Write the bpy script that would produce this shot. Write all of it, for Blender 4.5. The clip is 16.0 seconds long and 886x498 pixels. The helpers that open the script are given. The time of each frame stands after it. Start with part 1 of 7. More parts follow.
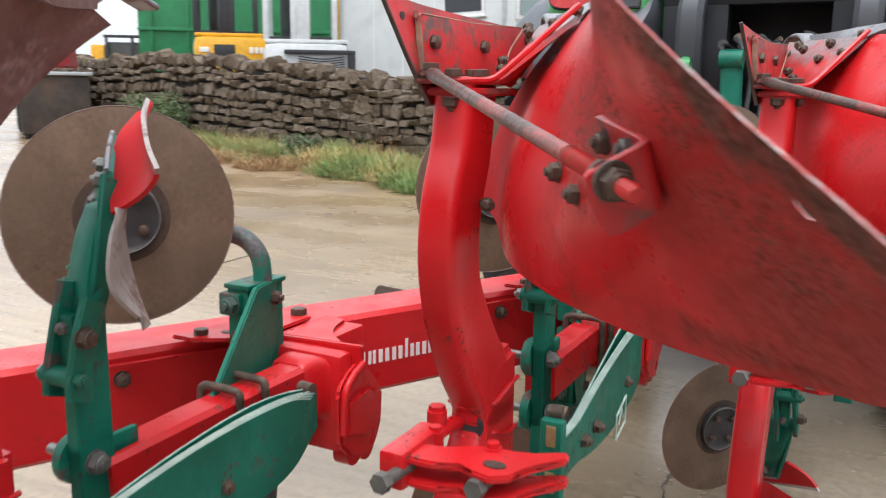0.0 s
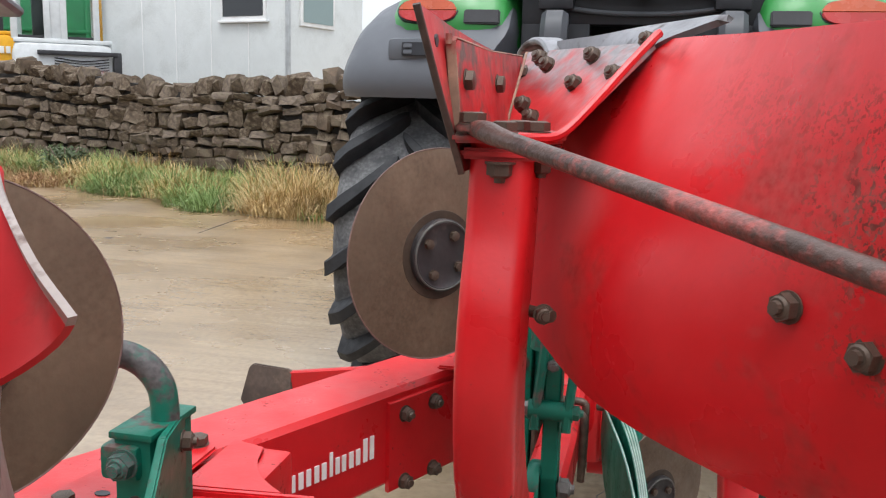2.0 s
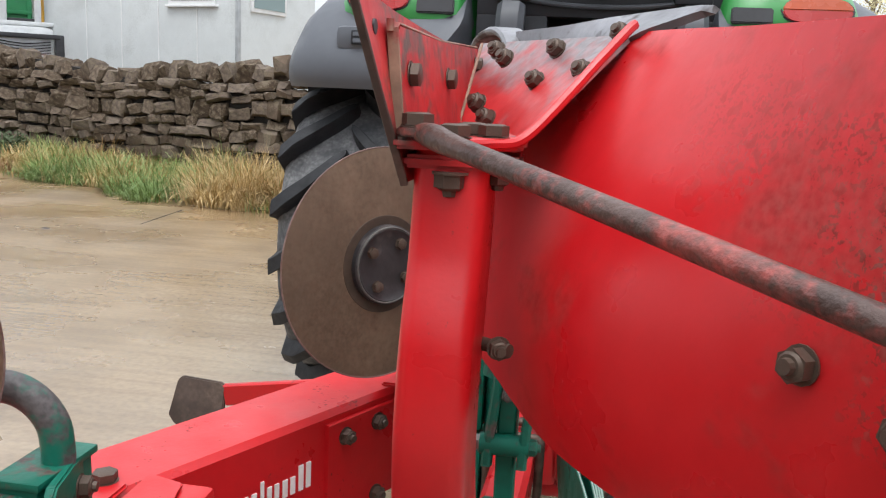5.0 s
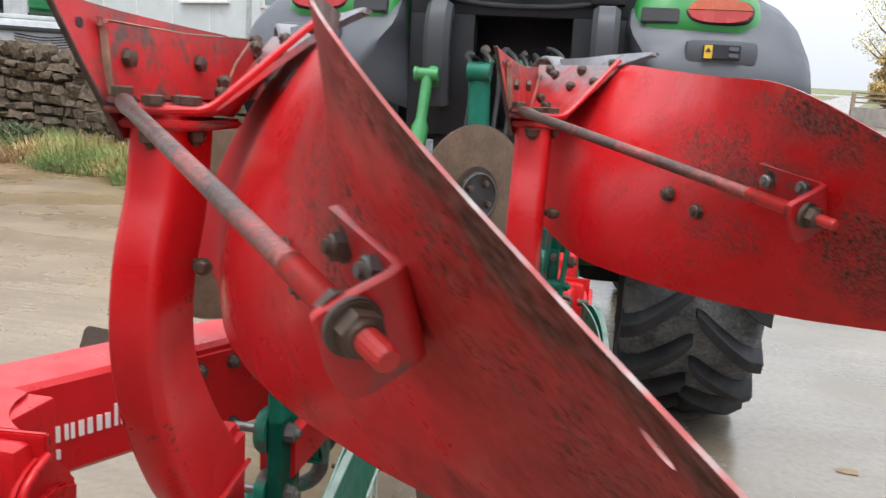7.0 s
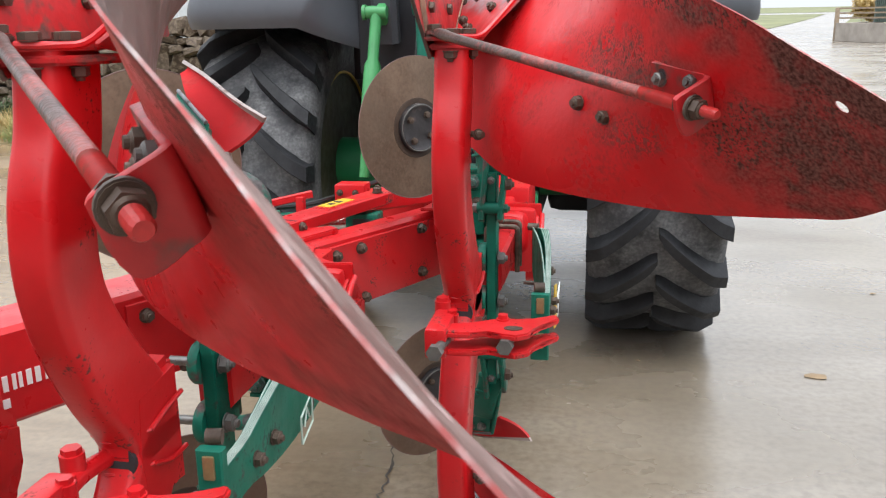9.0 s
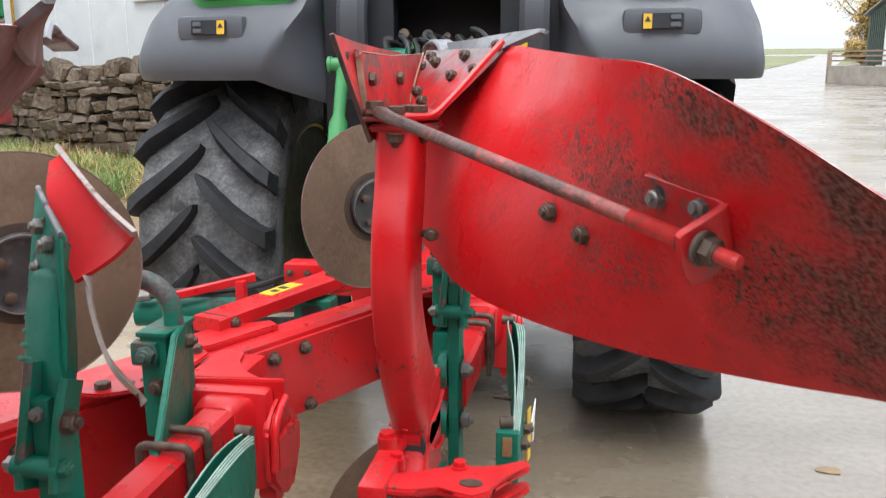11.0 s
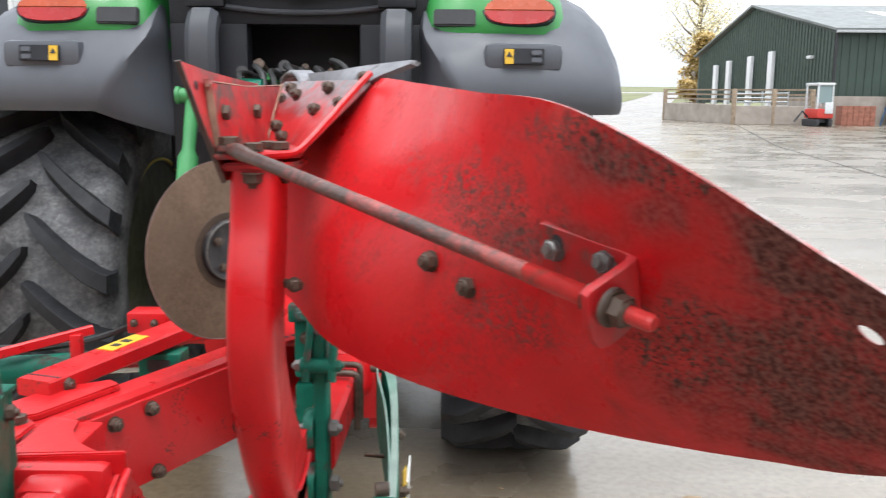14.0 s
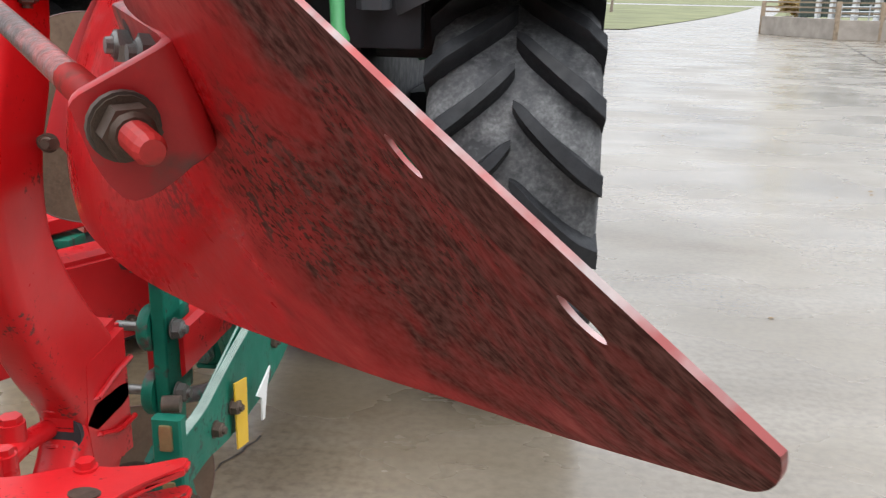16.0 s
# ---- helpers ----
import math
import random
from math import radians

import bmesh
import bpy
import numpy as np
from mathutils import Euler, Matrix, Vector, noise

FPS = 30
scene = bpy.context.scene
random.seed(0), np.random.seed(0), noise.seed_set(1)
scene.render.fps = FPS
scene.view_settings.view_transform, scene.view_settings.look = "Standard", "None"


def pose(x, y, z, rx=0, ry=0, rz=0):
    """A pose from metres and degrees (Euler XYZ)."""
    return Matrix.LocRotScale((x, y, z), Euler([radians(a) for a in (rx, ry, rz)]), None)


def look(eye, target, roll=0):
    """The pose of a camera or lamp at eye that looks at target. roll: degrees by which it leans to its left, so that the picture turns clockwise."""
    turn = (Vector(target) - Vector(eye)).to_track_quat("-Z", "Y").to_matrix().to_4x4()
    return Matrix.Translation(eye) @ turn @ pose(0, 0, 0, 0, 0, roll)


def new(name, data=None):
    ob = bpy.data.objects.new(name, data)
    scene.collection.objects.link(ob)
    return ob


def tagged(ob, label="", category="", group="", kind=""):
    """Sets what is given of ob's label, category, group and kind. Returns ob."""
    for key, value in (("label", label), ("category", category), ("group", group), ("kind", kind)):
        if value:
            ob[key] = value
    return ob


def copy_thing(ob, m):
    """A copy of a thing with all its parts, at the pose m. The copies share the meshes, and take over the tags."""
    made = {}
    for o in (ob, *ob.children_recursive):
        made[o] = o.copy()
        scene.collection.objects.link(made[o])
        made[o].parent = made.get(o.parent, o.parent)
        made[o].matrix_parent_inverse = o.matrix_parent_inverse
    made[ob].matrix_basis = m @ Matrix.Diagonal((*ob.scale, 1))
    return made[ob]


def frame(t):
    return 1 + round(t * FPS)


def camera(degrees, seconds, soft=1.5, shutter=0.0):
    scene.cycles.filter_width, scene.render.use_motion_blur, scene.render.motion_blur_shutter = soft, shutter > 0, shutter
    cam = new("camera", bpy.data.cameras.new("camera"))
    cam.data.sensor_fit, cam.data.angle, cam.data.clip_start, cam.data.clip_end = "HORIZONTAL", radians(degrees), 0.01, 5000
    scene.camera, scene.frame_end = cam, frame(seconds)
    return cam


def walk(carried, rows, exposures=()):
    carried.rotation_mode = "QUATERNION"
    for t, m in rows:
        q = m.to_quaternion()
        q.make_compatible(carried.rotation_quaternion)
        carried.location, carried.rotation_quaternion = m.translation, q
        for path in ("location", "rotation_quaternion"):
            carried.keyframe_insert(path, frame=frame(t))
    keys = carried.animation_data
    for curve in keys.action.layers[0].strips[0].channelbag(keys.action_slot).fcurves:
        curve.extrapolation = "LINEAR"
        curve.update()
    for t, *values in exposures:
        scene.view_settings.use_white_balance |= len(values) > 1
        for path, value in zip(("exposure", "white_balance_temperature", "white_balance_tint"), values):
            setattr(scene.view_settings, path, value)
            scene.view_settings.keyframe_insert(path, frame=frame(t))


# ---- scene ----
cam = camera(55.19, 16.0, soft=1.15, shutter=0.35)
PATH = [  # seconds, x, y, z, and the turn about x, y, z
    (0.0, -0.0227, 0.0297, 1.6150, 79.254, -0.666, 27.944),
    (0.5, -0.3496, 0.2162, 1.6391, 78.732, -1.193, 20.928),
    (1.0, -0.5036, 0.3356, 1.6739, 79.140, -1.357, 15.720),
    (1.5, -0.5693, 0.3807, 1.6783, 79.626, -1.490, 13.528),
    (2.0, -0.5792, 0.3802, 1.6731, 79.982, -1.568, 12.636),
    (2.5, -0.5284, 0.3097, 1.6846, 80.343, -1.796, 11.621),
    (3.0, -0.5025, 0.2816, 1.6886, 80.273, -2.683, 11.105),
    (3.2, -0.5331, 0.3566, 1.6726, 80.173, -3.628, 10.106),
    (5.3, -0.6008, 0.5409, 1.6858, 79.282, -2.499, 9.727),
    (5.5, -0.5312, 0.4851, 1.6986, 79.179, -2.464, 12.355),
    (6.0, -0.3917, 0.3444, 1.7144, 79.676, -2.183, 14.714),
    (6.5, -0.2390, 0.3126, 1.7091, 80.335, -3.048, 13.733),
    (7.0, -0.1059, 0.3184, 1.6806, 79.233, -3.143, 11.395),
    (7.5, -0.0493, 0.3063, 1.6501, 77.352, -2.577, 9.988),
    (8.0, -0.0118, 0.3050, 1.6220, 75.695, -1.781, 9.288),
    (8.2, -0.0048, 0.3000, 1.6098, 75.650, -1.086, 9.003),
    (10.3, 0.1336, 0.4629, 1.6956, 75.891, 2.729, 11.504),
    (10.5, 0.1275, 0.5440, 1.6937, 76.447, 1.977, 10.912),
    (11.0, 0.0728, 0.7422, 1.7117, 78.133, 0.284, 9.968),
    (11.5, 0.0258, 0.8327, 1.7376, 80.160, 0.349, 9.340),
    (12.0, 0.0041, 0.8776, 1.7383, 81.253, 0.240, 9.115),
    (12.5, -0.0162, 0.8944, 1.7263, 81.454, -0.012, 8.602),
    (13.0, -0.0443, 0.8817, 1.7144, 80.857, 0.035, 6.773),
    (13.5, -0.0610, 0.8671, 1.7068, 80.182, -0.307, 4.260),
    (14.0, 0.0350, 0.8818, 1.7134, 80.304, -0.459, 0.383),
    (14.5, 0.1669, 0.9852, 1.7098, 80.276, -0.804, -1.422),
    (15.0, 0.3306, 1.1153, 1.6246, 78.576, -3.176, 0.952),
    (15.5, 0.4215, 1.1883, 1.5920, 75.371, -3.671, 3.828),
    (16.0, 0.4206, 1.2332, 1.5851, 74.484, -1.353, 6.160),
]
walk(cam, [(row[0], pose(*row[1:])) for row in PATH],
     exposures=[(0.0, 0.46), (1.0, 0.4), (3.0, 0.32), (6.0, 0.3), (8.0, 0.45), (10.5, 0.54), (12.5, 0.52), (13.5, 0.58), (14.0, 0.56), (14.5, 0.42), (15, 0.31), (15.5, 0.28), (16, 0.32)])

# ---- world, light, exposure ----
world = bpy.data.worlds.new("overcast_sky")
scene.world = world
world.use_nodes = True
wn, wl = world.node_tree.nodes, world.node_tree.links
sky = wn.new("ShaderNodeTexSky")
sky.sky_type, sky.sun_disc = "NISHITA", False
sky.sun_elevation, sky.sun_rotation = radians(69), radians(163)
sky.air_density, sky.dust_density, sky.ozone_density = 1.0, 6.0, 1.0
grey = wn.new("ShaderNodeHueSaturation")  # cloud cover takes the blue out of the sky
grey.inputs["Saturation"].default_value = 0.12
wl.new(sky.outputs["Color"], grey.inputs["Color"])
veil = wn.new("ShaderNodeMix")
veil.data_type = "RGBA"
veil.inputs["Factor"].default_value = 0.72
wl.new(grey.outputs["Color"], veil.inputs["A"])
place = wn.new("ShaderNodeTexCoord")   # cloud is brighter overhead than at the horizon
split = wn.new("ShaderNodeSeparateXYZ")
wl.new(place.outputs["Generated"], split.inputs[0])
lift = wn.new("ShaderNodeMapRange")
wl.new(split.outputs["Z"], lift.inputs["Value"])
lift.inputs["To Min"].default_value, lift.inputs["To Max"].default_value = 0.76, 1.85
cloud = wn.new("ShaderNodeVectorMath")
cloud.operation = "SCALE"
cloud.inputs[0].default_value = (10.0, 10.6, 11.5)
wl.new(lift.outputs["Result"], cloud.inputs["Scale"])
wl.new(cloud.outputs[0], veil.inputs["B"])
wl.new(veil.outputs["Result"], wn["Background"].inputs["Color"])
wn["Background"].inputs["Strength"].default_value = 0.115
sun = new("sun", bpy.data.lights.new("sun", "SUN"))
sun.data.energy, sun.data.angle, sun.data.color = 1.4, radians(28), (1.0, 0.985, 0.965)
sun.matrix_world = look((1.5, -3, 14), (0, 2, 0))
scene.view_settings.exposure = 0.35

# ---- materials ----
MATS = {}


def material(name, color, rough=0.5, metal=0.0, vary=0.12, scale=6.0, bump=0.0, bump_scale=60.0, second=None, amount=0.0,
             spread=5.0, sharp=0.08, second_rough=0.9, coat=0.0, per_piece=0.0, island=0.0, tail=None, fine=45.0, grain=0.55, specks=0.0, spec=0.5, dull=None, blots=(), cover=(), rim=None):
    """Paint, metal or stone: a base with slow and fine variation, a second layer (rust, mud, wear) in patches, and relief."""
    m = bpy.data.materials.new(name)
    m.use_nodes = True
    n, l = m.node_tree.nodes, m.node_tree.links
    b = n["Principled BSDF"]
    co = n.new("ShaderNodeTexCoord")

    def noisy(s, detail=5.0, dist=0.0, drawn=None):
        t = n.new("ShaderNodeTexNoise")
        t.inputs["Scale"].default_value, t.inputs["Detail"].default_value, t.inputs["Distortion"].default_value = s, detail, dist
        where = co.outputs["Object"]
        if drawn:   # drawn out into strokes
            turn = n.new("ShaderNodeMapping")
            turn.inputs["Rotation"].default_value = (0, radians(drawn), 0)
            turn.inputs["Scale"].default_value = (1, 1, 0.75)
            l.new(where, turn.inputs["Vector"])
            where = turn.outputs[0]
        l.new(where, t.inputs["Vector"])
        return t.outputs["Fac"]

    def mix(f, a, c, kind="MIX"):
        x = n.new("ShaderNodeMix")
        x.data_type, x.blend_type = "RGBA", kind
        for sock, v in (("Factor", f), ("A", a), ("B", c)):
            if isinstance(v, (int, float)):
                x.inputs[sock].default_value = v
            elif isinstance(v, tuple):
                x.inputs[sock].default_value = (*v, 1)
            else:
                l.new(v, x.inputs[sock])
        return x.outputs["Result"]

    def span(v, lo, hi, a=0.0, c=1.0):
        r = n.new("ShaderNodeMapRange")
        l.new(v, r.inputs["Value"])
        for i, x in enumerate((lo, hi, a, c)):
            r.inputs[i + 1].default_value = x
        return r.outputs["Result"]

    def most(p, q):
        x = n.new("ShaderNodeMath")
        x.operation = "MAXIMUM"
        l.new(p, x.inputs[0])
        l.new(q, x.inputs[1])
        return x.outputs[0]

    def patches(spots, outer, inner):
        """Ragged ovals in the object's x and z: place, reach and strength of each."""
        at = n.new("ShaderNodeSeparateXYZ")
        l.new(co.outputs["Object"], at.inputs[0])
        ragged = span(noisy(14, 5.0, 0.6), 0.25, 0.75, -0.45, 0.45)
        out = None
        for bx, bz, rx, rz, power in spots:
            off = n.new("ShaderNodeCombineXYZ")
            l.new(span(at.outputs["X"], bx, bx + rx, 0.0, 1.0), off.inputs[0])
            l.new(span(at.outputs["Z"], bz, bz + rz, 0.0, 1.0), off.inputs[1])
            for sock in (off.inputs[0], off.inputs[1]):
                sock.links[0].from_node.clamp = False
            far = n.new("ShaderNodeVectorMath")
            far.operation = "LENGTH"
            l.new(off.outputs[0], far.inputs[0])
            torn = n.new("ShaderNodeMath")
            torn.operation = "ADD"
            l.new(far.outputs["Value"], torn.inputs[0])
            l.new(ragged, torn.inputs[1])
            spot = span(torn.outputs[0], outer, inner, 0.0, power)
            out = spot if out is None else most(out, spot)
        return out

    dark = tuple(c * (1 - 1.6 * vary) for c in color)
    light = tuple(min(1, c * (1 + vary)) for c in color)
    tone = mix(span(noisy(scale, 6.0), 0.3, 0.7), dark, light)
    tone = mix(span(noisy(scale * 9, 3.0), 0.35, 0.75, 0.0, vary * 1.5), tone, tuple(c * 0.6 for c in color))
    if per_piece or island:
        src = n.new("ShaderNodeObjectInfo").outputs["Random"] if per_piece else n.new("ShaderNodeNewGeometry").outputs["Random Per Island"]
        hsv = n.new("ShaderNodeHueSaturation")
        k = per_piece or island
        l.new(span(src, 0, 1, 1 - k, 1 + k), hsv.inputs["Value"])
        l.new(span(src, 0, 1, 1 + k * 0.5, 1 - k * 0.5), hsv.inputs["Saturation"])
        l.new(tone, hsv.inputs["Color"])
        tone = hsv.outputs["Color"]
    rough_v = span(noisy(scale * 3, 4.0), 0.3, 0.7, max(0.02, rough - 0.1), min(1, rough + 0.12))
    if second:
        f = noisy(spread, 9.0, 0.3)
        g = noisy(fine, 4.0)
        both = n.new("ShaderNodeMath")
        both.operation = "MULTIPLY_ADD"
        l.new(g, both.inputs[0])
        both.inputs[1].default_value = grain
        l.new(f, both.inputs[2])
        value = both.outputs[0]
        if tail:  # mud thickens towards the end that runs in the soil
            sep = n.new("ShaderNodeSeparateXYZ")
            l.new(co.outputs["Object"], sep.inputs[0])
            add = n.new("ShaderNodeMath")
            add.operation = "ADD"
            l.new(value, add.inputs[0])
            l.new(span(sep.outputs["XYZ".index(tail[0])], tail[1], tail[2], 0.0, tail[3]), add.inputs[1])
            value = add.outputs[0]
        edge = 0.5 + 0.5 * grain + 0.45 * (0.5 - amount)
        mask = span(value, edge - sharp, edge + sharp)
        if specks:  # small clods in loose patches
            big = span(noisy(92, 4.0, 0.35), 0.665 - 0.1 * specks, 0.70 - 0.1 * specks)
            small = span(noisy(210, 3.0, 0.3), 0.645 - 0.1 * specks, 0.70 - 0.1 * specks, 0.0, 1.0)
            film = span(noisy(22, 5.0, 0.5), 0.5, 0.75, 0.0, 0.7)   # thin brown film between the clods
            dots = big
            for other in (small, film):
                dots = most(dots, other)
            plain = span(noisy(4.5, 4.0), 0.53 - 0.06 * specks, 0.61 - 0.06 * specks, 0.0, min(1.0, specks * 1.2))
            where = plain
            if blots:   # splashes of soil, each with its place, reach and strength on the board
                where = patches(blots, 1.15, 0.55)
            hit = n.new("ShaderNodeMath")
            hit.operation = "MULTIPLY"
            l.new(dots, hit.inputs[0])
            cut = n.new("ShaderNodeMath")   # clods stick where the furrow slice turns over
            cut.operation = "MULTIPLY"
            part_way = n.new("ShaderNodeSeparateXYZ")
            l.new(co.outputs["Object"], part_way.inputs[0])
            l.new(where, cut.inputs[0])
            l.new(span(part_way.outputs["X"], 0.2, 0.36), cut.inputs[1])
            l.new(cut.outputs[0], hit.inputs[1])
            mask = most(mask, hit.outputs[0])
        if cover:   # a smeared skin of soil, thin and thick by turns
            skin_of = n.new("ShaderNodeMath")
            skin_of.operation = "MULTIPLY"
            reach = patches(cover, 1.45, 0.35)
            if rim:   # soil dried on along the upper edge, which falls towards the tail
                level = n.new("ShaderNodeVectorMath")
                level.operation = "DOT_PRODUCT"
                l.new(co.outputs["Object"], level.inputs[0])
                level.inputs[1].default_value = (0.69, 0, 1)
                band = n.new("ShaderNodeMath")
                band.operation = "MULTIPLY"
                wave = n.new("ShaderNodeMath")
                wave.operation = "ADD"
                l.new(level.outputs["Value"], wave.inputs[0])
                l.new(span(noisy(9, 5.0, 0.5), 0.3, 0.7, -rim[1] * 0.6, rim[1] * 0.6), wave.inputs[1])
                l.new(span(wave.outputs[0], 1.042 - rim[1] * 1.3, 1.042 - rim[1] * 0.4, 0.0, rim[2]), band.inputs[0])
                beyond = n.new("ShaderNodeSeparateXYZ")
                l.new(co.outputs["Object"], beyond.inputs[0])
                l.new(span(beyond.outputs["X"], rim[0], rim[0] + 0.12), band.inputs[1])
                reach = most(reach, band.outputs[0])
            l.new(reach, skin_of.inputs[0])
            l.new(span(noisy(34, 6.0, 0.4, -24.0), 0.34, 0.6, 0.74, 1.0), skin_of.inputs[1])
            mask = most(mask, skin_of.outputs[0])
        tone = mix(mask, tone, mix(span(noisy(fine * 1.7, 4.0), 0.35, 0.65), tuple(c * 0.62 for c in second), tuple(c * 1.45 + 0.03 if cover else c for c in second)))
        rough_v = mix(mask, rough_v, (second_rough,) * 3)
    if dull:  # soil has scoured the gloss off one end
        sep = n.new("ShaderNodeSeparateXYZ")
        l.new(co.outputs["Object"], sep.inputs[0])
        rough_v = mix(span(sep.outputs["XYZ".index(dull[0])], dull[1], dull[2]), (0.95,) * 3, rough_v)
    l.new(tone, b.inputs["Base Color"])
    l.new(rough_v, b.inputs["Roughness"])
    b.inputs["Metallic"].default_value = metal
    b.inputs["Specular IOR Level"].default_value = spec
    if cover:   # dried soil has no gloss
        l.new(span(mask, 0.0, 1.0, spec, 0.08), b.inputs["Specular IOR Level"])
    if coat:
        b.inputs["Coat Weight"].default_value, b.inputs["Coat Roughness"].default_value = coat, 0.15
    if bump:
        bp = n.new("ShaderNodeBump")
        bp.inputs["Strength"].default_value, bp.inputs["Distance"].default_value = bump, 0.01
        l.new(noisy(bump_scale, 6.0), bp.inputs["Height"])
        l.new(bp.outputs["Normal"], b.inputs["Normal"])
    MATS[name] = m
    return m


RED = (0.56, 0.01, 0.014)
material("red_frame", RED, 0.35, vary=0.1, scale=4, bump=0.04, bump_scale=90, second=(0.14, 0.045, 0.036), amount=-0.03, spread=9, fine=120, grain=0.8, sharp=0.05, coat=0.08, spec=0.44)
material("red_board", (0.55, 0.01, 0.014), 0.29, vary=0.1, scale=3, bump=0.05, bump_scale=40, second=(0.105, 0.044, 0.032), amount=-0.06, spread=7, fine=60, grain=0.25,
         dull=("X", 0.06, 0.13), spec=0.42, tail=("X", 0.46, 0.85, 0.3), sharp=0.2, second_rough=0.7, specks=1.0,
         blots=((0.38, 0.6, 0.11, 0.08, 0.9), (0.31, 0.67, 0.09, 0.06, 0.65), (0.43, 0.545, 0.06, 0.035, 1), (0.41, 0.64, 0.05, 0.04, 0.85), (0.5, 0.7, 0.05, 0.035, 0.9), (0.56, 0.62, 0.06, 0.045, 0.85),
                (0.66, 0.5, 0.08, 0.07, 0.8), (0.6, 0.55, 0.06, 0.04, 0.7), (0.37, 0.5, 0.05, 0.03, 0.6)),
         cover=((0.455, 0.715, 0.045, 0.035, 0.75), (0.5, 0.69, 0.05, 0.03, 0.55), (0.41, 0.575, 0.05, 0.035, 0.55), (0.47, 0.55, 0.03, 0.025, 0.75), (0.58, 0.6, 0.06, 0.02, 0.6), (0.66, 0.55, 0.06, 0.018, 0.6), (0.69, 0.45, 0.16, 0.12, 0.6), (0.56, 0.54, 0.1, 0.09, 0.45), (0.62, 0.37, 0.14, 0.025, 0.7)), rim=(0.42, 0.045, 1.05))
material("red_board_muddy", (0.6, 0.011, 0.015), 0.29, vary=0.1, scale=3, bump=0.09, bump_scale=70, second=(0.115, 0.041, 0.032), amount=-0.06, spread=4.5, fine=95, grain=0.62,
         dull=("X", 0.06, 0.13), spec=0.42, tail=("X", 0.54, 0.8, 0.2), sharp=0.2, specks=1.1,
         blots=((0.36, 0.61, 0.085, 0.06, 1), (0.42, 0.58, 0.06, 0.04, 1), (0.3, 0.64, 0.06, 0.04, 0.7), (0.455, 0.705, 0.06, 0.025, 1), (0.52, 0.68, 0.08, 0.03, 1), (0.57, 0.49, 0.07, 0.08, 1), (0.4, 0.47, 0.08, 0.04, 0.7), (0.645, 0.5, 0.09, 0.1, 1), (0.595, 0.64, 0.06, 0.03, 1), (0.66, 0.58, 0.06, 0.04, 1)),
         cover=((0.485, 0.68, 0.045, 0.038, 0.85), (0.515, 0.64, 0.03, 0.035, 0.7), (0.42, 0.575, 0.05, 0.028, 0.75), (0.46, 0.6, 0.035, 0.018, 0.6), (0.63, 0.53, 0.055, 0.07, 0.85), (0.58, 0.5, 0.035, 0.055, 0.6),
                (0.7, 0.47, 0.15, 0.13, 1.0), (0.64, 0.5, 0.08, 0.09, 1.0), (0.6, 0.43, 0.08, 0.05, 0.75), (0.77, 0.45, 0.07, 0.09, 1.0), (0.71, 0.385, 0.13, 0.03, 0.9)), rim=(0.48, 0.055, 1.15))
# pale patches: chips to bare steel, and the edge's glint painted in
material("board_edge", (0.4, 0.075, 0.07), 0.42, vary=0.3, scale=20, second=(0.46, 0.37, 0.36), amount=0.38, spread=12, second_rough=0.4)
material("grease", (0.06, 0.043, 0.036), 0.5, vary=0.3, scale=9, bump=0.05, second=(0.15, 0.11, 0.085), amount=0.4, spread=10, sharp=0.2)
material("old_grease", (0.075, 0.05, 0.036), 0.55, vary=0.3, scale=12, bump=0.08, spec=0.3)
material("brass", (0.32, 0.23, 0.11), 0.45, 0.4, vary=0.2, scale=20)
material("grey_bolt", (0.14, 0.135, 0.125), 0.5, 0.3, vary=0.2, scale=30, bump=0.1)
material("post_grey", (0.055, 0.059, 0.069), 0.5, vary=0.1, scale=3)
material("red_worn", (0.48, 0.017, 0.02), 0.42, vary=0.2, scale=8, bump=0.08, second=(0.13, 0.075, 0.06), amount=0.3, spread=9, second_rough=0.45)
material("thread_red", (0.52, 0.035, 0.032), 0.42, vary=0.25, scale=20, second=(0.16, 0.08, 0.055), amount=0.2, spread=14, second_rough=0.7)
# greyer towards the top: bare steel, and a sheen put into the colour
material("red_to_bare", (0.5, 0.02, 0.022), 0.42, vary=0.15, scale=8, bump=0.08, second=(0.24, 0.215, 0.22), amount=-0.08, spread=9, second_rough=0.42,
         tail=("Z", 0.68, 0.79, 0.55), sharp=0.2)
material("grey_steel", (0.25, 0.25, 0.265), 0.4, 0.4, vary=0.2, scale=9, bump=0.1, second=(0.12, 0.1, 0.095), amount=0.22, spread=8)
material("rod_steel", (0.1, 0.06, 0.05), 0.4, 0.15, vary=0.35, scale=14, bump=0.25, bump_scale=130, second=(0.42, 0.095, 0.08), amount=0.1, spread=9, second_rough=0.4, fine=110, tail=("X", 0.1, 0.42, 0.22), sharp=0.12)
material("disc_steel", (0.165, 0.108, 0.07), 0.52, 0.1, vary=0.2, scale=7, bump=0.1, bump_scale=90, second=(0.105, 0.06, 0.035), amount=0.14, spread=6, sharp=0.25, fine=90, grain=0.4)
material("hub_black", (0.032, 0.028, 0.03), 0.5, vary=0.3, scale=14, bump=0.1, second=(0.12, 0.1, 0.095), amount=0.12, spread=14)
material("bolt_steel", (0.115, 0.08, 0.06), 0.5, 0.4, vary=0.35, scale=40, bump=0.1, bump_scale=200)
material("worn_tan", (0.3, 0.19, 0.13), 0.6, vary=0.3, scale=20, second=(0.32, 0.05, 0.045), amount=0.25, spread=14)
material("bolt_bright", (0.25, 0.24, 0.225), 0.35, 0.7, vary=0.2, scale=40)
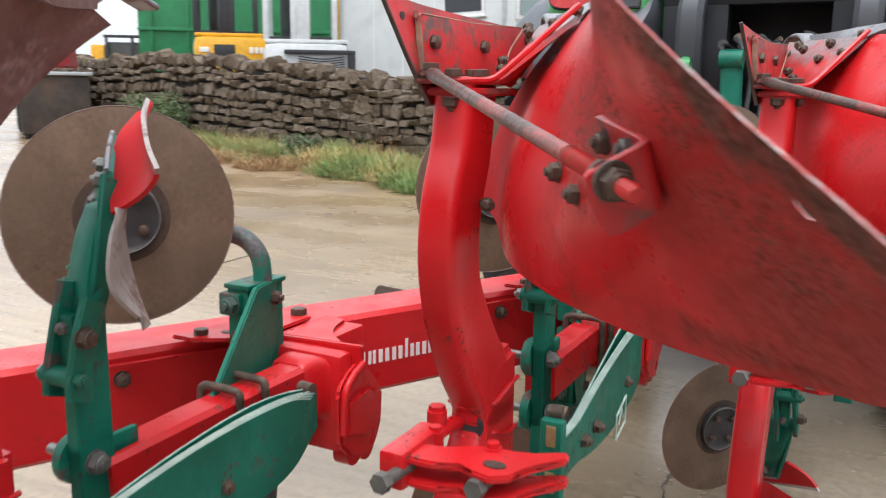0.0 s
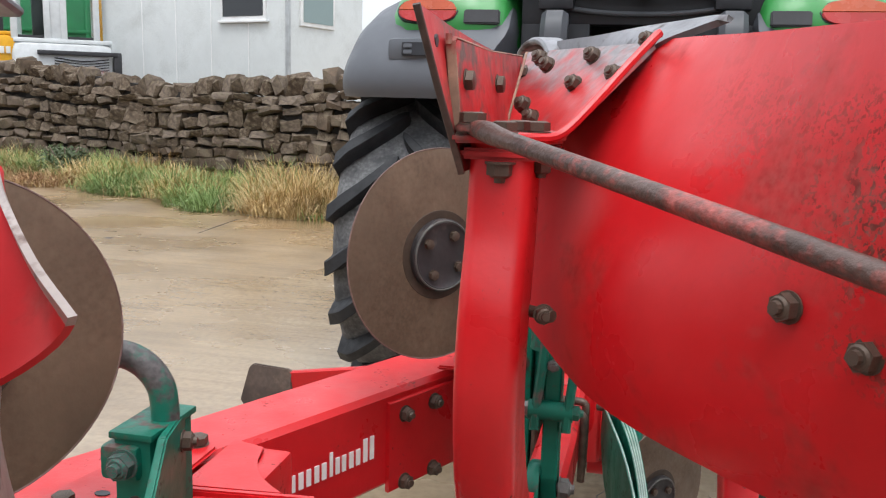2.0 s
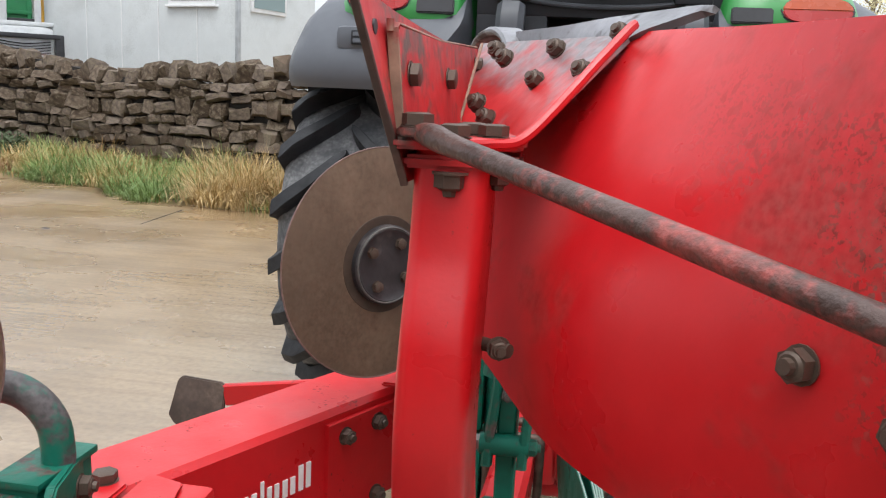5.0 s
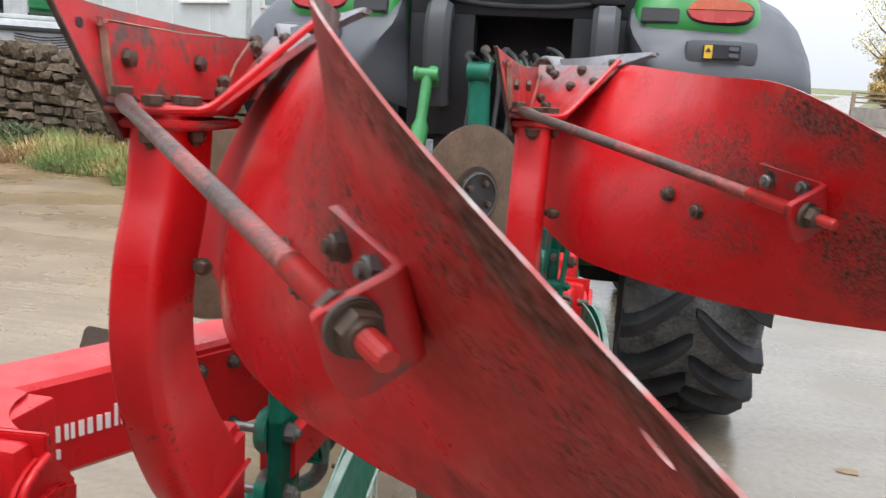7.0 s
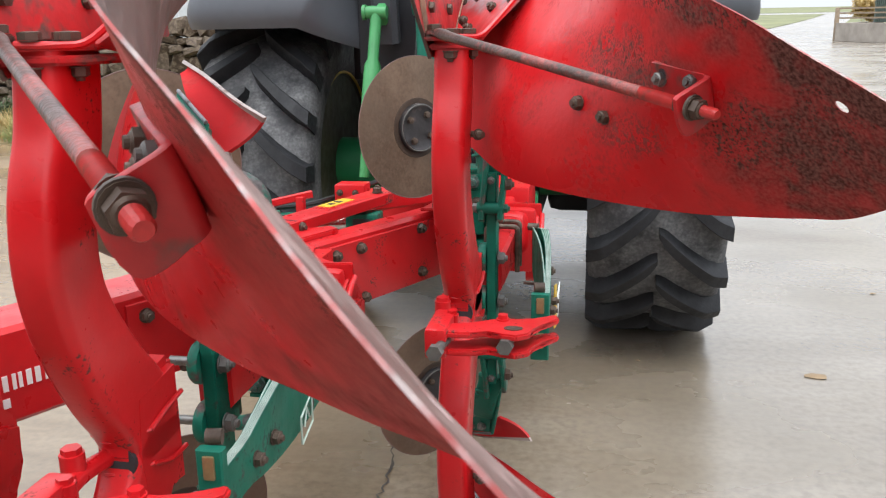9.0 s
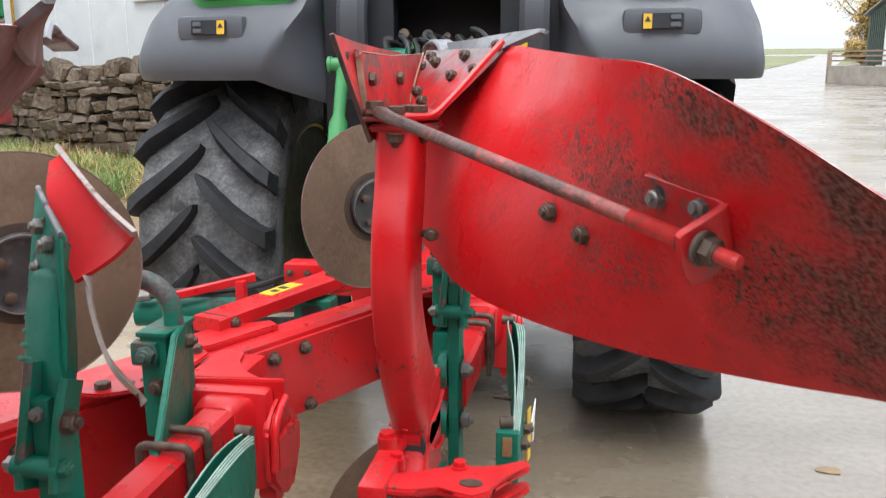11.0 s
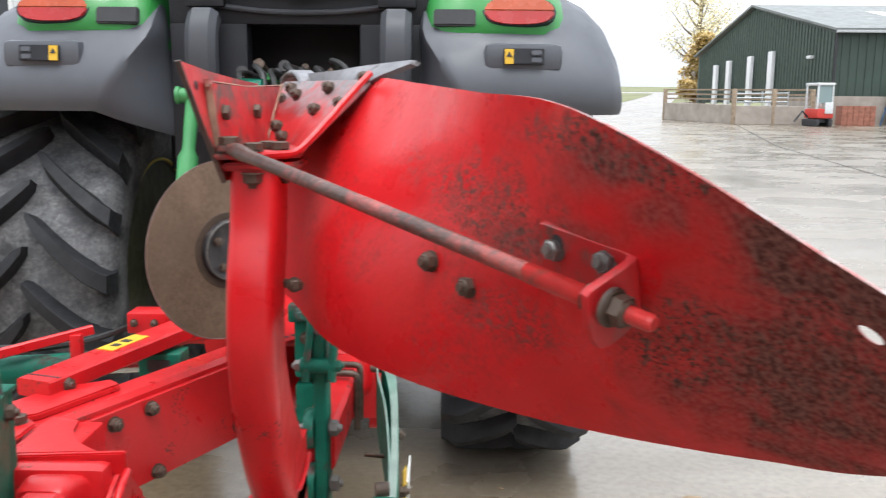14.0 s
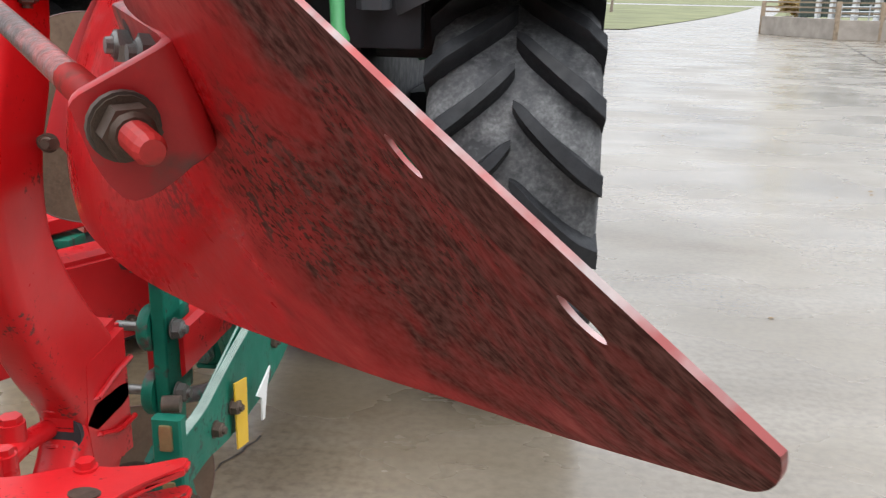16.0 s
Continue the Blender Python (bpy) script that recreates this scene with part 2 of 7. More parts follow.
material("green_frame", (0.006, 0.15, 0.098), 0.45, vary=0.2, scale=6, bump=0.07, second=(0.09, 0.075, 0.065), amount=0.08, spread=12, fine=90, grain=0.8, spec=0.27)
material("green_worn", (0.008, 0.155, 0.105), 0.4, vary=0.2, scale=6, bump=0.1, second=(0.11, 0.1, 0.1), amount=0.6, spread=9, fine=70, grain=0.5, sharp=0.06, second_rough=0.5, spec=0.35)
material("green_chipped", (0.007, 0.145, 0.095), 0.4, vary=0.25, scale=6, bump=0.1, second=(0.13, 0.085, 0.075), amount=0.28, spread=16, fine=70, grain=0.5, sharp=0.06, second_rough=0.5, spec=0.3)
material("spring_edge", (0.42, 0.52, 0.46), 0.5, 0.2, vary=0.2, scale=12)
material("worn_brown", (0.17, 0.1, 0.085), 0.5, 0.2, vary=0.2, scale=9, bump=0.08, second=(0.3, 0.2, 0.18), amount=0.35, spread=8)
material("tractor_green", (0.03, 0.235, 0.05), 0.4, vary=0.06, scale=3, coat=0.12)
material("link_green", (0.055, 0.29, 0.095), 0.4, vary=0.12, scale=8, coat=0.2)
material("fender_grey", (0.086, 0.093, 0.108), 0.5, vary=0.07, scale=3, bump=0.05, bump_scale=260)
material("cab_black", (0.017, 0.018, 0.023), 0.5, spec=0.4, vary=0.2, scale=5, bump=0.05, bump_scale=200)
material("tarpaulin", (0.06, 0.065, 0.06), 0.7, vary=0.3, scale=2)
material("rubber", (0.066, 0.067, 0.071), 0.75, spec=0.3, vary=0.3, scale=5, bump=0.2, bump_scale=70, second=(0.225, 0.226, 0.23), amount=0.42, spread=7, sharp=0.2)
material("lug_rubber", (0.02, 0.021, 0.024), 0.6, spec=0.35, vary=0.3, scale=9, bump=0.15, bump_scale=90)
# dark copy of the yellow rim, with the wheel's inner shade in its colour
material("rim_dirty", (0.06, 0.055, 0.03), 0.6, vary=0.3)
material("rim_yellow", (0.5, 0.33, 0.03), 0.5, vary=0.15)
material("bare_steel", (0.42, 0.35, 0.32), 0.38, 0.6, vary=0.15, scale=9, second=(0.2, 0.13, 0.11), amount=0.15, spread=9)
material("blade_steel", (0.27, 0.225, 0.2), 0.42, 0.25, vary=0.2, scale=9, second=(0.15, 0.085, 0.07), amount=0.25, spread=9)
material("lamp_red", (0.36, 0.02, 0.02), 0.25, vary=0.08, spec=0.35)
material("lamp_orange", (0.42, 0.075, 0.028), 0.25, vary=0.08, spec=0.35)
material("label_yellow", (0.7, 0.43, 0.03), 0.45, vary=0.06)
material("paint_white", (0.78, 0.77, 0.75), 0.45, vary=0.05, scale=8)
material("chrome", (0.75, 0.75, 0.74), 0.16, 1.0, vary=0.06)
material("hose_black", (0.02, 0.02, 0.02), 0.5, vary=0.2)
material("cabin_white", (0.62, 0.65, 0.65), 0.5, vary=0.05, scale=1.2, second=(0.5, 0.52, 0.51), amount=0.05, spread=1.2, sharp=0.25)
material("frame_white", (0.75, 0.76, 0.76), 0.4, vary=0.05)
material("machine_yellow", (0.75, 0.38, 0.015), 0.4, vary=0.08, coat=0.2)
material("machine_white", (0.6, 0.62, 0.63), 0.4, vary=0.08, coat=0.2)
material("machine_dark", (0.03, 0.03, 0.034), 0.5, vary=0.2)
material("trailer_green", (0.012, 0.17, 0.06), 0.45, vary=0.12, scale=3)
material("stone", (0.125, 0.092, 0.068), 0.9, spec=0.2, vary=0.35, scale=5, bump=0.5, bump_scale=25, second=(0.2, 0.16, 0.115), amount=0.34, spread=4, per_piece=0.4)
material("stone_rest", (0.125, 0.092, 0.068), 0.9, spec=0.2, vary=0.35, scale=5, bump=0.5, bump_scale=25, second=(0.2, 0.16, 0.115), amount=0.34, spread=4, island=0.4)
material("joint", (0.05, 0.042, 0.034), 0.7, vary=0.3, scale=8)
material("skip_rust", (0.05, 0.036, 0.029), 0.7, vary=0.3, scale=2, bump=0.1, second=(0.1, 0.06, 0.04), amount=0.2, spread=2)
# near-black: the shade between the wall's stones is put into this colour
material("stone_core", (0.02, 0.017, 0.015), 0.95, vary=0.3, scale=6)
material("dry_grass", (0.52, 0.38, 0.17), 0.8, vary=0.2, scale=0.8, island=0.45, second=(0.46, 0.26, 0.095), amount=0.3, spread=0.7, fine=3, sharp=0.2)
material("rust_grass", (0.34, 0.19, 0.09), 0.85, vary=0.25, scale=0.8, island=0.4)
material("verge_soil", (0.11, 0.095, 0.045), 0.9, vary=0.35, scale=3, bump=0.5, bump_scale=30, second=(0.2, 0.13, 0.06), amount=0.4, spread=2)
material("green_grass", (0.19, 0.28, 0.08), 0.8, vary=0.2, scale=0.8, island=0.45)
material("field", (0.19, 0.2, 0.095), 0.9, vary=0.25, scale=0.15)
material("bark", (0.24, 0.19, 0.15), 0.9, vary=0.25, scale=5, bump=0.4, bump_scale=20)
material("leaf_orange", (0.52, 0.37, 0.13), 0.7, vary=0.2, scale=1, island=0.5)
material("leaf_yellow", (0.74, 0.66, 0.38), 0.7, vary=0.2, scale=1, island=0.5)
material("leaf_dark", (0.07, 0.1, 0.04), 0.7, vary=0.2, scale=1, island=0.5)
material("leaf_shrub", (0.1, 0.14, 0.055), 0.8, vary=0.25, scale=1, island=0.5)
material("shed_green", (0.034, 0.058, 0.045), 0.5, vary=0.1, scale=1)
material("shed_roof", (0.19, 0.205, 0.2), 0.55, vary=0.12, scale=0.7)
material("skylight", (0.62, 0.64, 0.62), 0.4, vary=0.06)
material("block_wall", (0.34, 0.3, 0.26), 0.85, vary=0.15, scale=1.5, bump=0.2, bump_scale=12)
material("galvanised", (0.45, 0.47, 0.48), 0.4, 0.5, vary=0.12)
material("old_timber", (0.3, 0.23, 0.16), 0.8, vary=0.2)
material("mini_red", (0.5, 0.04, 0.03), 0.4, vary=0.1)
material("brick_red", (0.3, 0.12, 0.08), 0.8, vary=0.2)
material("trough_blue", (0.07, 0.17, 0.32), 0.5, vary=0.15)
material("dead_leaf", (0.28, 0.2, 0.12), 0.8, vary=0.2)


def glass(name, color, rough=0.05):
    m = bpy.data.materials.new(name)
    m.use_nodes = True
    b = m.node_tree.nodes["Principled BSDF"]
    b.inputs["Base Color"].default_value = (*color, 1)
    b.inputs["Roughness"].default_value = rough
    b.inputs["Specular IOR Level"].default_value = 0.6
    MATS[name] = m


glass("window_dark", (0.02, 0.023, 0.027))
# opaque pale pane: the sky seen in the glass is painted in
glass("window_pale", (0.2, 0.27, 0.27))
glass("cab_glass", (0.8, 0.9, 0.86))
MATS["cab_glass"].node_tree.nodes["Principled BSDF"].inputs["Transmission Weight"].default_value = 1.0
MATS["cab_glass"].node_tree.nodes["Principled BSDF"].inputs["IOR"].default_value = 1.15


def wet_concrete():
    """Old yard concrete under a film of rain: puddled sheen, brown silt, cast joints."""
    m = bpy.data.materials.new("wet_concrete")
    m.use_nodes = True
    n, l = m.node_tree.nodes, m.node_tree.links
    b = n["Principled BSDF"]
    geo = n.new("ShaderNodeNewGeometry")

    def tex(s, detail, stretch=(1, 1, 1)):
        mp = n.new("ShaderNodeMapping")
        mp.inputs["Scale"].default_value = stretch
        l.new(geo.outputs["Position"], mp.inputs["Vector"])
        t = n.new("ShaderNodeTexNoise")
        t.inputs["Scale"].default_value, t.inputs["Detail"].default_value = s, detail
        l.new(mp.outputs[0], t.inputs["Vector"])
        return t.outputs["Fac"]

    def ramp(v, *stops):
        r = n.new("ShaderNodeValToRGB")
        e = r.color_ramp.elements
        e[0].position, e[0].color = stops[0][0], (*stops[0][1], 1)
        e[1].position, e[1].color = stops[-1][0], (*stops[-1][1], 1)
        for p, c in stops[1:-1]:
            k = e.new(p)
            k.color = (*c, 1)
        l.new(v, r.inputs["Fac"])
        return r.outputs["Color"]

    def mixc(f, a, c, kind="MIX"):
        x = n.new("ShaderNodeMix")
        x.data_type, x.blend_type = "RGBA", kind
        if isinstance(f, float):
            x.inputs["Factor"].default_value = f
        else:
            l.new(f, x.inputs["Factor"])
        l.new(a, x.inputs["A"])
        l.new(c, x.inputs["B"])
        return x.outputs["Result"]

    broad = ramp(tex(0.5, 5), (0.3, (0.145, 0.117, 0.083)), (0.55, (0.245, 0.21, 0.165)), (0.75, (0.285, 0.257, 0.215)))
    speck = ramp(tex(26, 6), (0.3, (0.55, 0.55, 0.55)), (0.6, (1, 1, 1)))
    tone = mixc(0.55, broad, speck, "MULTIPLY")
    streak = ramp(tex(1.6, 6, (0.35, 1.6, 1)), (0.42, (0.75, 0.7, 0.62)), (0.6, (1, 1, 1)))
    tone = mixc(0.45, tone, streak, "MULTIPLY")
    brush = ramp(tex(5.0, 6, (0.25, 3.0, 1)), (0.4, (0.66, 0.61, 0.54)), (0.56, (1, 1, 1)))   # broomed finish
    side = n.new("ShaderNodeSeparateXYZ")   # brown silt washed out of the verge
    l.new(geo.outputs["Position"], side.inputs[0])
    worn = n.new("ShaderNodeMapRange")   # traffic has worn the brooming away towards the lane
    l.new(side.outputs["X"], worn.inputs["Value"])
    for i, x in enumerate((0.5, -3.0, 0.1, 0.5)):
        worn.inputs[i + 1].default_value = x
    tone = mixc(worn.outputs["Result"], tone, brush, "MULTIPLY")
    silt = n.new("ShaderNodeMapRange")
    l.new(side.outputs["X"], silt.inputs["Value"])
    for i, x in enumerate((0.5, -4.0, 0.0, 1.0)):
        silt.inputs[i + 1].default_value = x
    tint = n.new("ShaderNodeRGB")
    tint.outputs[0].default_value = (1.38, 1.13, 0.82, 1)
    tone = mixc(silt.outputs["Result"], tone, tint.outputs[0], "MULTIPLY")
    l.new(tone, b.inputs["Base Color"])
    wet = ramp(tex(0.7, 6, (0.8, 1.1, 1)), (0.36, (0.19,) * 3), (0.5, (0.27,) * 3), (0.68, (0.4,) * 3))
    l.new(wet, b.inputs["Roughness"])
    b.inputs["Specular IOR Level"].default_value = 1.0
    l.new(wet, b.inputs["Coat Roughness"])
    b.inputs["Coat Weight"].default_value, b.inputs["Coat IOR"].default_value = 0.25, 1.4
    bp = n.new("ShaderNodeBump")
    bp.inputs["Strength"].default_value, bp.inputs["Distance"].default_value = 0.11, 0.01
    l.new(tex(30, 6), bp.inputs["Height"])
    l.new(bp.outputs["Normal"], b.inputs["Normal"])
    MATS["wet_concrete"] = m


wet_concrete()

# ---- tools ----
STEP = Vector((0.449, 0.868, 0))  # from one plough body to the next
MID = 0.95                        # height about which upper and lower bodies mirror
FLIP = [False]
MIRROR = Matrix.Translation((0, 0, 2 * MID)) @ Matrix.Diagonal((1, 1, -1, 1))


def thing(name, base, label, category, group="", kind=""):
    """An Empty at the thing's base, which parents its parts."""
    ob = new(name)
    ob.empty_display_size = 0.05
    b = Vector(base)
    ob.location = MIRROR @ b if FLIP[0] else b
    return tagged(ob, label, category, group, kind)


def finish(ob, parent):
    if parent is not None:
        ob.parent = parent
    return ob


def origin(ob):
    o, v = ob, Vector()
    while o is not None:
        v = v + o.location
        o = o.parent
    return v


def mesh_of(name, bm, mat, angle=38):
    bmesh.ops.recalc_face_normals(bm, faces=bm.faces)
    me = bpy.data.meshes.new(name)
    bm.to_mesh(me)
    bm.free()
    for m in (mat if isinstance(mat, (list, tuple)) else [mat]):
        me.materials.append(MATS[m])
    me.shade_smooth()
    me.set_sharp_from_angle(angle=radians(angle))
    return me


def part(name, bm, mat, parent=None, label="", angle=38):
    """Links a bmesh, given in world places, as one mesh under a thing or a part."""
    if FLIP[0]:
        bmesh.ops.transform(bm, matrix=MIRROR, verts=bm.verts)
    if parent is not None:
        bmesh.ops.translate(bm, vec=-origin(parent), verts=bm.verts)
    ob = new(name, mesh_of(name, bm, mat, angle))
    finish(ob, parent)
    if label:
        tagged(ob, label)
    return ob


def whole(name, bm, mat, label, category, group="", kind="", base=(0, 0, 0), angle=38):
    """A thing that is a single mesh."""
    bmesh.ops.translate(bm, vec=-Vector(base), verts=bm.verts)
    ob = new(name, mesh_of(name, bm, mat, angle))
    ob.location = base
    return tagged(ob, label, category, group, kind)


def box(bm, lo, hi, bevel=0.0, m=None):
    """A box from corner lo to corner hi, with bevelled edges, turned by m about its middle."""
    lo, hi = Vector(lo), Vector(hi)
    c, s = (lo + hi) / 2, hi - lo
    t = bmesh.new()
    bmesh.ops.create_cube(t, size=1)
    bmesh.ops.scale(t, vec=s, verts=t.verts)
    if bevel:
        bmesh.ops.bevel(t, geom=t.edges[:], offset=bevel, segments=2, affect="EDGES", profile=0.6)
    mm = Matrix.Translation(c) @ (m or Matrix())
    bmesh.ops.transform(t, matrix=mm, verts=t.verts)
    join(bm, t)
    return bm


def join(bm, t):
    idx = {}
    for v in t.verts:
        idx[v] = bm.verts.new(v.co)
    for f in t.faces:
        nf = bm.faces.new([idx[v] for v in f.verts])
        nf.material_index = f.material_index
    t.free()


def frames_along(pts):
    pts = [Vector(p) for p in pts]
    out, up = [], None
    for i, p in enumerate(pts):
        d = (pts[min(i + 1, len(pts) - 1)] - pts[max(i - 1, 0)]).normalized()
        if up is None:
            up = Vector((0, 0, 1)) if abs(d.z) < 0.9 else Vector((1, 0, 0))
        side = d.cross(up).normalized()
        up = side.cross(d).normalized()
        out.append((p, side, up))
    return out


def smooth_path(pts, n=6):
    """Points along a Catmull-Rom curve through pts."""
    p = [Vector(v) for v in pts]
    p = [2 * p[0] - p[1]] + p + [2 * p[-1] - p[-2]]
    out = []
    for i in range(1, len(p) - 2):
        for k in range(n):
            t = k / n
            a, b, c, d = p[i - 1:i + 3]
            out.append(0.5 * (2 * b + (c - a) * t + (2 * a - 5 * b + 4 * c - d) * t * t + (3 * b - a - 3 * c + d) * t ** 3))
    out.append(p[-2])
    return out


def tube(bm, pts, r, seg=12, caps=True):
    rings = []
    rs = r if isinstance(r, (list, tuple)) else [r] * len(pts)
    for (p, s, u), rr in zip(frames_along(pts), rs):
        rings.append([bm.verts.new(p + rr * (math.cos(a) * s + math.sin(a) * u)) for a in (2 * math.pi * k / seg for k in range(seg))])
    skin(bm, rings, caps)
    return bm


def skin(bm, rings, caps=True):
    for a, b in zip(rings[:-1], rings[1:]):
        for k in range(len(a)):
            bm.faces.new((a[k], a[(k + 1) % len(a)], b[(k + 1) % len(a)], b[k]))
    if caps:
        bm.faces.new(rings[0][::-1])
        bm.faces.new(rings[-1])


def cyl(bm, a, b, r, seg=16, r2=None):
    return tube(bm, [a, b], [r, r if r2 is None else r2], seg)


def bar(bm, pts, side, w, h, chamfer=0.0):
    """A rectangular section, w along side and h across it, swept along pts."""
    pts = [Vector(p) for p in pts]
    side = Vector(side).normalized()
    c = chamfer
    sec = [(-w / 2 + c, -h / 2), (w / 2 - c, -h / 2), (w / 2, -h / 2 + c), (w / 2, h / 2 - c), (w / 2 - c, h / 2), (-w / 2 + c, h / 2), (-w / 2, h / 2 - c), (-w / 2, -h / 2 + c)] if c else \
        [(-w / 2, -h / 2), (w / 2, -h / 2), (w / 2, h / 2), (-w / 2, h / 2)]
    rings = []
    for i, p in enumerate(pts):
        d = (pts[min(i + 1, len(pts) - 1)] - pts[max(i - 1, 0)]).normalized()
        n = d.cross(side).normalized()
        s = n.cross(d).normalized()
        rings.append([bm.verts.new(p + a * s + b * n) for a, b in sec])
    skin(bm, rings)
    return bm


def plate(bm, outline, thick, m=None, bevel=0.0):
    """A flat outline (x, y), thick in z from -thick / 2 to thick / 2, at m."""
    t = bmesh.new()
    lo = [t.verts.new((x, y, -thick / 2)) for x, y in outline]
    hi = [t.verts.new((x, y, thick / 2)) for x, y in outline]
    skin(t, [lo, hi])
    if bevel:
        bmesh.ops.bevel(t, geom=[e for e in t.edges if len(e.link_faces) == 2], offset=bevel, segments=2, affect="EDGES")
    bmesh.ops.transform(t, matrix=m or Matrix(), verts=t.verts)
    join(bm, t)
    return bm


def slab(bm, pts, thick, bevel=0.0):
    """A flat sheet with the corners pts, thick evenly to both sides."""
    pts = [Vector(p) for p in pts]
    n = Vector()
    for a, b in zip(pts, pts[1:] + pts[:1]):
        n += a.cross(b)
    n = n.normalized() * (thick / 2)
    t = bmesh.new()
    skin(t, [[t.verts.new(p - n) for p in pts], [t.verts.new(p + n) for p in pts]])
    if bevel:
        bmesh.ops.bevel(t, geom=t.edges[:], offset=bevel, segments=2, affect="EDGES")
    join(bm, t)
    return bm


def plane_at(o, ex, ey):
    """The pose that lays outline x along ex and outline y along ey."""
    ex = Vector(ex).normalized()
    ez = ex.cross(Vector(ey)).normalized()
    ey = ez.cross(ex)
    m = Matrix((ex, ey, ez)).transposed().to_4x4()
    m.translation = o
    return m


def shell(bm, grid, thick):
    """A curved sheet of steel through a grid of points, thick to its far side."""
    n, k = len(grid), len(grid[0])
    nor = []
    for i in range(n):
        row = []
        for j in range(k):
            a = grid[min(i + 1, n - 1)][j] - grid[max(i - 1, 0)][j]
            b = grid[i][min(j + 1, k - 1)] - grid[i][max(j - 1, 0)]
            row.append(a.cross(b).normalized())
        nor.append(row)
    f = [[bm.verts.new(grid[i][j]) for j in range(k)] for i in range(n)]
    g = [[bm.verts.new(grid[i][j] + thick * nor[i][j]) for j in range(k)] for i in range(n)]
    for i in range(n - 1):
        for j in range(k - 1):
            bm.faces.new((f[i][j], f[i][j + 1], f[i + 1][j + 1], f[i + 1][j]))
            bm.faces.new((g[i][j], g[i + 1][j], g[i + 1][j + 1], g[i][j + 1]))
    for i in range(n - 1):
        bm.faces.new((f[i][0], f[i + 1][0], g[i + 1][0], g[i][0]))
        bm.faces.new((f[i][-1], g[i][-1], g[i + 1][-1], f[i + 1][-1]))
    for j in range(k - 1):
        bm.faces.new((f[0][j], g[0][j], g[0][j + 1], f[0][j + 1]))
        bm.faces.new((f[-1][j], f[-1][j + 1], g[-1][j + 1], g[-1][j]))
    return bm


def across(a, b, c, t):
    """The curve through a, b, c at t = 0, 0.5, 1."""
    return a * (2 * t * t - 3 * t + 1) + b * (4 * t - 4 * t * t) + c * (2 * t * t - t)


BOLTS = {}


def bolt_mesh(mat, kind):
    key = (mat, kind)
    if key not in BOLTS:
        bm = bmesh.new()
        if kind == "nut":      # washer, nut and the thread's end
            cyl(bm, (0, 0, 0), (0, 0, 0.14), 1.14, 16)
            cyl(bm, (0, 0, 0.16), (0, 0, 0.95), 1.0, 6)
            cyl(bm, (0, 0, 0.95), (0, 0, 1.12), 0.82, 12, 0.66)
            cyl(bm, (0, 0, 1.1), (0, 0, 1.5), 0.5, 10, 0.45)
        else:                  # hexagon head
            cyl(bm, (0, 0, 0), (0, 0, 0.08), 1.08, 16)
            cyl(bm, (0, 0, 0.14), (0, 0, 0.8), 1.0, 6)
            cyl(bm, (0, 0, 0.8), (0, 0, 0.88), 0.86, 12, 0.7)
        BOLTS[key] = mesh_of("bolt", bm, mat, 30)
    return BOLTS[key]


def bolt(parent, at, way, r=0.014, mat="bolt_steel", kind="nut", name="bolt"):
    """A bolt that stands on a face at `at` and points along `way`."""
    at, way = Vector(at), Vector(way)
    if FLIP[0]:
        at, way = MIRROR @ at, Vector((way.x, way.y, -way.z))
    ob = new(name, bolt_mesh(mat, kind))
    q = way.to_track_quat("Z", "Y")
    ob.matrix_basis = Matrix.Translation(at - origin(parent)) @ q.to_matrix().to_4x4() @ pose(0, 0, 0, 0, 0, random.uniform(0, 60)) @ Matrix.Diagonal((r, r, r, 1))
    ob.parent = parent
    return ob

# ---- the plough: one set of parts for each body, above and below the beam ----
BACK = Vector((-0.77, -0.63, 0.05)).normalized()   # the way in which the backs of the mouldboards face
BOARD = [  # sections of the mouldboard from shin to tail: top edge, middle, bottom edge
    ((-0.744, 1.924, 1.712), (-0.79, 1.725, 1.565), (-0.79, 1.63, 1.385)),
    ((-0.645, 1.765, 1.748), (-0.715, 1.60, 1.55), (-0.712, 1.56, 1.36)),
    ((-0.540, 1.595, 1.756), (-0.615, 1.39, 1.53), (-0.608, 1.388, 1.318)),
    ((-0.455, 1.36, 1.738), (-0.475, 1.185, 1.52), (-0.47, 1.222, 1.31)),
    ((-0.375, 1.13, 1.720), (-0.372, 1.03, 1.52), (-0.32, 1.09, 1.31)),
    ((-0.305, 0.86, 1.707), (-0.285, 0.89, 1.53), (-0.215, 1.015, 1.313)),
    ((-0.215, 0.725, 1.66), (-0.19, 0.80, 1.51), (-0.13, 0.94, 1.325)),
    ((-0.125, 0.66, 1.603), (-0.09, 0.735, 1.482), (-0.06, 0.88, 1.337)),
    ((-0.045, 0.59, 1.549), (-0.02, 0.67, 1.46), (0.0, 0.81, 1.355)),
    ((0.032, 0.543, 1.493), (0.046, 0.588, 1.46), (0.053, 0.637, 1.430)),
]
LIFT = (0, 0, 0.004, 0.014, 0.026, 0.027, 0.012, 0, 0, 0)          # the boards are bent a little differently along the top
LIFT_FRONT = (0, 0, 0.002, 0.006, 0.009, 0.008, 0.003, 0, 0, 0)


def board_grid(lift, per=16, rows=40):
    top, mid, low = (smooth_path([Vector(s[i]) + Vector((0, 0, (1 - i / 2) * h)) for s, h in zip(BOARD, lift)], per) for i in range(3))
    last = len(top) - 1
    return [[across(a, b - 0.0245 * min(1, (last - i) / (2.5 * per)) * BACK, c, j / rows) for j in range(rows + 1)] for i, (a, b, c) in enumerate(zip(top, mid, low))]


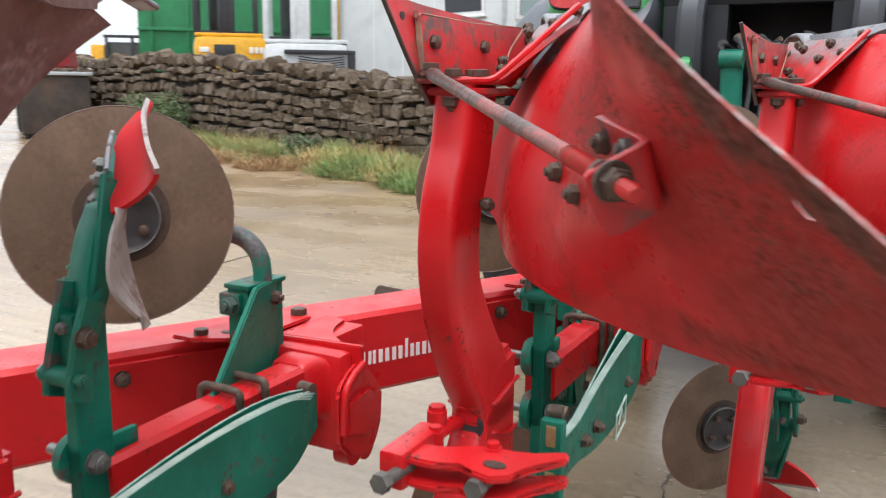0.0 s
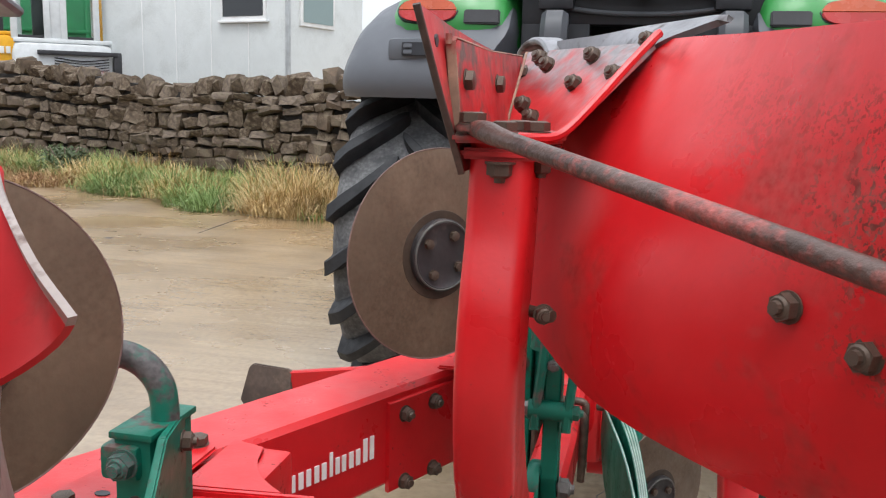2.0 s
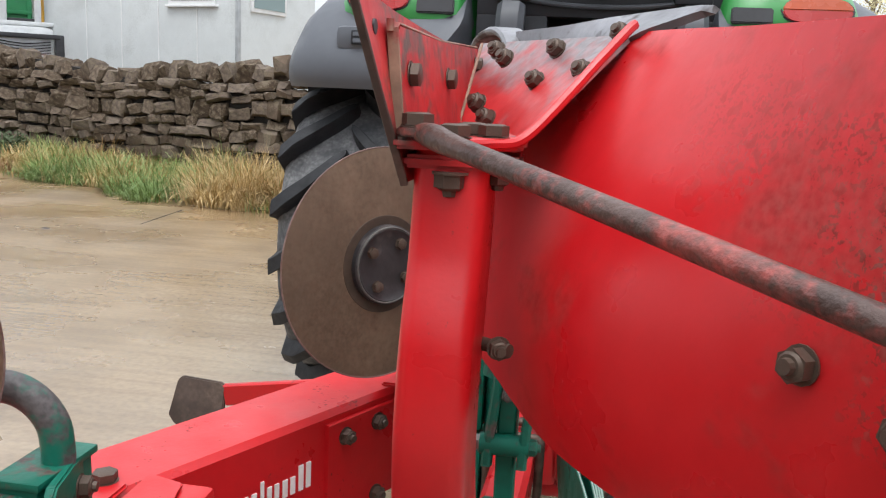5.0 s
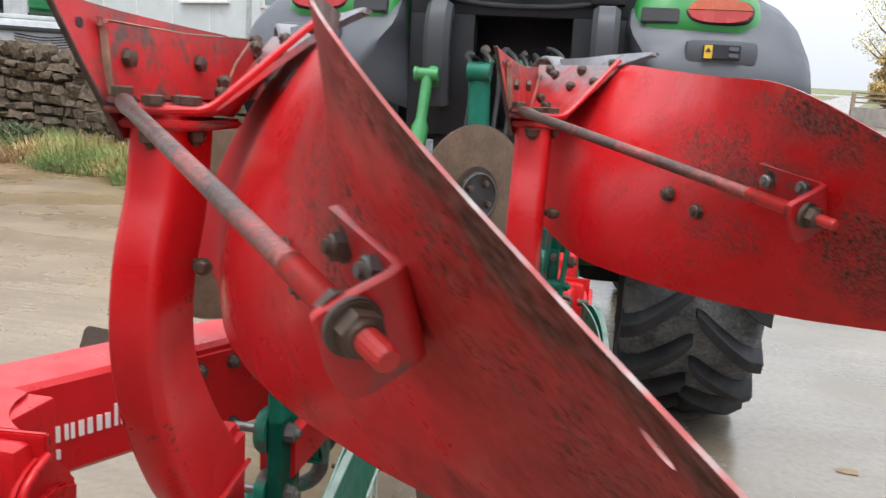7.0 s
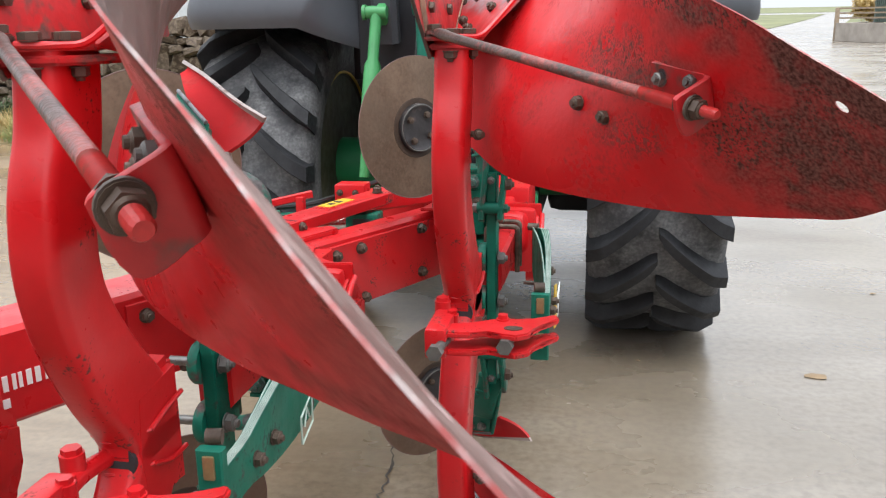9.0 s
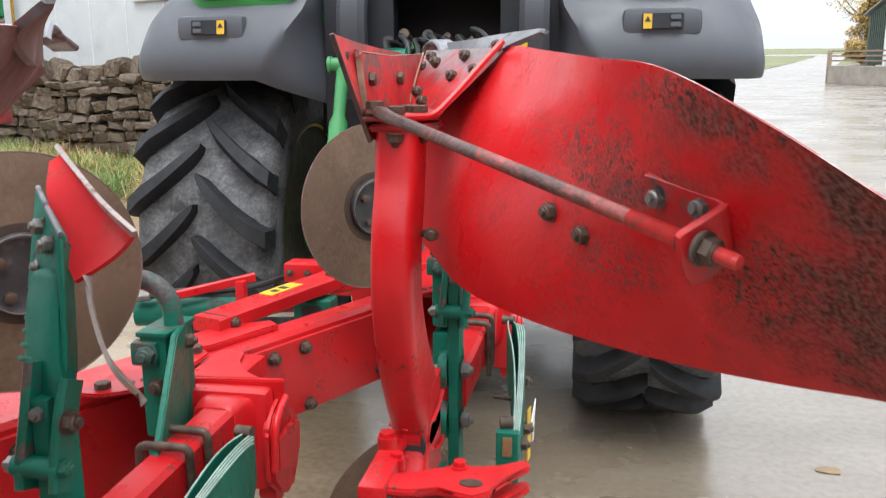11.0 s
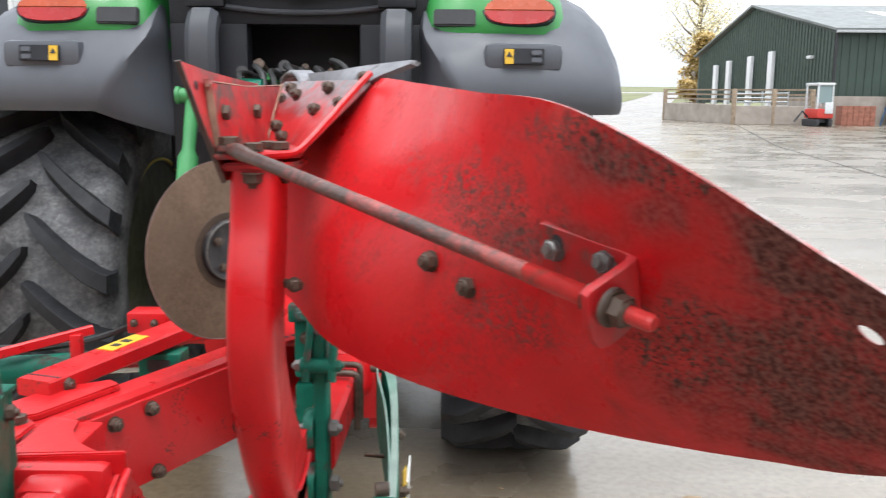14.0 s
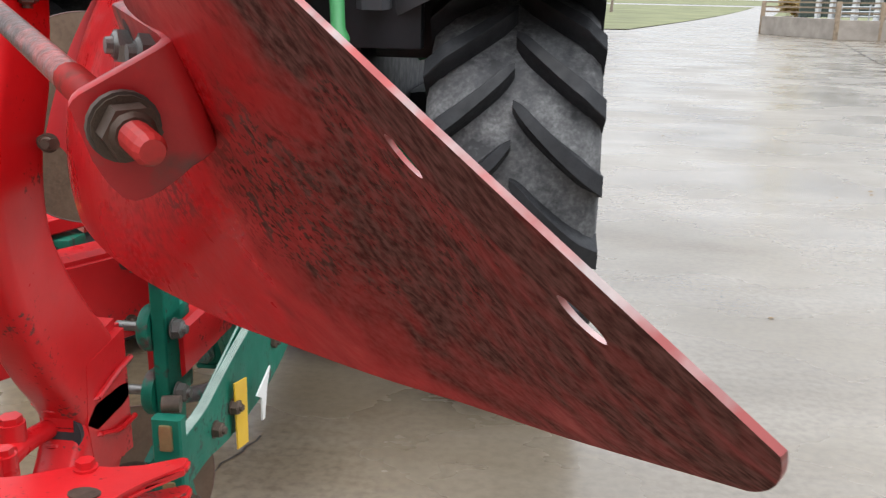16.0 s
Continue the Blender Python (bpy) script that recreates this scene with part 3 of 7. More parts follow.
def edged_shell(bm, grid, thick, low_edge=False):
    """A sheet whose worked face takes the second material and its edges the third, or along the bottom the fourth."""
    shell(bm, grid, thick)
    n, k = len(grid), len(grid[0])
    bm.verts.ensure_lookup_table()
    bm.faces.ensure_lookup_table()
    for f in list(bm.faces)[0:2 * (n - 1) * (k - 1):2]:
        f.material_index = 1
    bm.verts.index_update()
    for f in bm.faces[2 * (n - 1) * (k - 1):]:
        f.material_index = 3 if low_edge and all(v.index % k == k - 1 for v in f.verts) else 2


def cut_out(bm, cutter):
    """The first solid less the second; the walls of the cut take the third material."""
    for f in cutter.faces:
        f.material_index = 2
    obs = []
    for b in (bm, cutter):
        bmesh.ops.recalc_face_normals(b, faces=b.faces)
        me = bpy.data.meshes.new("blank")
        b.to_mesh(me)
        b.free()
        for k in range(4):
            me.materials.append(None)
        ob = bpy.data.objects.new("blank", me)
        scene.collection.objects.link(ob)
        obs.append(ob)
    cut = obs[0].modifiers.new("cut", "BOOLEAN")
    cut.operation, cut.solver, cut.object = "DIFFERENCE", "EXACT", obs[1]
    done = bpy.data.meshes.new_from_object(obs[0].evaluated_get(bpy.context.evaluated_depsgraph_get()))
    out = bmesh.new()
    out.from_mesh(done)
    for ob in obs:
        me = ob.data
        bpy.data.objects.remove(ob)
        bpy.data.meshes.remove(me)
    bpy.data.meshes.remove(done)
    return out


def board_sheet(lift):
    bm = bmesh.new()
    edged_shell(bm, board_grid(lift), -0.0022, True)
    cutter = bmesh.new()
    run = Vector((0.08, -0.06, -0.054)).normalized()   # the slots lie along the tail's edge
    for hole, reach in ((Vector((-0.073, 0.674, 1.534)), 0.0115), (Vector((-0.008, 0.611, 1.497)), 0.010)):
        up = BACK.cross(run).normalized()
        rings = []
        for d in (-0.06, 0.06):
            rings.append([cutter.verts.new(hole + BACK * d + run * (reach * math.cos(k * math.pi / 12)) + up * (0.006 * math.sin(k * math.pi / 12))) for k in range(24)])
        skin(cutter, rings)
    return cut_out(bm, cutter)


def share_sheet():
    """The share: a straight upper edge that runs out into a long heel."""
    top = smooth_path([(-0.464, 1.549, 1.785), (-0.52, 1.625, 1.781), (-0.575, 1.697, 1.778), (-0.64, 1.785, 1.776), (-0.709, 1.876, 1.7755)], 4)
    low = smooth_path([(-0.468, 1.551, 1.780), (-0.512, 1.574, 1.764), (-0.553, 1.604, 1.748), (-0.60, 1.70, 1.72), (-0.70, 1.86, 1.73)], 4)
    bm = bmesh.new()
    edged_shell(bm, [[p.lerp(q, j / 4) for j in range(5)] for p, q in reversed(list(zip(top, low)))], -0.010)
    return bm


def make_body(where, lift=LIFT, paint="red_board", sag=0.0):
    body = thing("plough_body", (-0.74, 1.56, 0.98), "red plough body with muddy mouldboard, " + where, "plough body",
                 "plough bodies")
    # leg: a pressed hollow section that bows to the rear
    bm = bmesh.new()
    path = [(1.47, 1.625), (1.462, 1.56), (1.448, 1.49), (1.421, 1.42), (1.409, 1.36), (1.407, 1.30), (1.42, 1.235), (1.452, 1.165), (1.502, 1.085), (1.545, 1.03), (1.585, 0.965)]
    rings = []
    line = smooth_path([(-0.737, y, z) for y, z in path], 5)
    for i, p in enumerate(line):
        d = (line[min(i + 1, len(line) - 1)] - line[max(i - 1, 0)]).normalized()
        n = d.cross(Vector((1, 0, 0))).normalized()
        deep = 0.062 + 0.018 * max(0.0, (1.25 - p.z) / 0.27)
        ring = []
        for k in range(20):   # flat faces with rolled corners
            q, a = k // 5, math.pi / 2 * (k // 5 + (k % 5) / 4)
            cx, cy = ((1, 1), (-1, 1), (-1, -1), (1, -1))[q]
            u, v = cx * (0.0395 - 0.017) + 0.017 * math.cos(a), cy * (deep - 0.019) + 0.019 * math.sin(a)
            ring.append(bm.verts.new(p + Vector((u, 0, 0)) + n * v))
        rings.append(ring)
    skin(bm, rings)
    leg = part("leg", bm, "red_frame", body, "bowed red steel leg")
    bm = bmesh.new()   # foot with its open end
    plate(bm, [(1.505, 0.84), (1.49, 0.965), (1.535, 0.972), (1.62, 0.985), (1.66, 0.975), (1.66, 0.82)], 0.0805, plane_at((-0.737, 0, 0), (0, 1, 0), (0, 0, 1)), 0.016)
    part("foot", bm, "red_frame", leg)
    bm = bmesh.new()
    tube(bm, smooth_path([(-0.694, 1.54, 0.982), (-0.69, 1.59, 1.0), (-0.694, 1.655, 1.005)], 5), 0.005, 6)
    tube(bm, smooth_path([(-0.694, 1.54, 0.982), (-0.74, 1.488, 0.98), (-0.78, 1.50, 0.985)], 5), 0.004, 6)
    part("weld", bm, "red_frame", leg)
    if not FLIP[0]:
        # solid black disc; the darkness inside the socket is only its colour
        bm = bmesh.new()
        plate(bm, [(0.026 * math.cos(k * 0.35), 0.03 * math.sin(k * 0.35)) for k in range(18)], 0.010, plane_at((-0.727, 1.497, 0.938), (1, 0, 0), (0, 0.1, 0.99)))
        part("socket", bm, "machine_dark", leg, "black disc with the shade of the open socket in its colour")
        bm = bmesh.new()
        tube(bm, smooth_path([(-0.755, 1.50, 0.945), (-0.758, 1.44, 0.952), (-0.75, 1.37, 0.955)], 4), 0.016, 12)
        part("pivot_pin", bm, "red_frame", leg)
    # mouldboard
    bm = board_sheet(lift)
    part("mouldboard", bm, [paint, "worn_brown", "board_edge", "grease"], body, "red-backed mouldboard stained with dried mud")
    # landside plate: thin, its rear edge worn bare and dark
    bm = bmesh.new()
    slab(bm, [(-0.786 - 0.17 * (z - 1.595), y, z) for y, z in ((1.296, 1.774), (1.35, 1.679), (1.41, 1.585), (1.45, 1.585), (1.80, 1.64), (1.80, 1.752), (1.60, 1.757), (1.45, 1.763))], 0.0065, 0.001)
    land = part("landside_plate", bm, "red_worn", body, "pointed red landside plate")
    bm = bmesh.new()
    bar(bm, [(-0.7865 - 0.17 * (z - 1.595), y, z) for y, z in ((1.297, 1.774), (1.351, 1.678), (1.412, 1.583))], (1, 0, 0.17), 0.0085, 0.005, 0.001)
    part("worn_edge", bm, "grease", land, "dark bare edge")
    # solid dark disc in place of a bored hole, coloured as its shade
    bm = bmesh.new()
    cyl(bm, (-0.8095, 1.352, 1.739), (-0.8055, 1.352, 1.739), 0.0075, 14)
    part("plate_hole", bm, "machine_dark", land)
    # side bracket, base plate and flange of the frog
    bm = bmesh.new()
    slab(bm, [(-0.788 + 0.04 * (y - 1.4) - 0.1 * (z - 1.64), y, z) for y, z in ((1.392, 1.636), (1.392, 1.74), (1.40, 1.745), (1.60, 1.741), (1.87, 1.749), (1.87, 1.64))], 0.012, 0.002)
    bracket = part("side_bracket", bm, "red_worn", body)
    bm = bmesh.new()   # rubbed upper and rear edges
    bar(bm, [(-0.788 + 0.04 * (y - 1.4) - 0.1 * (z - 1.64), y, z + 0.0005) for y, z in ((1.392, 1.64), (1.3915, 1.741), (1.40, 1.7455), (1.60, 1.7415), (1.87, 1.7495))], (1, 0, 0), 0.0124, 0.003, 0.001)
    part("worn_edge", bm, "worn_tan", bracket, "edge rubbed to tan primer")
    bm = bmesh.new()   # corner weld between bracket and landside
    cyl(bm, (-0.800, 1.388, 1.738), (-0.800, 1.388, 1.750), 0.004, 10)
    part("weld", bm, "worn_tan", bracket)
    bm = bmesh.new()
    plate(bm, [(-0.79, 1.372), (-0.745, 1.385), (-0.70, 1.412), (-0.672, 1.432), (-0.66, 1.452), (-0.70, 1.62), (-0.775, 1.75), (-0.79, 1.75)], 0.013,
          plane_at((0, 0, 1.629), (1, 0, 0), (0, 1, 0)), 0.004)
    plate(bm, [(-0.785, 1.40), (-0.69, 1.40), (-0.665, 1.45), (-0.67, 1.56), (-0.785, 1.56)], 0.014, plane_at((0, 0, 1.609), (1, 0, 0), (0, 1, 0)), 0.004)
    part("base_plate", bm, "red_worn", body)
    p00, p01, p11, p10 = Vector((-0.778, 1.93, 1.760)), Vector((-0.778, 1.70, 1.635)), Vector((-0.672, 1.455, 1.634)), Vector((-0.562, 1.592, 1.757))

    def on_flange(u, v):
        q = p00.lerp(p10, u).lerp(p01.lerp(p11, u), v)
        return q + Vector((0.014, 0.02, -0.012)) * (4 * u * (1 - u)) * v

    bm = bmesh.new()
    shell(bm, [[on_flange(u / 10, v / 6) for v in range(7)] for u in range(11)], 0.01)
    part("flange", bm, "red_to_bare", body, "bolted red flange with bare steel and a painted grey sheen towards its top")
    bm = bmesh.new()   # rolled lip along the flange's outer edge
    lip = [Vector((-0.74, 1.392, 1.628)), Vector((-0.70, 1.412, 1.627)), Vector((-0.673, 1.434, 1.627)), Vector((-0.655, 1.448, 1.636)), Vector((-0.632, 1.468, 1.661)), Vector((-0.612, 1.492, 1.686)),
           Vector((-0.584, 1.525, 1.722)), Vector((-0.555, 1.556, 1.757)), Vector((-0.548, 1.563, 1.764))]
    bar(bm, [p + Vector((-0.006, -0.003, 0.003)) for p in smooth_path(lip, 4)], (0.66, 0.6, -0.45), 0.011, 0.010, 0.003)
    part("flange_lip", bm, "red_frame", body)
    bm = bmesh.new()   # rubbed inner edge of the flange
    bar(bm, [(-0.759, 1.80, 1.752), (-0.762, 1.73, 1.70), (-0.772, 1.70, 1.64)], (1, 0, 0), 0.004, 0.004, 0.001)
    part("worn_edge", bm, "worn_tan", body)
    # share, with its worn face
    bm = share_sheet()
    part("share", bm, ["grey_steel", "worn_brown", "grey_steel"], body, "worn grey steel share with brown face")
    bm = bmesh.new()
    bar(bm, smooth_path([(-0.79, 2.05, 1.752), (-0.775, 1.99, 1.768), (-0.757, 1.95, 1.777), (-0.738, 1.91, 1.779), (-0.722, 1.88, 1.770), (-0.712, 1.86, 1.755)], 3), (1, 0.3, 0), 0.045, 0.012, 0.004)
    part("point", bm, "grey_steel", body, "worn grey point of the share")
    for at in ((-0.675, 1.640, 1.705), (-0.616, 1.562, 1.717), (-0.652, 1.672, 1.747), (-0.574, 1.588, 1.763), (-0.722, 1.715, 1.734), (-0.737, 1.745, 1.746), (-0.748, 1.645, 1.673), (-0.73, 1.60, 1.655)):
        bolt(body, Vector(at) + Vector((0.0075, 0.0075, -0.0055)), (-0.62, -0.62, 0.45), 0.0118)
    for y in (1.431, 1.627):
        bolt(body, (-0.788 + 0.04 * (y - 1.4), y, 1.697), (1, 0, 0), 0.0135, kind="head")
    bolt(body, (-0.772, 1.84, 1.722), (1, 0, 0), 0.012, kind="head")
    for x, y, z in ((-0.768, 1.388, 1.645), (-0.732, 1.405, 1.635), (-0.722, 1.468, 1.635), (-0.697, 1.447, 1.635)):
        bolt(body, (x, y, z), (0, 0, 1), 0.0165, kind="head")
    bolt(body, (-0.735, 1.405, 1.60), (0, 0, -1), 0.017, kind="nut")
    bolt(body, (-0.69, 1.45, 1.60), (0, 0, -1), 0.014, kind="nut")
    for at in ((-0.436, 1.157, 1.501), (-0.3845, 1.092, 1.48)):
        bolt(body, at, BACK, 0.0135)
    bm = bmesh.new()   # spacer bolt between leg and mouldboard
    cyl(bm, (-0.70, 1.46, 1.404), (-0.665, 1.437, 1.404), 0.008, 10)
    part("spacer_bolt", bm, "bolt_steel", body)
    bolt(body, (-0.678, 1.446, 1.404), (0.3, -0.95, 0), 0.012)
    # stay rod: flat eye, shaft, thread, nuts
    s, e = Vector((-0.766, 1.382, 1.6405)), Vector((-0.221, 0.775 + 0.4 * sag, 1.523 - sag))
    way = (e - s).normalized()
    bm = bmesh.new()
    plate(bm, [(0.0215 * math.cos(k * math.pi / 10), 0.0215 * math.sin(k * math.pi / 10)) for k in range(20)], 0.009, plane_at((-0.768, 1.388, 1.640), (1, 0, 0), (0, 1, 0)), 0.002)
    tube(bm, smooth_path([s + Vector((-0.006, 0.006, 0)), s + 0.025 * way + Vector((0, 0, 0.001)), s + 0.055 * way, s + 0.08 * way], 3), [0.008, 0.0095, 0.0115, 0.0125, 0.013, 0.0128, 0.012, 0.0115, 0.011, 0.0107], 14)
    tube(bm, [s + 0.079 * way, s + (e - s) * 0.802], 0.0107, 14)
    rod = part("stay_rod", bm, "rod_steel", body, "rusty stay rod with red paint left on it")
    bm = bmesh.new()
    a0, turns = s + (e - s) * 0.8, 98
    pts = [a0 + (e - a0) * (i / turns) for i in range(turns + 1)]
    tube(bm, pts, [0.0114 if i % 2 else 0.0091 for i in range(turns - 20)] + [0.0094 if i % 2 else 0.0078 for i in range(18)] + [0.0085, 0.0078, 0.007], 14)
    part("thread", bm, "thread_red", rod, "red-painted screw thread", 18)
    # strap that ties the rod to the board: one leg flat on the board, the other bent out round the rod
    far, corner, ear = Vector((-0.307, 0.938, 1.591)), Vector((-0.2205, 0.8285, 1.572)), Vector((-0.281, 0.806, 1.535))
    down = Vector((0.17, 0.29, -0.94)).normalized()
    u1, u2 = (corner - far).normalized(), (ear - corner).normalized()
    inner = BACK.copy()
    legs = [far + (corner - far) * f for f in (0.0, 0.02, 0.06, 0.3, 0.6)] + [corner - u1 * 0.022]
    bend = [across(corner - u1 * 0.022, corner - u1 * 0.005 + u2 * 0.005, corner + u2 * 0.022, k / 6) for k in range(1, 7)]
    reach = (ear - corner).length
    outs = [corner + u2 * (reach * f) for f in (0.45, 0.6, 0.72, 0.82, 0.9, 0.96, 1.0)]
    wide = [(0.006, 0.060), (0.001, 0.066), (0, 0.069)] + [(0, 0.071)] * 9 + [(0, 0.0735), (0, 0.0745), (0, 0.074), (0, 0.072), (0.0, 0.066), (0.001, 0.054), (0.003, 0.038)]
    line = legs + bend + outs
    bm = bmesh.new()
    rings = []
    for i, (p, (lo, hi)) in enumerate(zip(line, wide)):
        d = (line[min(i + 1, len(line) - 1)] - line[max(i - 1, 0)]).normalized()
        n = d.cross(down).normalized()
        n = n if n @ inner > 0 or i >= 8 else -n
        if i and n @ last < 0:
            n = -n
        last = n
        rings.append([bm.verts.new(p + down * b + n * t) for t, b in ((0, lo + 0.001), (0.0015, lo), (0.0095, lo), (0.011, lo + 0.001), (0.011, hi - 0.001), (0.0095, hi), (0.0015, hi), (0, hi - 0.001))])
    skin(bm, rings)
    strap = part("rod_bracket", bm, "red_worn", body, "bent red strap that holds the rod")
    face = u2.cross(down)
    seat = s + way * (((corner - s) @ face) / (way @ face))
    bolt(body, seat + 0.009 * way, way, 0.0165, kind="nut", name="nut")
    bolt(body, seat - 0.009 * way, -way, 0.0155, kind="nut", name="nut")
    bm = bmesh.new()   # greasy washer under the nut
    cyl(bm, seat + 0.0045 * way, seat + 0.0095 * way, 0.0205, 20)
    part("washer", bm, "grease", strap, "greasy dark washer")
    bm = bmesh.new()   # end of the slot that the bolt can slide in, its shade as a near-black plate
    q = far.lerp(corner, 0.2) + down * 0.024 + inner * 0.0112
    plate(bm, [(0.008 * math.cos(k * 0.449) + (0.005 if math.cos(k * 0.449) > 0 else -0.005), 0.008 * math.sin(k * 0.449)) for k in range(14)], 0.0012, plane_at(q, -down, u1))
    part("slot", bm, "machine_dark", strap, "near-black plate for the shaded slot in the strap")
    bolt(body, far.lerp(corner, 0.17) + down * 0.031 + inner * 0.0115, BACK, 0.012, "bolt_bright" if sag else "bolt_steel")
    bolt(body, far.lerp(corner, 0.70) + down * 0.022 + inner * 0.0115, BACK, 0.012, "grey_bolt")
    return body


def make_holder():
    """The arm from the beam that carries a pair of bodies, with its clevis casting."""
    arm = thing("leg_holder", (-0.69, 2.40, 0.85), "red square arm with forked clevis casting clamped to the beam", "plough arm", "plough arms")
    bm = bmesh.new()
    bar(bm, [(-0.688, 2.44, 0.968), (-0.69, 2.0, 0.965), (-0.698, 1.80, 0.955)], (1, 0, 0), 0.075, 0.105, 0.01)
    part("arm_tube", bm, "red_frame", arm)
    out = [(-0.745, 1.235), (-0.695, 1.231), (-0.667, 1.235), (-0.63, 1.258), (-0.60, 1.236), (-0.565, 1.228), (-0.536, 1.25), (-0.533, 1.285), (-0.517, 1.315), (-0.474, 1.36),
           (-0.478, 1.385), (-0.49, 1.387), (-0.53, 1.352), (-0.57, 1.34), (-0.62, 1.345), (-0.68, 1.30), (-0.745, 1.29)]
    for z, name in ((0.973, "upper_jaw"), (0.93, "lower_jaw")):
        bm = bmesh.new()
        plate(bm, out, 0.015, plane_at((0, 0, z), (1, 0, 0), (0, 1, 0)), 0.004)
        part(name, bm, "red_frame", arm)
    bm = bmesh.new()
    box(bm, (-0.772, 1.215, 0.92), (-0.722, 1.37, 0.99), 0.008)
    part("clevis_block", bm, "red_frame", arm)
    for x, y, top in ((-0.765, 1.42, 1.004), (-0.728, 1.345, 0.996), (-0.605, 1.335, 0.994)):
        bm = bmesh.new()
        cyl(bm, (x, y, 0.95), (x, y, top - 0.010), 0.02 if x < -0.74 else 0.016, 14)
        cyl(bm, (x, y, top - 0.012), (x, y, top), 0.0165 if x < -0.74 else 0.0125, 6)
        part("pin_cap", bm, "red_frame", arm)
    # flat dark oval on the jaw; stands in for the hole's shade
    bm = bmesh.new()
    plate(bm, [(0.022 * math.cos(i * 0.52), 0.014 * math.sin(i * 0.52)) for i in range(12)], 0.003, plane_at((-0.575, 1.275, 0.9812), (1, 0, 0), (0, 1, 0)))
    part("worn_patch", bm, "bolt_steel", arm)
    for x, y in ((-0.738, 1.205), (-0.588, 1.262)):
        bm = bmesh.new()
        cyl(bm, (x + 0.01, y + 0.05, 0.955), (x, y - 0.03, 0.953), 0.012, 12)
        cyl(bm, (x, y - 0.022, 0.953), (x - 0.002, y - 0.042, 0.953), 0.019, 6)
        part("stop_bolt", bm, "grey_bolt", arm, "long grey adjusting bolt")
    # knuckle casting against the beam: body, upright flange, rounded front and a sheet that runs out on to the beam
    bm = bmesh.new()
    box(bm, (-0.815, 2.43, 0.80), (-0.70, 2.62, 1.034), 0.012)
    part("knuckle", bm, "red_frame", arm)
    bm = bmesh.new()
    slab(bm, [(-0.818, 2.416, 0.81), (-0.818, 2.416, 1.042), (-0.588, 2.439, 1.042), (-0.588, 2.439, 0.81)], 0.014, 0.003)
    part("casting_flange", bm, "red_frame", arm)
    bm = bmesh.new()
    box(bm, (-0.80, 2.372, 0.80), (-0.604, 2.428, 1.034), 0.022)
    part("casting_front", bm, "red_frame", arm)
    bm = bmesh.new()
    plate(bm, [(-0.816, 2.422), (-0.64, 2.438), (-0.672, 2.458), (-0.70, 2.483), (-0.722, 2.51), (-0.738, 2.545), (-0.748, 2.60), (-0.816, 2.62)], 0.008, plane_at((0, 0, 1.0385), (1, 0, 0), (0, 1, 0)), 0.002)
    part("casting_gusset", bm, "red_frame", arm)
    for y, z in ((2.42, 0.79), (2.47, 0.785)):
        bm = bmesh.new()
        cyl(bm, (-0.64, y, z), (-0.60, y, z), 0.03, 14)
        part("lobe", bm, "red_frame", arm)
    bm = bmesh.new()   # collar round the arm, swelling into the casting
    rings = []
    for y, w, h, zc in ((2.305, 0.046, 0.06, 0.962), (2.312, 0.051, 0.065, 0.962), (2.345, 0.055, 0.07, 0.961), (2.362, 0.059, 0.072, 0.957), (2.374, 0.068, 0.075, 0.948), (2.386, 0.08, 0.08, 0.94)):
        rings.append([bm.verts.new((-0.695 + w * math.copysign(abs(math.cos(a)) ** 0.4, math.cos(a)), y, zc + h * math.copysign(abs(math.sin(a)) ** 0.4, math.sin(a)))) for a in (2 * math.pi * (k + 0.5) / 20 for k in range(20))])
    skin(bm, rings)
    part("collar", bm, "red_frame", arm)
    bm = bmesh.new()   # sheet on top, running back on to the beam
    plate(bm, [(-1.0, 2.265), (-0.93, 2.268), (-0.87, 2.305), (-0.835, 2.355), (-0.82, 2.42), (-0.82, 2.56), (-0.92, 2.66)], 0.010, plane_at((0, 0, 1.046), (1, 0, 0), (0, 1, 0)), 0.004)
    part("top_plate", bm, "red_frame", arm)
    bm = bmesh.new()   # web under the sheet's bent edge
    slab(bm, [(-0.90, 2.318, 1.045), (-0.84, 2.345, 1.045), (-0.80, 2.38, 1.03), (-0.785, 2.40, 0.99), (-0.78, 2.41, 0.86), (-0.79, 2.43, 0.86), (-0.83, 2.39, 1.02)], 0.012)
    part("web", bm, "red_frame", arm)
    bm = bmesh.new()   # ear with a raised rim
    plate(bm, [(2.356, 0.83), (2.352, 0.95), (2.38, 0.985), (2.43, 1.005), (2.46, 0.99), (2.518, 0.93), (2.52, 0.835), (2.488, 0.815), (2.478, 0.765), (2.40, 0.785)], 0.026,
          plane_at((-0.6, 0, 0), (0, 1, 0), (0, 0, 1)), 0.009)
    slab(bm, [(-0.586, 2.37, 0.93), (-0.578, 2.44, 0.945), (-0.586, 2.51, 0.92), (-0.586, 2.505, 0.85), (-0.583, 2.44, 0.83), (-0.586, 2.37, 0.85)], 0.012, 0.005)
    tube(bm, smooth_path([(-0.585, 2.435, 1.003), (-0.583, 2.39, 0.985), (-0.583, 2.36, 0.952), (-0.586, 2.356, 0.86)], 5), 0.0085, 10)
    part("ear", bm, "red_frame", arm)
    for y in (2.09, 2.165):   # clamps round the arm
        bm = bmesh.new()
        tube(bm, smooth_path([(-0.742, y, 0.90), (-0.742, y, 1.014), (-0.735, y, 1.03), (-0.72, y, 1.034), (-0.66, y, 1.034), (-0.647, y, 1.03), (-0.642, y, 1.014), (-0.642, y, 0.885)], 3), 0.0085, 10)
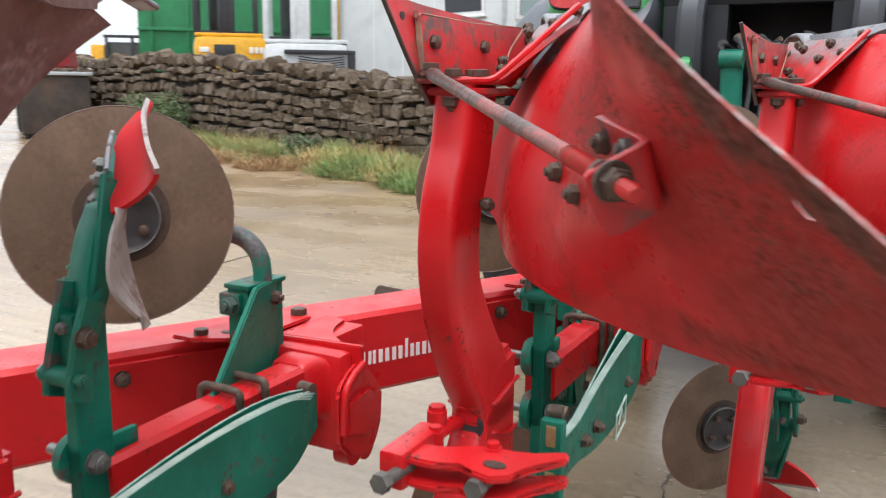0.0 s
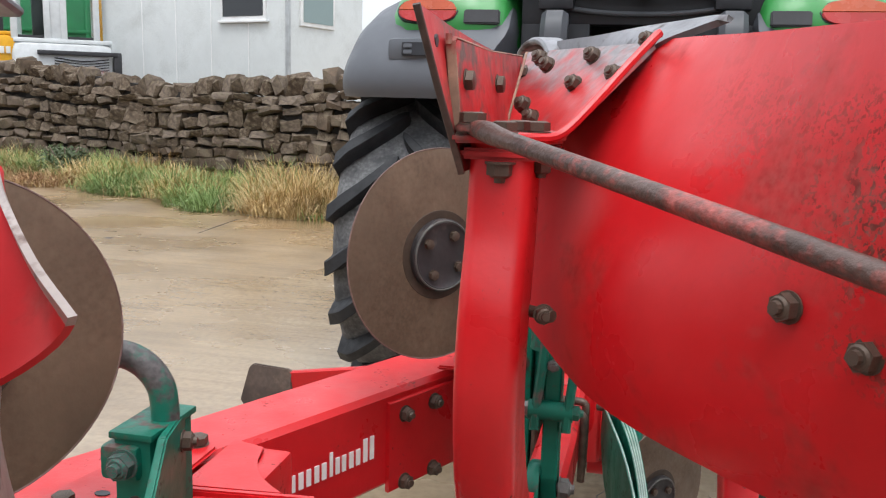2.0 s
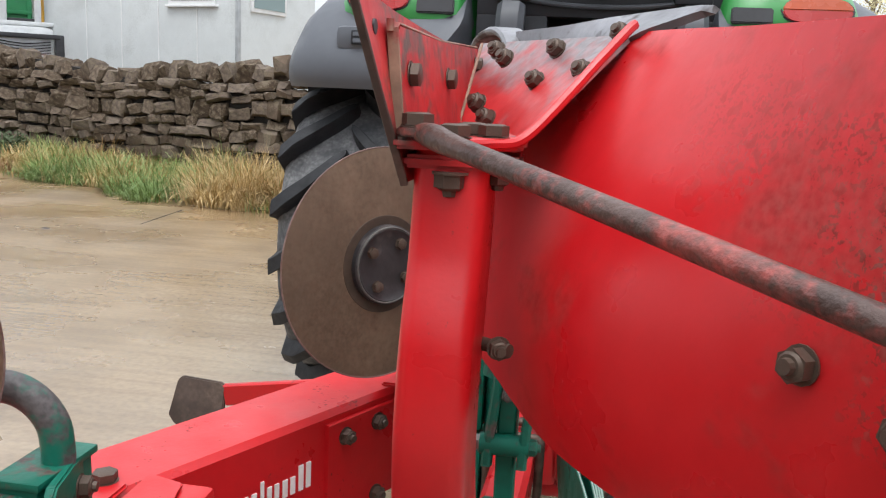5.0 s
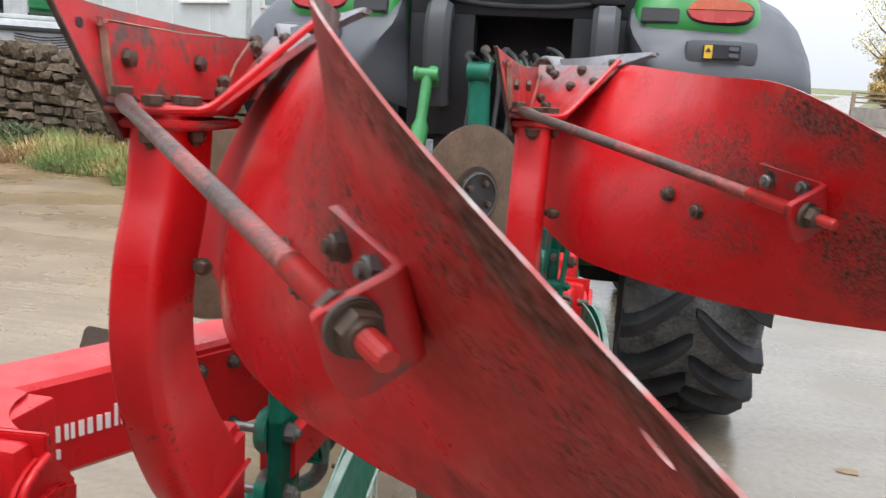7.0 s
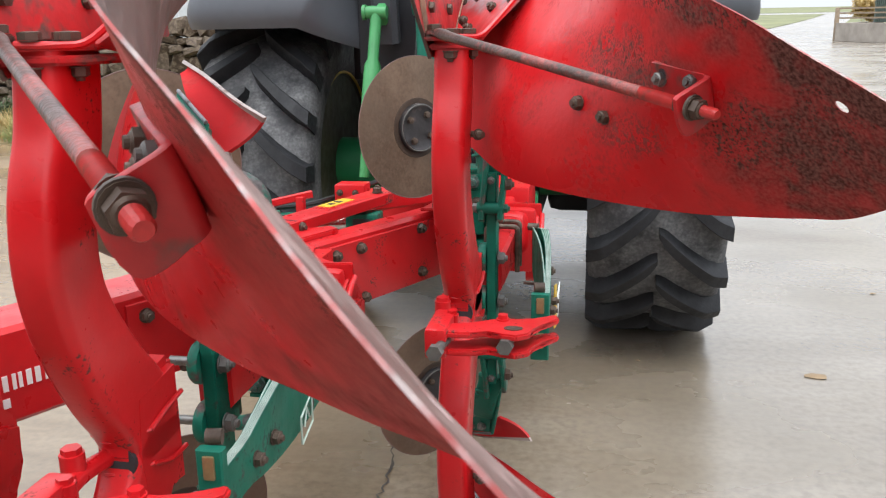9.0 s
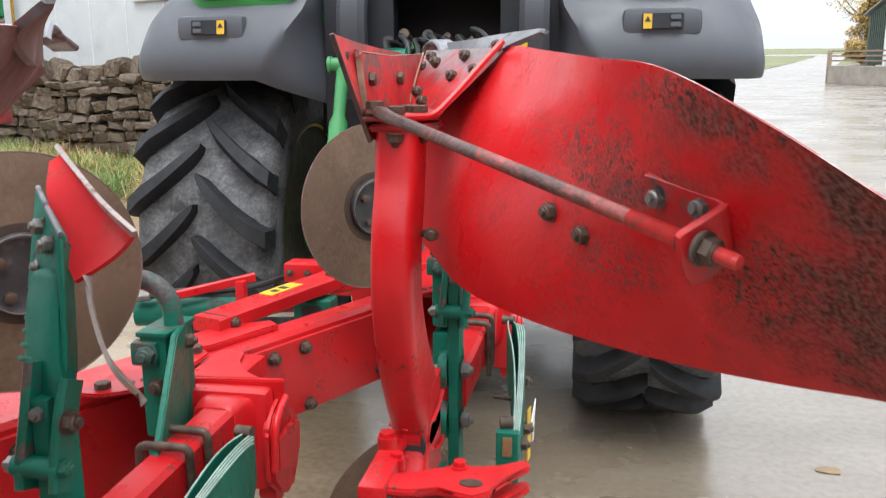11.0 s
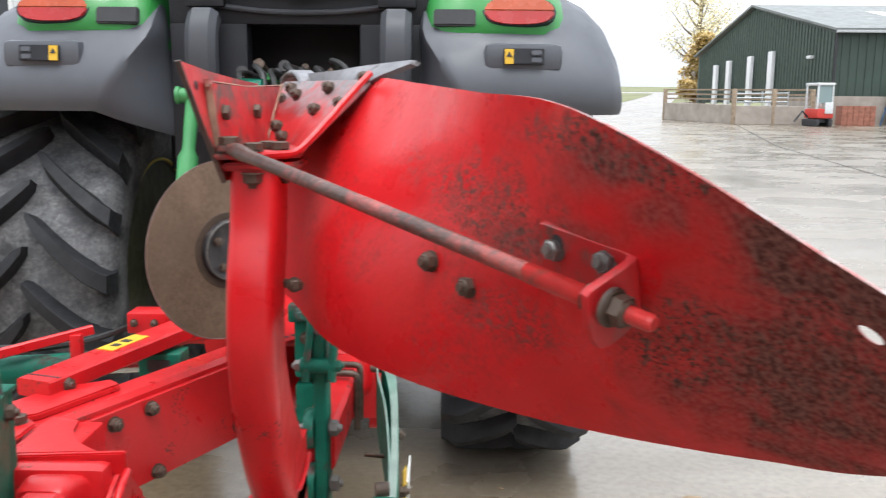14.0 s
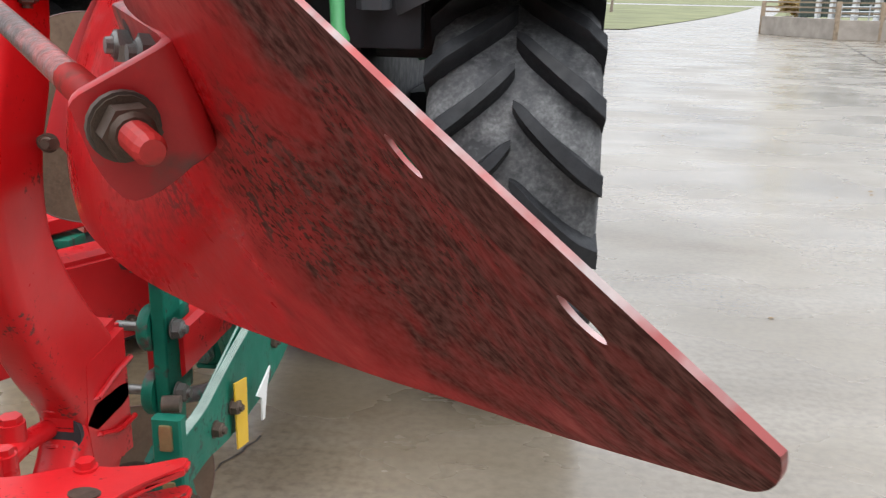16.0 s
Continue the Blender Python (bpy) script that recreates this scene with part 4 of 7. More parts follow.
        part("clamp_bolt", bm, "bolt_steel", arm, "weathered steel clamp bolt")
    bolt(arm, (-0.945, 2.305, 1.05), (0, 0, 1), 0.017, kind="head")
    bolt(arm, (-0.86, 2.56, 1.05), (0, 0, 1), 0.02, kind="head")
    # dark ovals laid on the sheet; the shade of its holes is painted
    for i in range(3):
        bm = bmesh.new()
        plate(bm, [(0.013 * math.cos(a * 0.7), 0.009 * math.sin(a * 0.7)) for a in range(9)], 0.002, plane_at((-0.905 + 0.026 * i, 2.345 + 0.02 * i, 1.0515), (1, 0, 0), (0, 1, 0)))
        part("plate_hole", bm, "machine_dark", arm)
    return arm


def make_spring():
    """Pack of leaf springs beside the arm."""
    pack = thing("leaf_spring_pack", (-0.52, 1.75, 0.82), "green painted pack of leaf springs with bright edges beside the arm", "leaf spring", "leaf spring packs")
    for i in range(5):
        bm = bmesh.new()
        f, m, r = (0.004, 0.018, 0.0245, 0.031, 0.038)[i], (-0.012, 0.013, 0.0195, 0.026, 0.0325)[i], (0.0, 0.004, 0.0075, 0.011, 0.0145)[i]
        line = smooth_path([(-0.61 + f, 2.28 - 0.015 * i, 0.95), (-0.578 + m * 0.95, 2.1, 0.95), (-0.545 + m * 0.6, 1.85, 0.95), (-0.525 + r, 1.6, 0.948), (-0.52 + r * 0.9, 1.43, 0.945)], 5)
        half = [0.04 + 0.045 * math.sin(math.pi * min(1, k / (len(line) - 1) * 1.15)) for k in range(len(line))]
        rings = []
        for (p, s, u), h in zip(frames_along(line), half):
            rings.append([bm.verts.new(p + a * s + b * u) for a, b in ((-0.0028, -h), (0.0028, -h), (0.0028, h), (-0.0028, h))])
        skin(bm, rings)
        leaf = part("leaf", bm, "green_frame", pack)
        # pale line on the leaf's upper edge, a highlight set in colour
        bm = bmesh.new()
        tube(bm, [r[0] + Vector((0.0028, 0, 2 * h + 0.0005)) for r, h in zip([[p - Vector((0.0028, 0, h))] for (p, s, u), h in zip(frames_along(line), half)], half)], 0.0016, 6)
        part("bright_edge", bm, "spring_edge", leaf, "upper edge with its highlight put into the colour")
    bm = bmesh.new()
    bar(bm, [(-0.523, 1.418, 1.022), (-0.523, 1.418, 0.855)], (1, 0, 0), 0.044, 0.022, 0.003)
    part("end_block", bm, "green_frame", pack)
    for z in (0.905, 0.995):
        bm = bmesh.new()
        box(bm, (-0.532, 1.402, z - 0.02), (-0.513, 1.412, z + 0.02), 0.003)
        part("pad", bm, "brass", pack, "dull brass pad")
    bm = bmesh.new()
    cyl(bm, (-0.54, 1.44, 1.03), (-0.515, 1.445, 1.03), 0.013, 12)
    part("eye_bolt", bm, "bolt_steel", pack)
    bm = bmesh.new()
    cyl(bm, (-0.62, 2.25, 1.0), (-0.585, 2.245, 1.0), 0.013, 12)
    part("eye_bolt", bm, "bolt_steel", pack)
    bm = bmesh.new()   # faint outlined mark on the outer leaf
    tube(bm, [(-0.4945 + 0.06 * (y - 1.73), y, z) for y, z in ((1.735, 0.87), (1.735, 0.925), (1.79, 0.955), (1.79, 0.895), (1.735, 0.87))], 0.0022, 6)
    tube(bm, [(-0.4945 + 0.06 * (y - 1.73), y, z) for y, z in ((1.75, 0.90), (1.765, 0.935), (1.775, 0.91))], 0.002, 6)
    part("mark", bm, "spring_edge", pack)
    for y in (1.543, 1.624, 1.92):
        bolt(pack, (-0.505 if y < 1.8 else -0.53, y, 0.94), (1, -0.1, 0), 0.013)
    bm = bmesh.new()
    cyl(bm, (-0.55, 1.84, 0.92), (-0.60, 1.85, 0.92), 0.005, 10)
    part("tie_bolt", bm, "bolt_steel", pack)
    return pack


def make_skimmer(where):
    sk = thing("skimmer", (-0.725, 1.79, 0.98), "small red skimmer on ribbed green arm, " + where, "skimmer", "skimmers")
    bm = bmesh.new()   # flat upright stem, with a deeper bar behind its foot
    bar(bm, [(-0.684, 1.78, 0.86), (-0.684, 1.78, 1.262)], (1, 0, 0), 0.028, 0.07, 0.003)
    stem = part("stem", bm, "green_frame", sk)
    bm = bmesh.new()
    box(bm, (-0.691, 1.815, 0.86), (-0.677, 1.872, 1.022), 0.003)
    part("back_bar", bm, "green_frame", stem)
    bm = bmesh.new()   # thick round washer on the clamping bolt
    cx, cy, cz = -0.699, 1.772, 1.014
    rows = []
    for x, r in ((0.0, 0.01), (0.0, 0.043), (-0.006, 0.0445), (-0.016, 0.0445), (-0.022, 0.04), (-0.024, 0.01)):
        rows.append([bm.verts.new((cx + x, cy + r * math.cos(k * math.pi / 16), cz + r * math.sin(k * math.pi / 16))) for k in range(32)])
    skin(bm, rows)
    part("round_washer", bm, "green_chipped", stem, "thick green washer rubbed bare")
    bm = bmesh.new()
    cyl(bm, (-0.775, cy, cz), (-0.645, cy, cz), 0.0095, 12)
    part("clamping_bolt", bm, "bolt_bright", stem)
    bolt(sk, (-0.667, cy, cz), (1, 0, 0), 0.018, "grey_bolt", name="nut")
    bm = bmesh.new()   # hinge
    cyl(bm, (-0.722, 1.737, 1.166), (-0.648, 1.737, 1.166), 0.0165, 16)
    part("hinge_pin", bm, "green_frame", sk)
    bolt(sk, (-0.722, 1.737, 1.166), (-1, 0, 0), 0.0125, "bolt_bright")
    bolt(sk, (-0.65, 1.737, 1.166), (1, 0, 0), 0.013, "green_chipped", name="nut")
    for x0, x1, top in ((-0.711, -0.700, 1.31), (-0.658, -0.648, 1.285)):
        bm = bmesh.new()
        bar(bm, smooth_path([(x0, 1.741, 1.128), (x0, 1.743, 1.136), (x0 + 0.002, 1.745, 1.17), (x1 - 0.002, 1.756, 1.235), (x1, 1.775, top)], 4), (1, 0, 0), 0.015, 0.046, 0.004)
        part("hinge_ear", bm, "green_chipped", sk)
    bolt(sk, (-0.644, 1.748, 1.232), (1, 0, 0), 0.016)
    bolt(sk, (-0.684, 1.747, 1.243), (0, -1, 0), 0.011, "grey_bolt")
    bm = bmesh.new()   # upper arm: tapered casting
    rings = []
    line = smooth_path([(-0.69, 1.79, 1.255), (-0.692, 1.795, 1.28), (-0.702, 1.805, 1.31), (-0.715, 1.835, 1.375), (-0.72, 1.858, 1.41), (-0.722, 1.868, 1.425)], 4)
    for i, p in enumerate(line):
        t = i / (len(line) - 1)
        w, d = (0.04 - 0.008 * t, 0.024) if t < 0.9 else (0.032 - 0.2 * (t - 0.9), 0.024 - 0.1 * (t - 0.9))
        ring = []
        for k in range(16):
            a = 2 * math.pi * (k + 0.5) / 16
            ca, sa = math.cos(a), math.sin(a)
            f = (abs(ca) ** 3.5 + abs(sa) ** 3.5) ** (-1 / 3.5)
            ring.append(bm.verts.new(p + Vector((w * ca * f, d * sa * f - 0.3 * w * ca * f, 0))))
        rings.append(ring)
    skin(bm, rings)
    upper = part("upper_arm", bm, "green_frame", sk)
    for i in range(6):
        t = i / 5
        c = Vector((-0.722 - 0.008 * t, 1.789 + 0.05 * t, 1.305 + 0.088 * t))
        bm = bmesh.new()
        tube(bm, smooth_path([c + Vector((-0.022, 0.01, -0.002)), c + Vector((-0.006, -0.001, 0.001)), c + Vector((0.02, -0.002, 0.002))], 3), 0.0042, 8)
        part("rib", bm, "green_frame", upper)
    bm = bmesh.new()   # web that runs from the head down to the hinge
    bar(bm, smooth_path([(-0.698, 1.862, 1.465), (-0.683, 1.835, 1.39), (-0.668, 1.805, 1.30), (-0.668, 1.79, 1.265)], 4), (1, 0.35, 0.2), 0.009, 0.045, 0.002)
    part("web", bm, "green_frame", upper)
    bm = bmesh.new()   # head plate that carries the blade
    slab(bm, [(-0.811, 1.975, 1.527), (-0.70, 1.865, 1.475), (-0.69, 1.84, 1.38), (-0.775, 1.88, 1.385)], 0.012, 0.002)
    part("head_plate", bm, "green_frame", sk)
    bm = bmesh.new()
    tube(bm, [(-0.808, 1.968, 1.531), (-0.755, 1.912, 1.507), (-0.698, 1.856, 1.478)], 0.0042, 8)
    part("head_edge", bm, "grey_steel", sk)
    for at in ((-0.727, 1.872, 1.458), (-0.767, 1.912, 1.478), (-0.752, 1.885, 1.42)):
        bolt(sk, at, (-0.62, -0.75, 0.2), 0.0135, "bolt_bright")
    # blade: red above, worn bright below
    right = [(-0.854, 2.094, 1.591), (-0.76, 2.0, 1.565), (-0.655, 1.91, 1.52), (-0.569, 1.847, 1.489)]
    left = [(-0.845, 2.06, 1.555), (-0.785, 1.96, 1.515), (-0.72, 1.885, 1.455), (-0.668, 1.84, 1.408)]
    r, l = smooth_path(right, 4), smooth_path(left, 4)
    bm = bmesh.new()
    shell(bm, [[a.lerp(b, j) + Vector((0.012, 0.016, 0)) * (4 * j * (1 - j)) for j in (0.13, 0.25, 0.4, 0.55, 0.7, 0.85, 1.0)] for a, b in zip(r, l)], -0.008)
    part("blade", bm, "red_board", sk, "red skimmer blade")
    bm = bmesh.new()
    shell(bm, [[a.lerp(b, j) + Vector((0.012, 0.016, 0)) * (4 * j * (1 - j)) for j in (0.0, 0.04, 0.09, 0.13)] for a, b in zip(r, l)], -0.0078)
    part("blade_edge", bm, "bare_steel", sk, "bare worn edge of the blade")
    right = [(-0.655, 1.848, 1.42), (-0.652, 1.84, 1.375), (-0.636, 1.84, 1.301), (-0.548, 1.787, 1.255)]
    left = [(-0.65, 1.83, 1.42), (-0.603, 1.768, 1.377), (-0.553, 1.725, 1.322), (-0.541, 1.776, 1.256)]
    r, l = smooth_path(right, 4), smooth_path(left, 4)
    bm = bmesh.new()
    shell(bm, [[a.lerp(b, j / 4) + Vector((0.006, -0.006, 0)) * (4 * j / 4 * (1 - j / 4)) for j in range(5)] for a, b in zip(r, l)], -0.006)
    if not FLIP[0]:
        part("blade_tail", bm, "blade_steel", sk, "bare curved tail of the blade")
    return sk


def make_coulter(where):
    hub = Vector((-0.90, 1.969, 1.389)) if FLIP[0] else Vector((-0.97, 2.121, 1.346))   # the lower discs are set further back
    face = Vector((0.766, -0.643, 0.03)).normalized()
    c = thing("disc_coulter", (-0.79, 2.33, 1.05), "rust-brown steel disc coulter on bent green stalk, " + where, "disc coulter", "disc coulters")
    side = face.cross(Vector((0, 0, 1))).normalized()
    up = side.cross(face)

    def ring(bm, radii):
        rows = []
        for r, d in radii:
            rows.append([bm.verts.new(hub + d * face + r * (math.cos(2 * math.pi * k / 72) * side + math.sin(2 * math.pi * k / 72) * up)) for k in range(72)])
        skin(bm, rows)

    bm = bmesh.new()
    ring(bm, [(0.004, -0.003), (0.19, -0.003), (0.226, -0.0005), (0.2265, 0.0005), (0.205, 0.0035), (0.004, 0.0035)])
    edge = bmesh.new()
    tube(edge, [hub + 0.2262 * (math.cos(k * math.pi / 36) * side + math.sin(k * math.pi / 36) * up) for k in range(73)], 0.0016, 6)
    disc = part("disc", bm, "disc_steel", c, "thin rust-brown disc", 25)
    bm = bmesh.new()
    ring(bm, [(0.096, 0.003), (0.095, 0.0045), (0.004, 0.005)])
    part("grease_ring", bm, "old_grease", disc)
    part("cutting_edge", edge, "worn_brown", disc, "worn cutting edge")
    bm = bmesh.new()
    ring(bm, [(0.078, 0.004), (0.078, 0.017), (0.07, 0.021), (0.064, 0.017), (0.03, 0.016), (0.004, 0.017)])
    part("hub", bm, "hub_black", c, "black hub with rusty bolts")
    bm = bmesh.new()
    tube(bm, [hub + 0.0195 * face + 0.0735 * (math.cos(k * math.pi / 24) * side + math.sin(k * math.pi / 24) * up) for k in range(49)], 0.0022, 6)
    part("hub_rim", bm, "grey_bolt", c, "rubbed bright rim")
    for k in range(4):
        a = 0.6 + k * math.pi / 2
        bolt(c, hub + 0.017 * face + 0.048 * (math.cos(a) * side + math.sin(a) * up), face, 0.011, kind="head")
    bm = bmesh.new()
    cyl(bm, hub - 0.004 * face, hub - 0.09 * face, 0.05, 20)
    part("bearing", bm, "green_frame", c)
    bm = bmesh.new()
    p = hub - 0.07 * face
    tube(bm, smooth_path([p, p + Vector((0.02, 0.06, -0.012)), (-0.955, 2.29, 1.305), (-0.885, 2.322, 1.292), (-0.835, 2.335, 1.282), (-0.80, 2.34, 1.25), (-0.79, 2.342, 1.20), (-0.79, 2.342, 1.06)], 5), 0.021, 14)
    part("stalk", bm, "green_worn", c, "bent green tube rubbed bare")
    bm = bmesh.new()
    box(bm, (-0.835, 2.275, 0.96), (-0.775, 2.395, 1.188), 0.008)
    block = part("clamp_block", bm, "green_frame", c)
    bm = bmesh.new()
    box(bm, (-0.839, 2.27, 1.18), (-0.77, 2.40, 1.191), 0.003)
    part("lip", bm, "green_chipped", block)
    bm = bmesh.new()   # lug that takes the upper bolt
    box(bm, (-0.85, 2.262, 1.12), (-0.79, 2.30, 1.172), 0.009)
    part("lug", bm, "green_chipped", block)
    bm = bmesh.new()
    slab(bm, [(-0.755, 2.275, 1.19), (-0.79, 2.40, 1.19), (-0.79, 2.40, 1.10), (-0.765, 2.30, 0.95), (-0.70, 2.06, 0.94), (-0.70, 2.06, 1.0)], 0.014, 0.003)
    part("hanger_plate", bm, "green_frame", c)
    bolt(c, (-0.81, 2.263, 1.148), (0, -1, 0), 0.02, "green_worn")
    bolt(c, (-0.80, 2.276, 1.075), (0, -1, 0), 0.017)
    bolt(c, (-0.77, 2.355, 1.15), (0.966, 0.257, 0), 0.015)
    return c


MAKERS = []
for flip, where in ((False, "raised above the beam"), (True, "hanging below the beam")):
    FLIP[0] = flip
    MAKERS += [make_body(where), make_skimmer(where), make_coulter(where)]
    ahead = make_body(where, LIFT_FRONT, "red_board_muddy", 0.01)   # the front body came back muddier than the others
    ahead.location += STEP
FLIP[0] = False
MAKERS += [make_holder(), make_spring()]
for src_ob in list(MAKERS):
    for k in (-1, 1):
        if k == 1 and src_ob.name.startswith("plough_body"):
            continue
        made = copy_thing(src_ob, Matrix.Translation(src_ob.location + k * STEP))
    if src_ob.name.startswith("leaf_spring_pack"):
        for ch in made.children:
            if ch.name.startswith("mark"):   # the foremost pack has a label and a paint daub in its place
                bpy.data.objects.remove(ch)
        FRONT = made
bm = bmesh.new()
slab(bm, [Vector(p) + STEP for p in ((-0.4985, 1.618, 0.985), (-0.4955, 1.668, 0.975), (-0.4955, 1.664, 0.855), (-0.4985, 1.622, 0.862))], 0.003)
part("label", bm, "label_yellow", FRONT, "worn yellow label")
bm = bmesh.new()
slab(bm, [Vector(p) + STEP for p in ((-0.4965, 1.72, 0.915), (-0.4925, 1.79, 0.945), (-0.4935, 1.77, 0.91), (-0.4945, 1.755, 0.855), (-0.4955, 1.745, 0.855), (-0.4955, 1.745, 0.90))], 0.003)
part("paint_daub", bm, "paint_white", FRONT, "daub of white paint")

# ---- beam and headstock ----
ALONG = STEP.normalized()
RIGHT = Vector((ALONG.y, -ALONG.x, 0))


def on_beam(s, z, out=0.0):
    """A place on the beam's right face, s along it."""
    return Vector((-1.088, 2.094, 0)) + s * ALONG + out * RIGHT + Vector((0, 0, z))


beam = thing("plough_beam", on_beam(0.8, 0.8), "long red square beam and headstock of the reversible plough", "plough frame")
bm = bmesh.new()
bar(bm, [on_beam(-2.3, 0.915, -0.09), on_beam(0.80, 0.915, -0.09)], RIGHT, 0.18, 0.225, 0.012)
part("main_tube", bm, "red_frame", beam)
bm = bmesh.new()
bar(bm, [on_beam(0.79, 0.915, -0.048), on_beam(1.55, 0.915, -0.048)], RIGHT, 0.09, 0.222, 0.012)
part("front_tube", bm, "red_frame", beam)
for s0, s1 in ((0.022, 0.42), (0.65, 1.5), (-0.95, -0.56)):
    bm = bmesh.new()
    bar(bm, [on_beam(s0, 0.898, 0.005), on_beam(s1, 0.898, 0.005)], RIGHT, 0.012, 0.212, 0.002)
    part("splice_plate", bm, "red_frame", beam)
for s, z in ((0.072, 0.968), (0.072, 0.805), (0.172, 0.972), (0.172, 0.805), (0.687, 0.973), (0.744, 0.974), (0.855, 0.977), (0.866, 0.811), (1.16, 0.985), (1.16, 0.83),
             (-0.9, 0.97), (-0.9, 0.808)):
    bolt(beam, on_beam(s, z, 0.011), RIGHT, 0.017)

# ---- tractor ----
TX, AXLE = -0.64, 5.10
FX, CX = -0.626, -0.575   # middle of the fenders, of the cab
tractor = thing("tractor", (TX, AXLE, 0), "green farm tractor with grey rear fenders seen from behind", "tractor")
TYRE_R, TYRE_W = 0.84, 0.66


def make_wheel(cx, phase):
    bm = bmesh.new()
    prof = [(0.52, -0.27), (0.58, -0.32), (0.70, -0.335), (0.765, -0.32), (0.80, -0.28), (0.818, -0.15), (0.824, 0.0), (0.818, 0.15), (0.80, 0.28), (0.765, 0.32), (0.70, 0.335), (0.58, 0.32), (0.52, 0.27)]
    rows = []
    n = 72
    for k in range(n):
        a = 2 * math.pi * k / n
        rows.append([bm.verts.new((cx + x, AXLE + r * math.cos(a), 0.9 + r * math.sin(a))) for r, x in prof])
    for i in range(n):
        p, q = rows[i], rows[(i + 1) % n]
        for j in range(len(prof)):
            j2 = (j + 1) % len(prof)
            bm.faces.new((p[j], p[j2], q[j2], q[j]))
    tyre = part("tyre", bm, "rubber", tractor, "worn black tractor tyre with dried mud", 50)
    half = {}
    for s in (-1, 1):   # a lug: curved bar from the middle of the tread to the shoulder
        bm = bmesh.new()
        rings = []
        m = 14
        for i in range(m + 1):
            t = i / m
            x = s * (0.0 + 0.335 * t)
            turn = -0.33 * (1.3 * t - 0.3 * t * t) - 0.012
            base = 0.84 - (0.0 if t < 0.75 else 0.10 * (t - 0.75) / 0.25)
            top = 0.90 - (0.004 if t < 0.75 else 0.05 * (t - 0.75) / 0.25)
            w = (0.031 + 0.010 * t) / 0.87 * min(1.0, 0.45 + 0.55 * math.sin(math.pi / 2 * min(1.0, t * 7)))   # blunt rounded nose
            top -= 0.012 * max(0.0, 1 - t * 9)
            rings.append([bm.verts.new((x, -r * math.cos(a), r * math.sin(a))) for r, a in ((base - 0.02, turn - w * 1.45), (base + 0.01, turn - w * 1.15), (top - 0.006, turn - w), (top, turn - w * 0.86), (top, turn + w * 0.86), (top - 0.006, turn + w), (base + 0.01, turn + w * 1.15), (base - 0.02, turn + w * 1.45))])
        skin(bm, rings)
        half[s] = mesh_of("lug", bm, "lug_rubber", 40)
    for s in (-1, 1):
        for k in range(19):
            a = phase + 360 / 19 * (k + (0.5 if s > 0 else 0.0))
            lug = new("lug", half[s])
            lug.parent = tyre
            lug.matrix_basis = Matrix.Translation(Vector((cx, AXLE, 0.9)) - origin(tyre)) @ pose(0, 0, 0, a)
    bm = bmesh.new()
    rows = []
    for r, x in ((0.53, -0.27), (0.54, -0.29), (0.50, -0.26), (0.47, -0.1), (0.46, 0.0), (0.2, 0.04), (0.18, 0.09), (0.004, 0.1)):
        rows.append([bm.verts.new((cx + x, AXLE + r * math.cos(a), 0.9 + r * math.sin(a))) for a in (2 * math.pi * k / 48 for k in range(48))])
    skin(bm, rows)
    rows = []
    for r, x in ((0.53, 0.27), (0.54, 0.29), (0.50, 0.26), (0.47, 0.1), (0.46, 0.0), (0.2, 0.0), (0.004, 0.0)):
        rows.append([bm.verts.new((cx + x, AXLE + r * math.cos(a), 0.9 + r * math.sin(a))) for a in (2 * math.pi * k / 48 for k in range(48))])
    skin(bm, rows)
    part("rim", bm, "rim_dirty", tractor, "dark wheel rim, its shade put into the colour")
    for x in (-0.285, 0.285):
        bm = bmesh.new()
        tube(bm, [(cx + x, AXLE + 0.535 * math.cos(a), 0.9 + 0.535 * math.sin(a)) for a in (2 * math.pi * k / 48 for k in range(49))], 0.009, 6)
        part("rim_flange", bm, "rim_yellow", tractor)


for sx in (-1, 1):
    make_wheel(-0.671 + sx * 1.018, 3.9 if sx < 0 else 2.0)


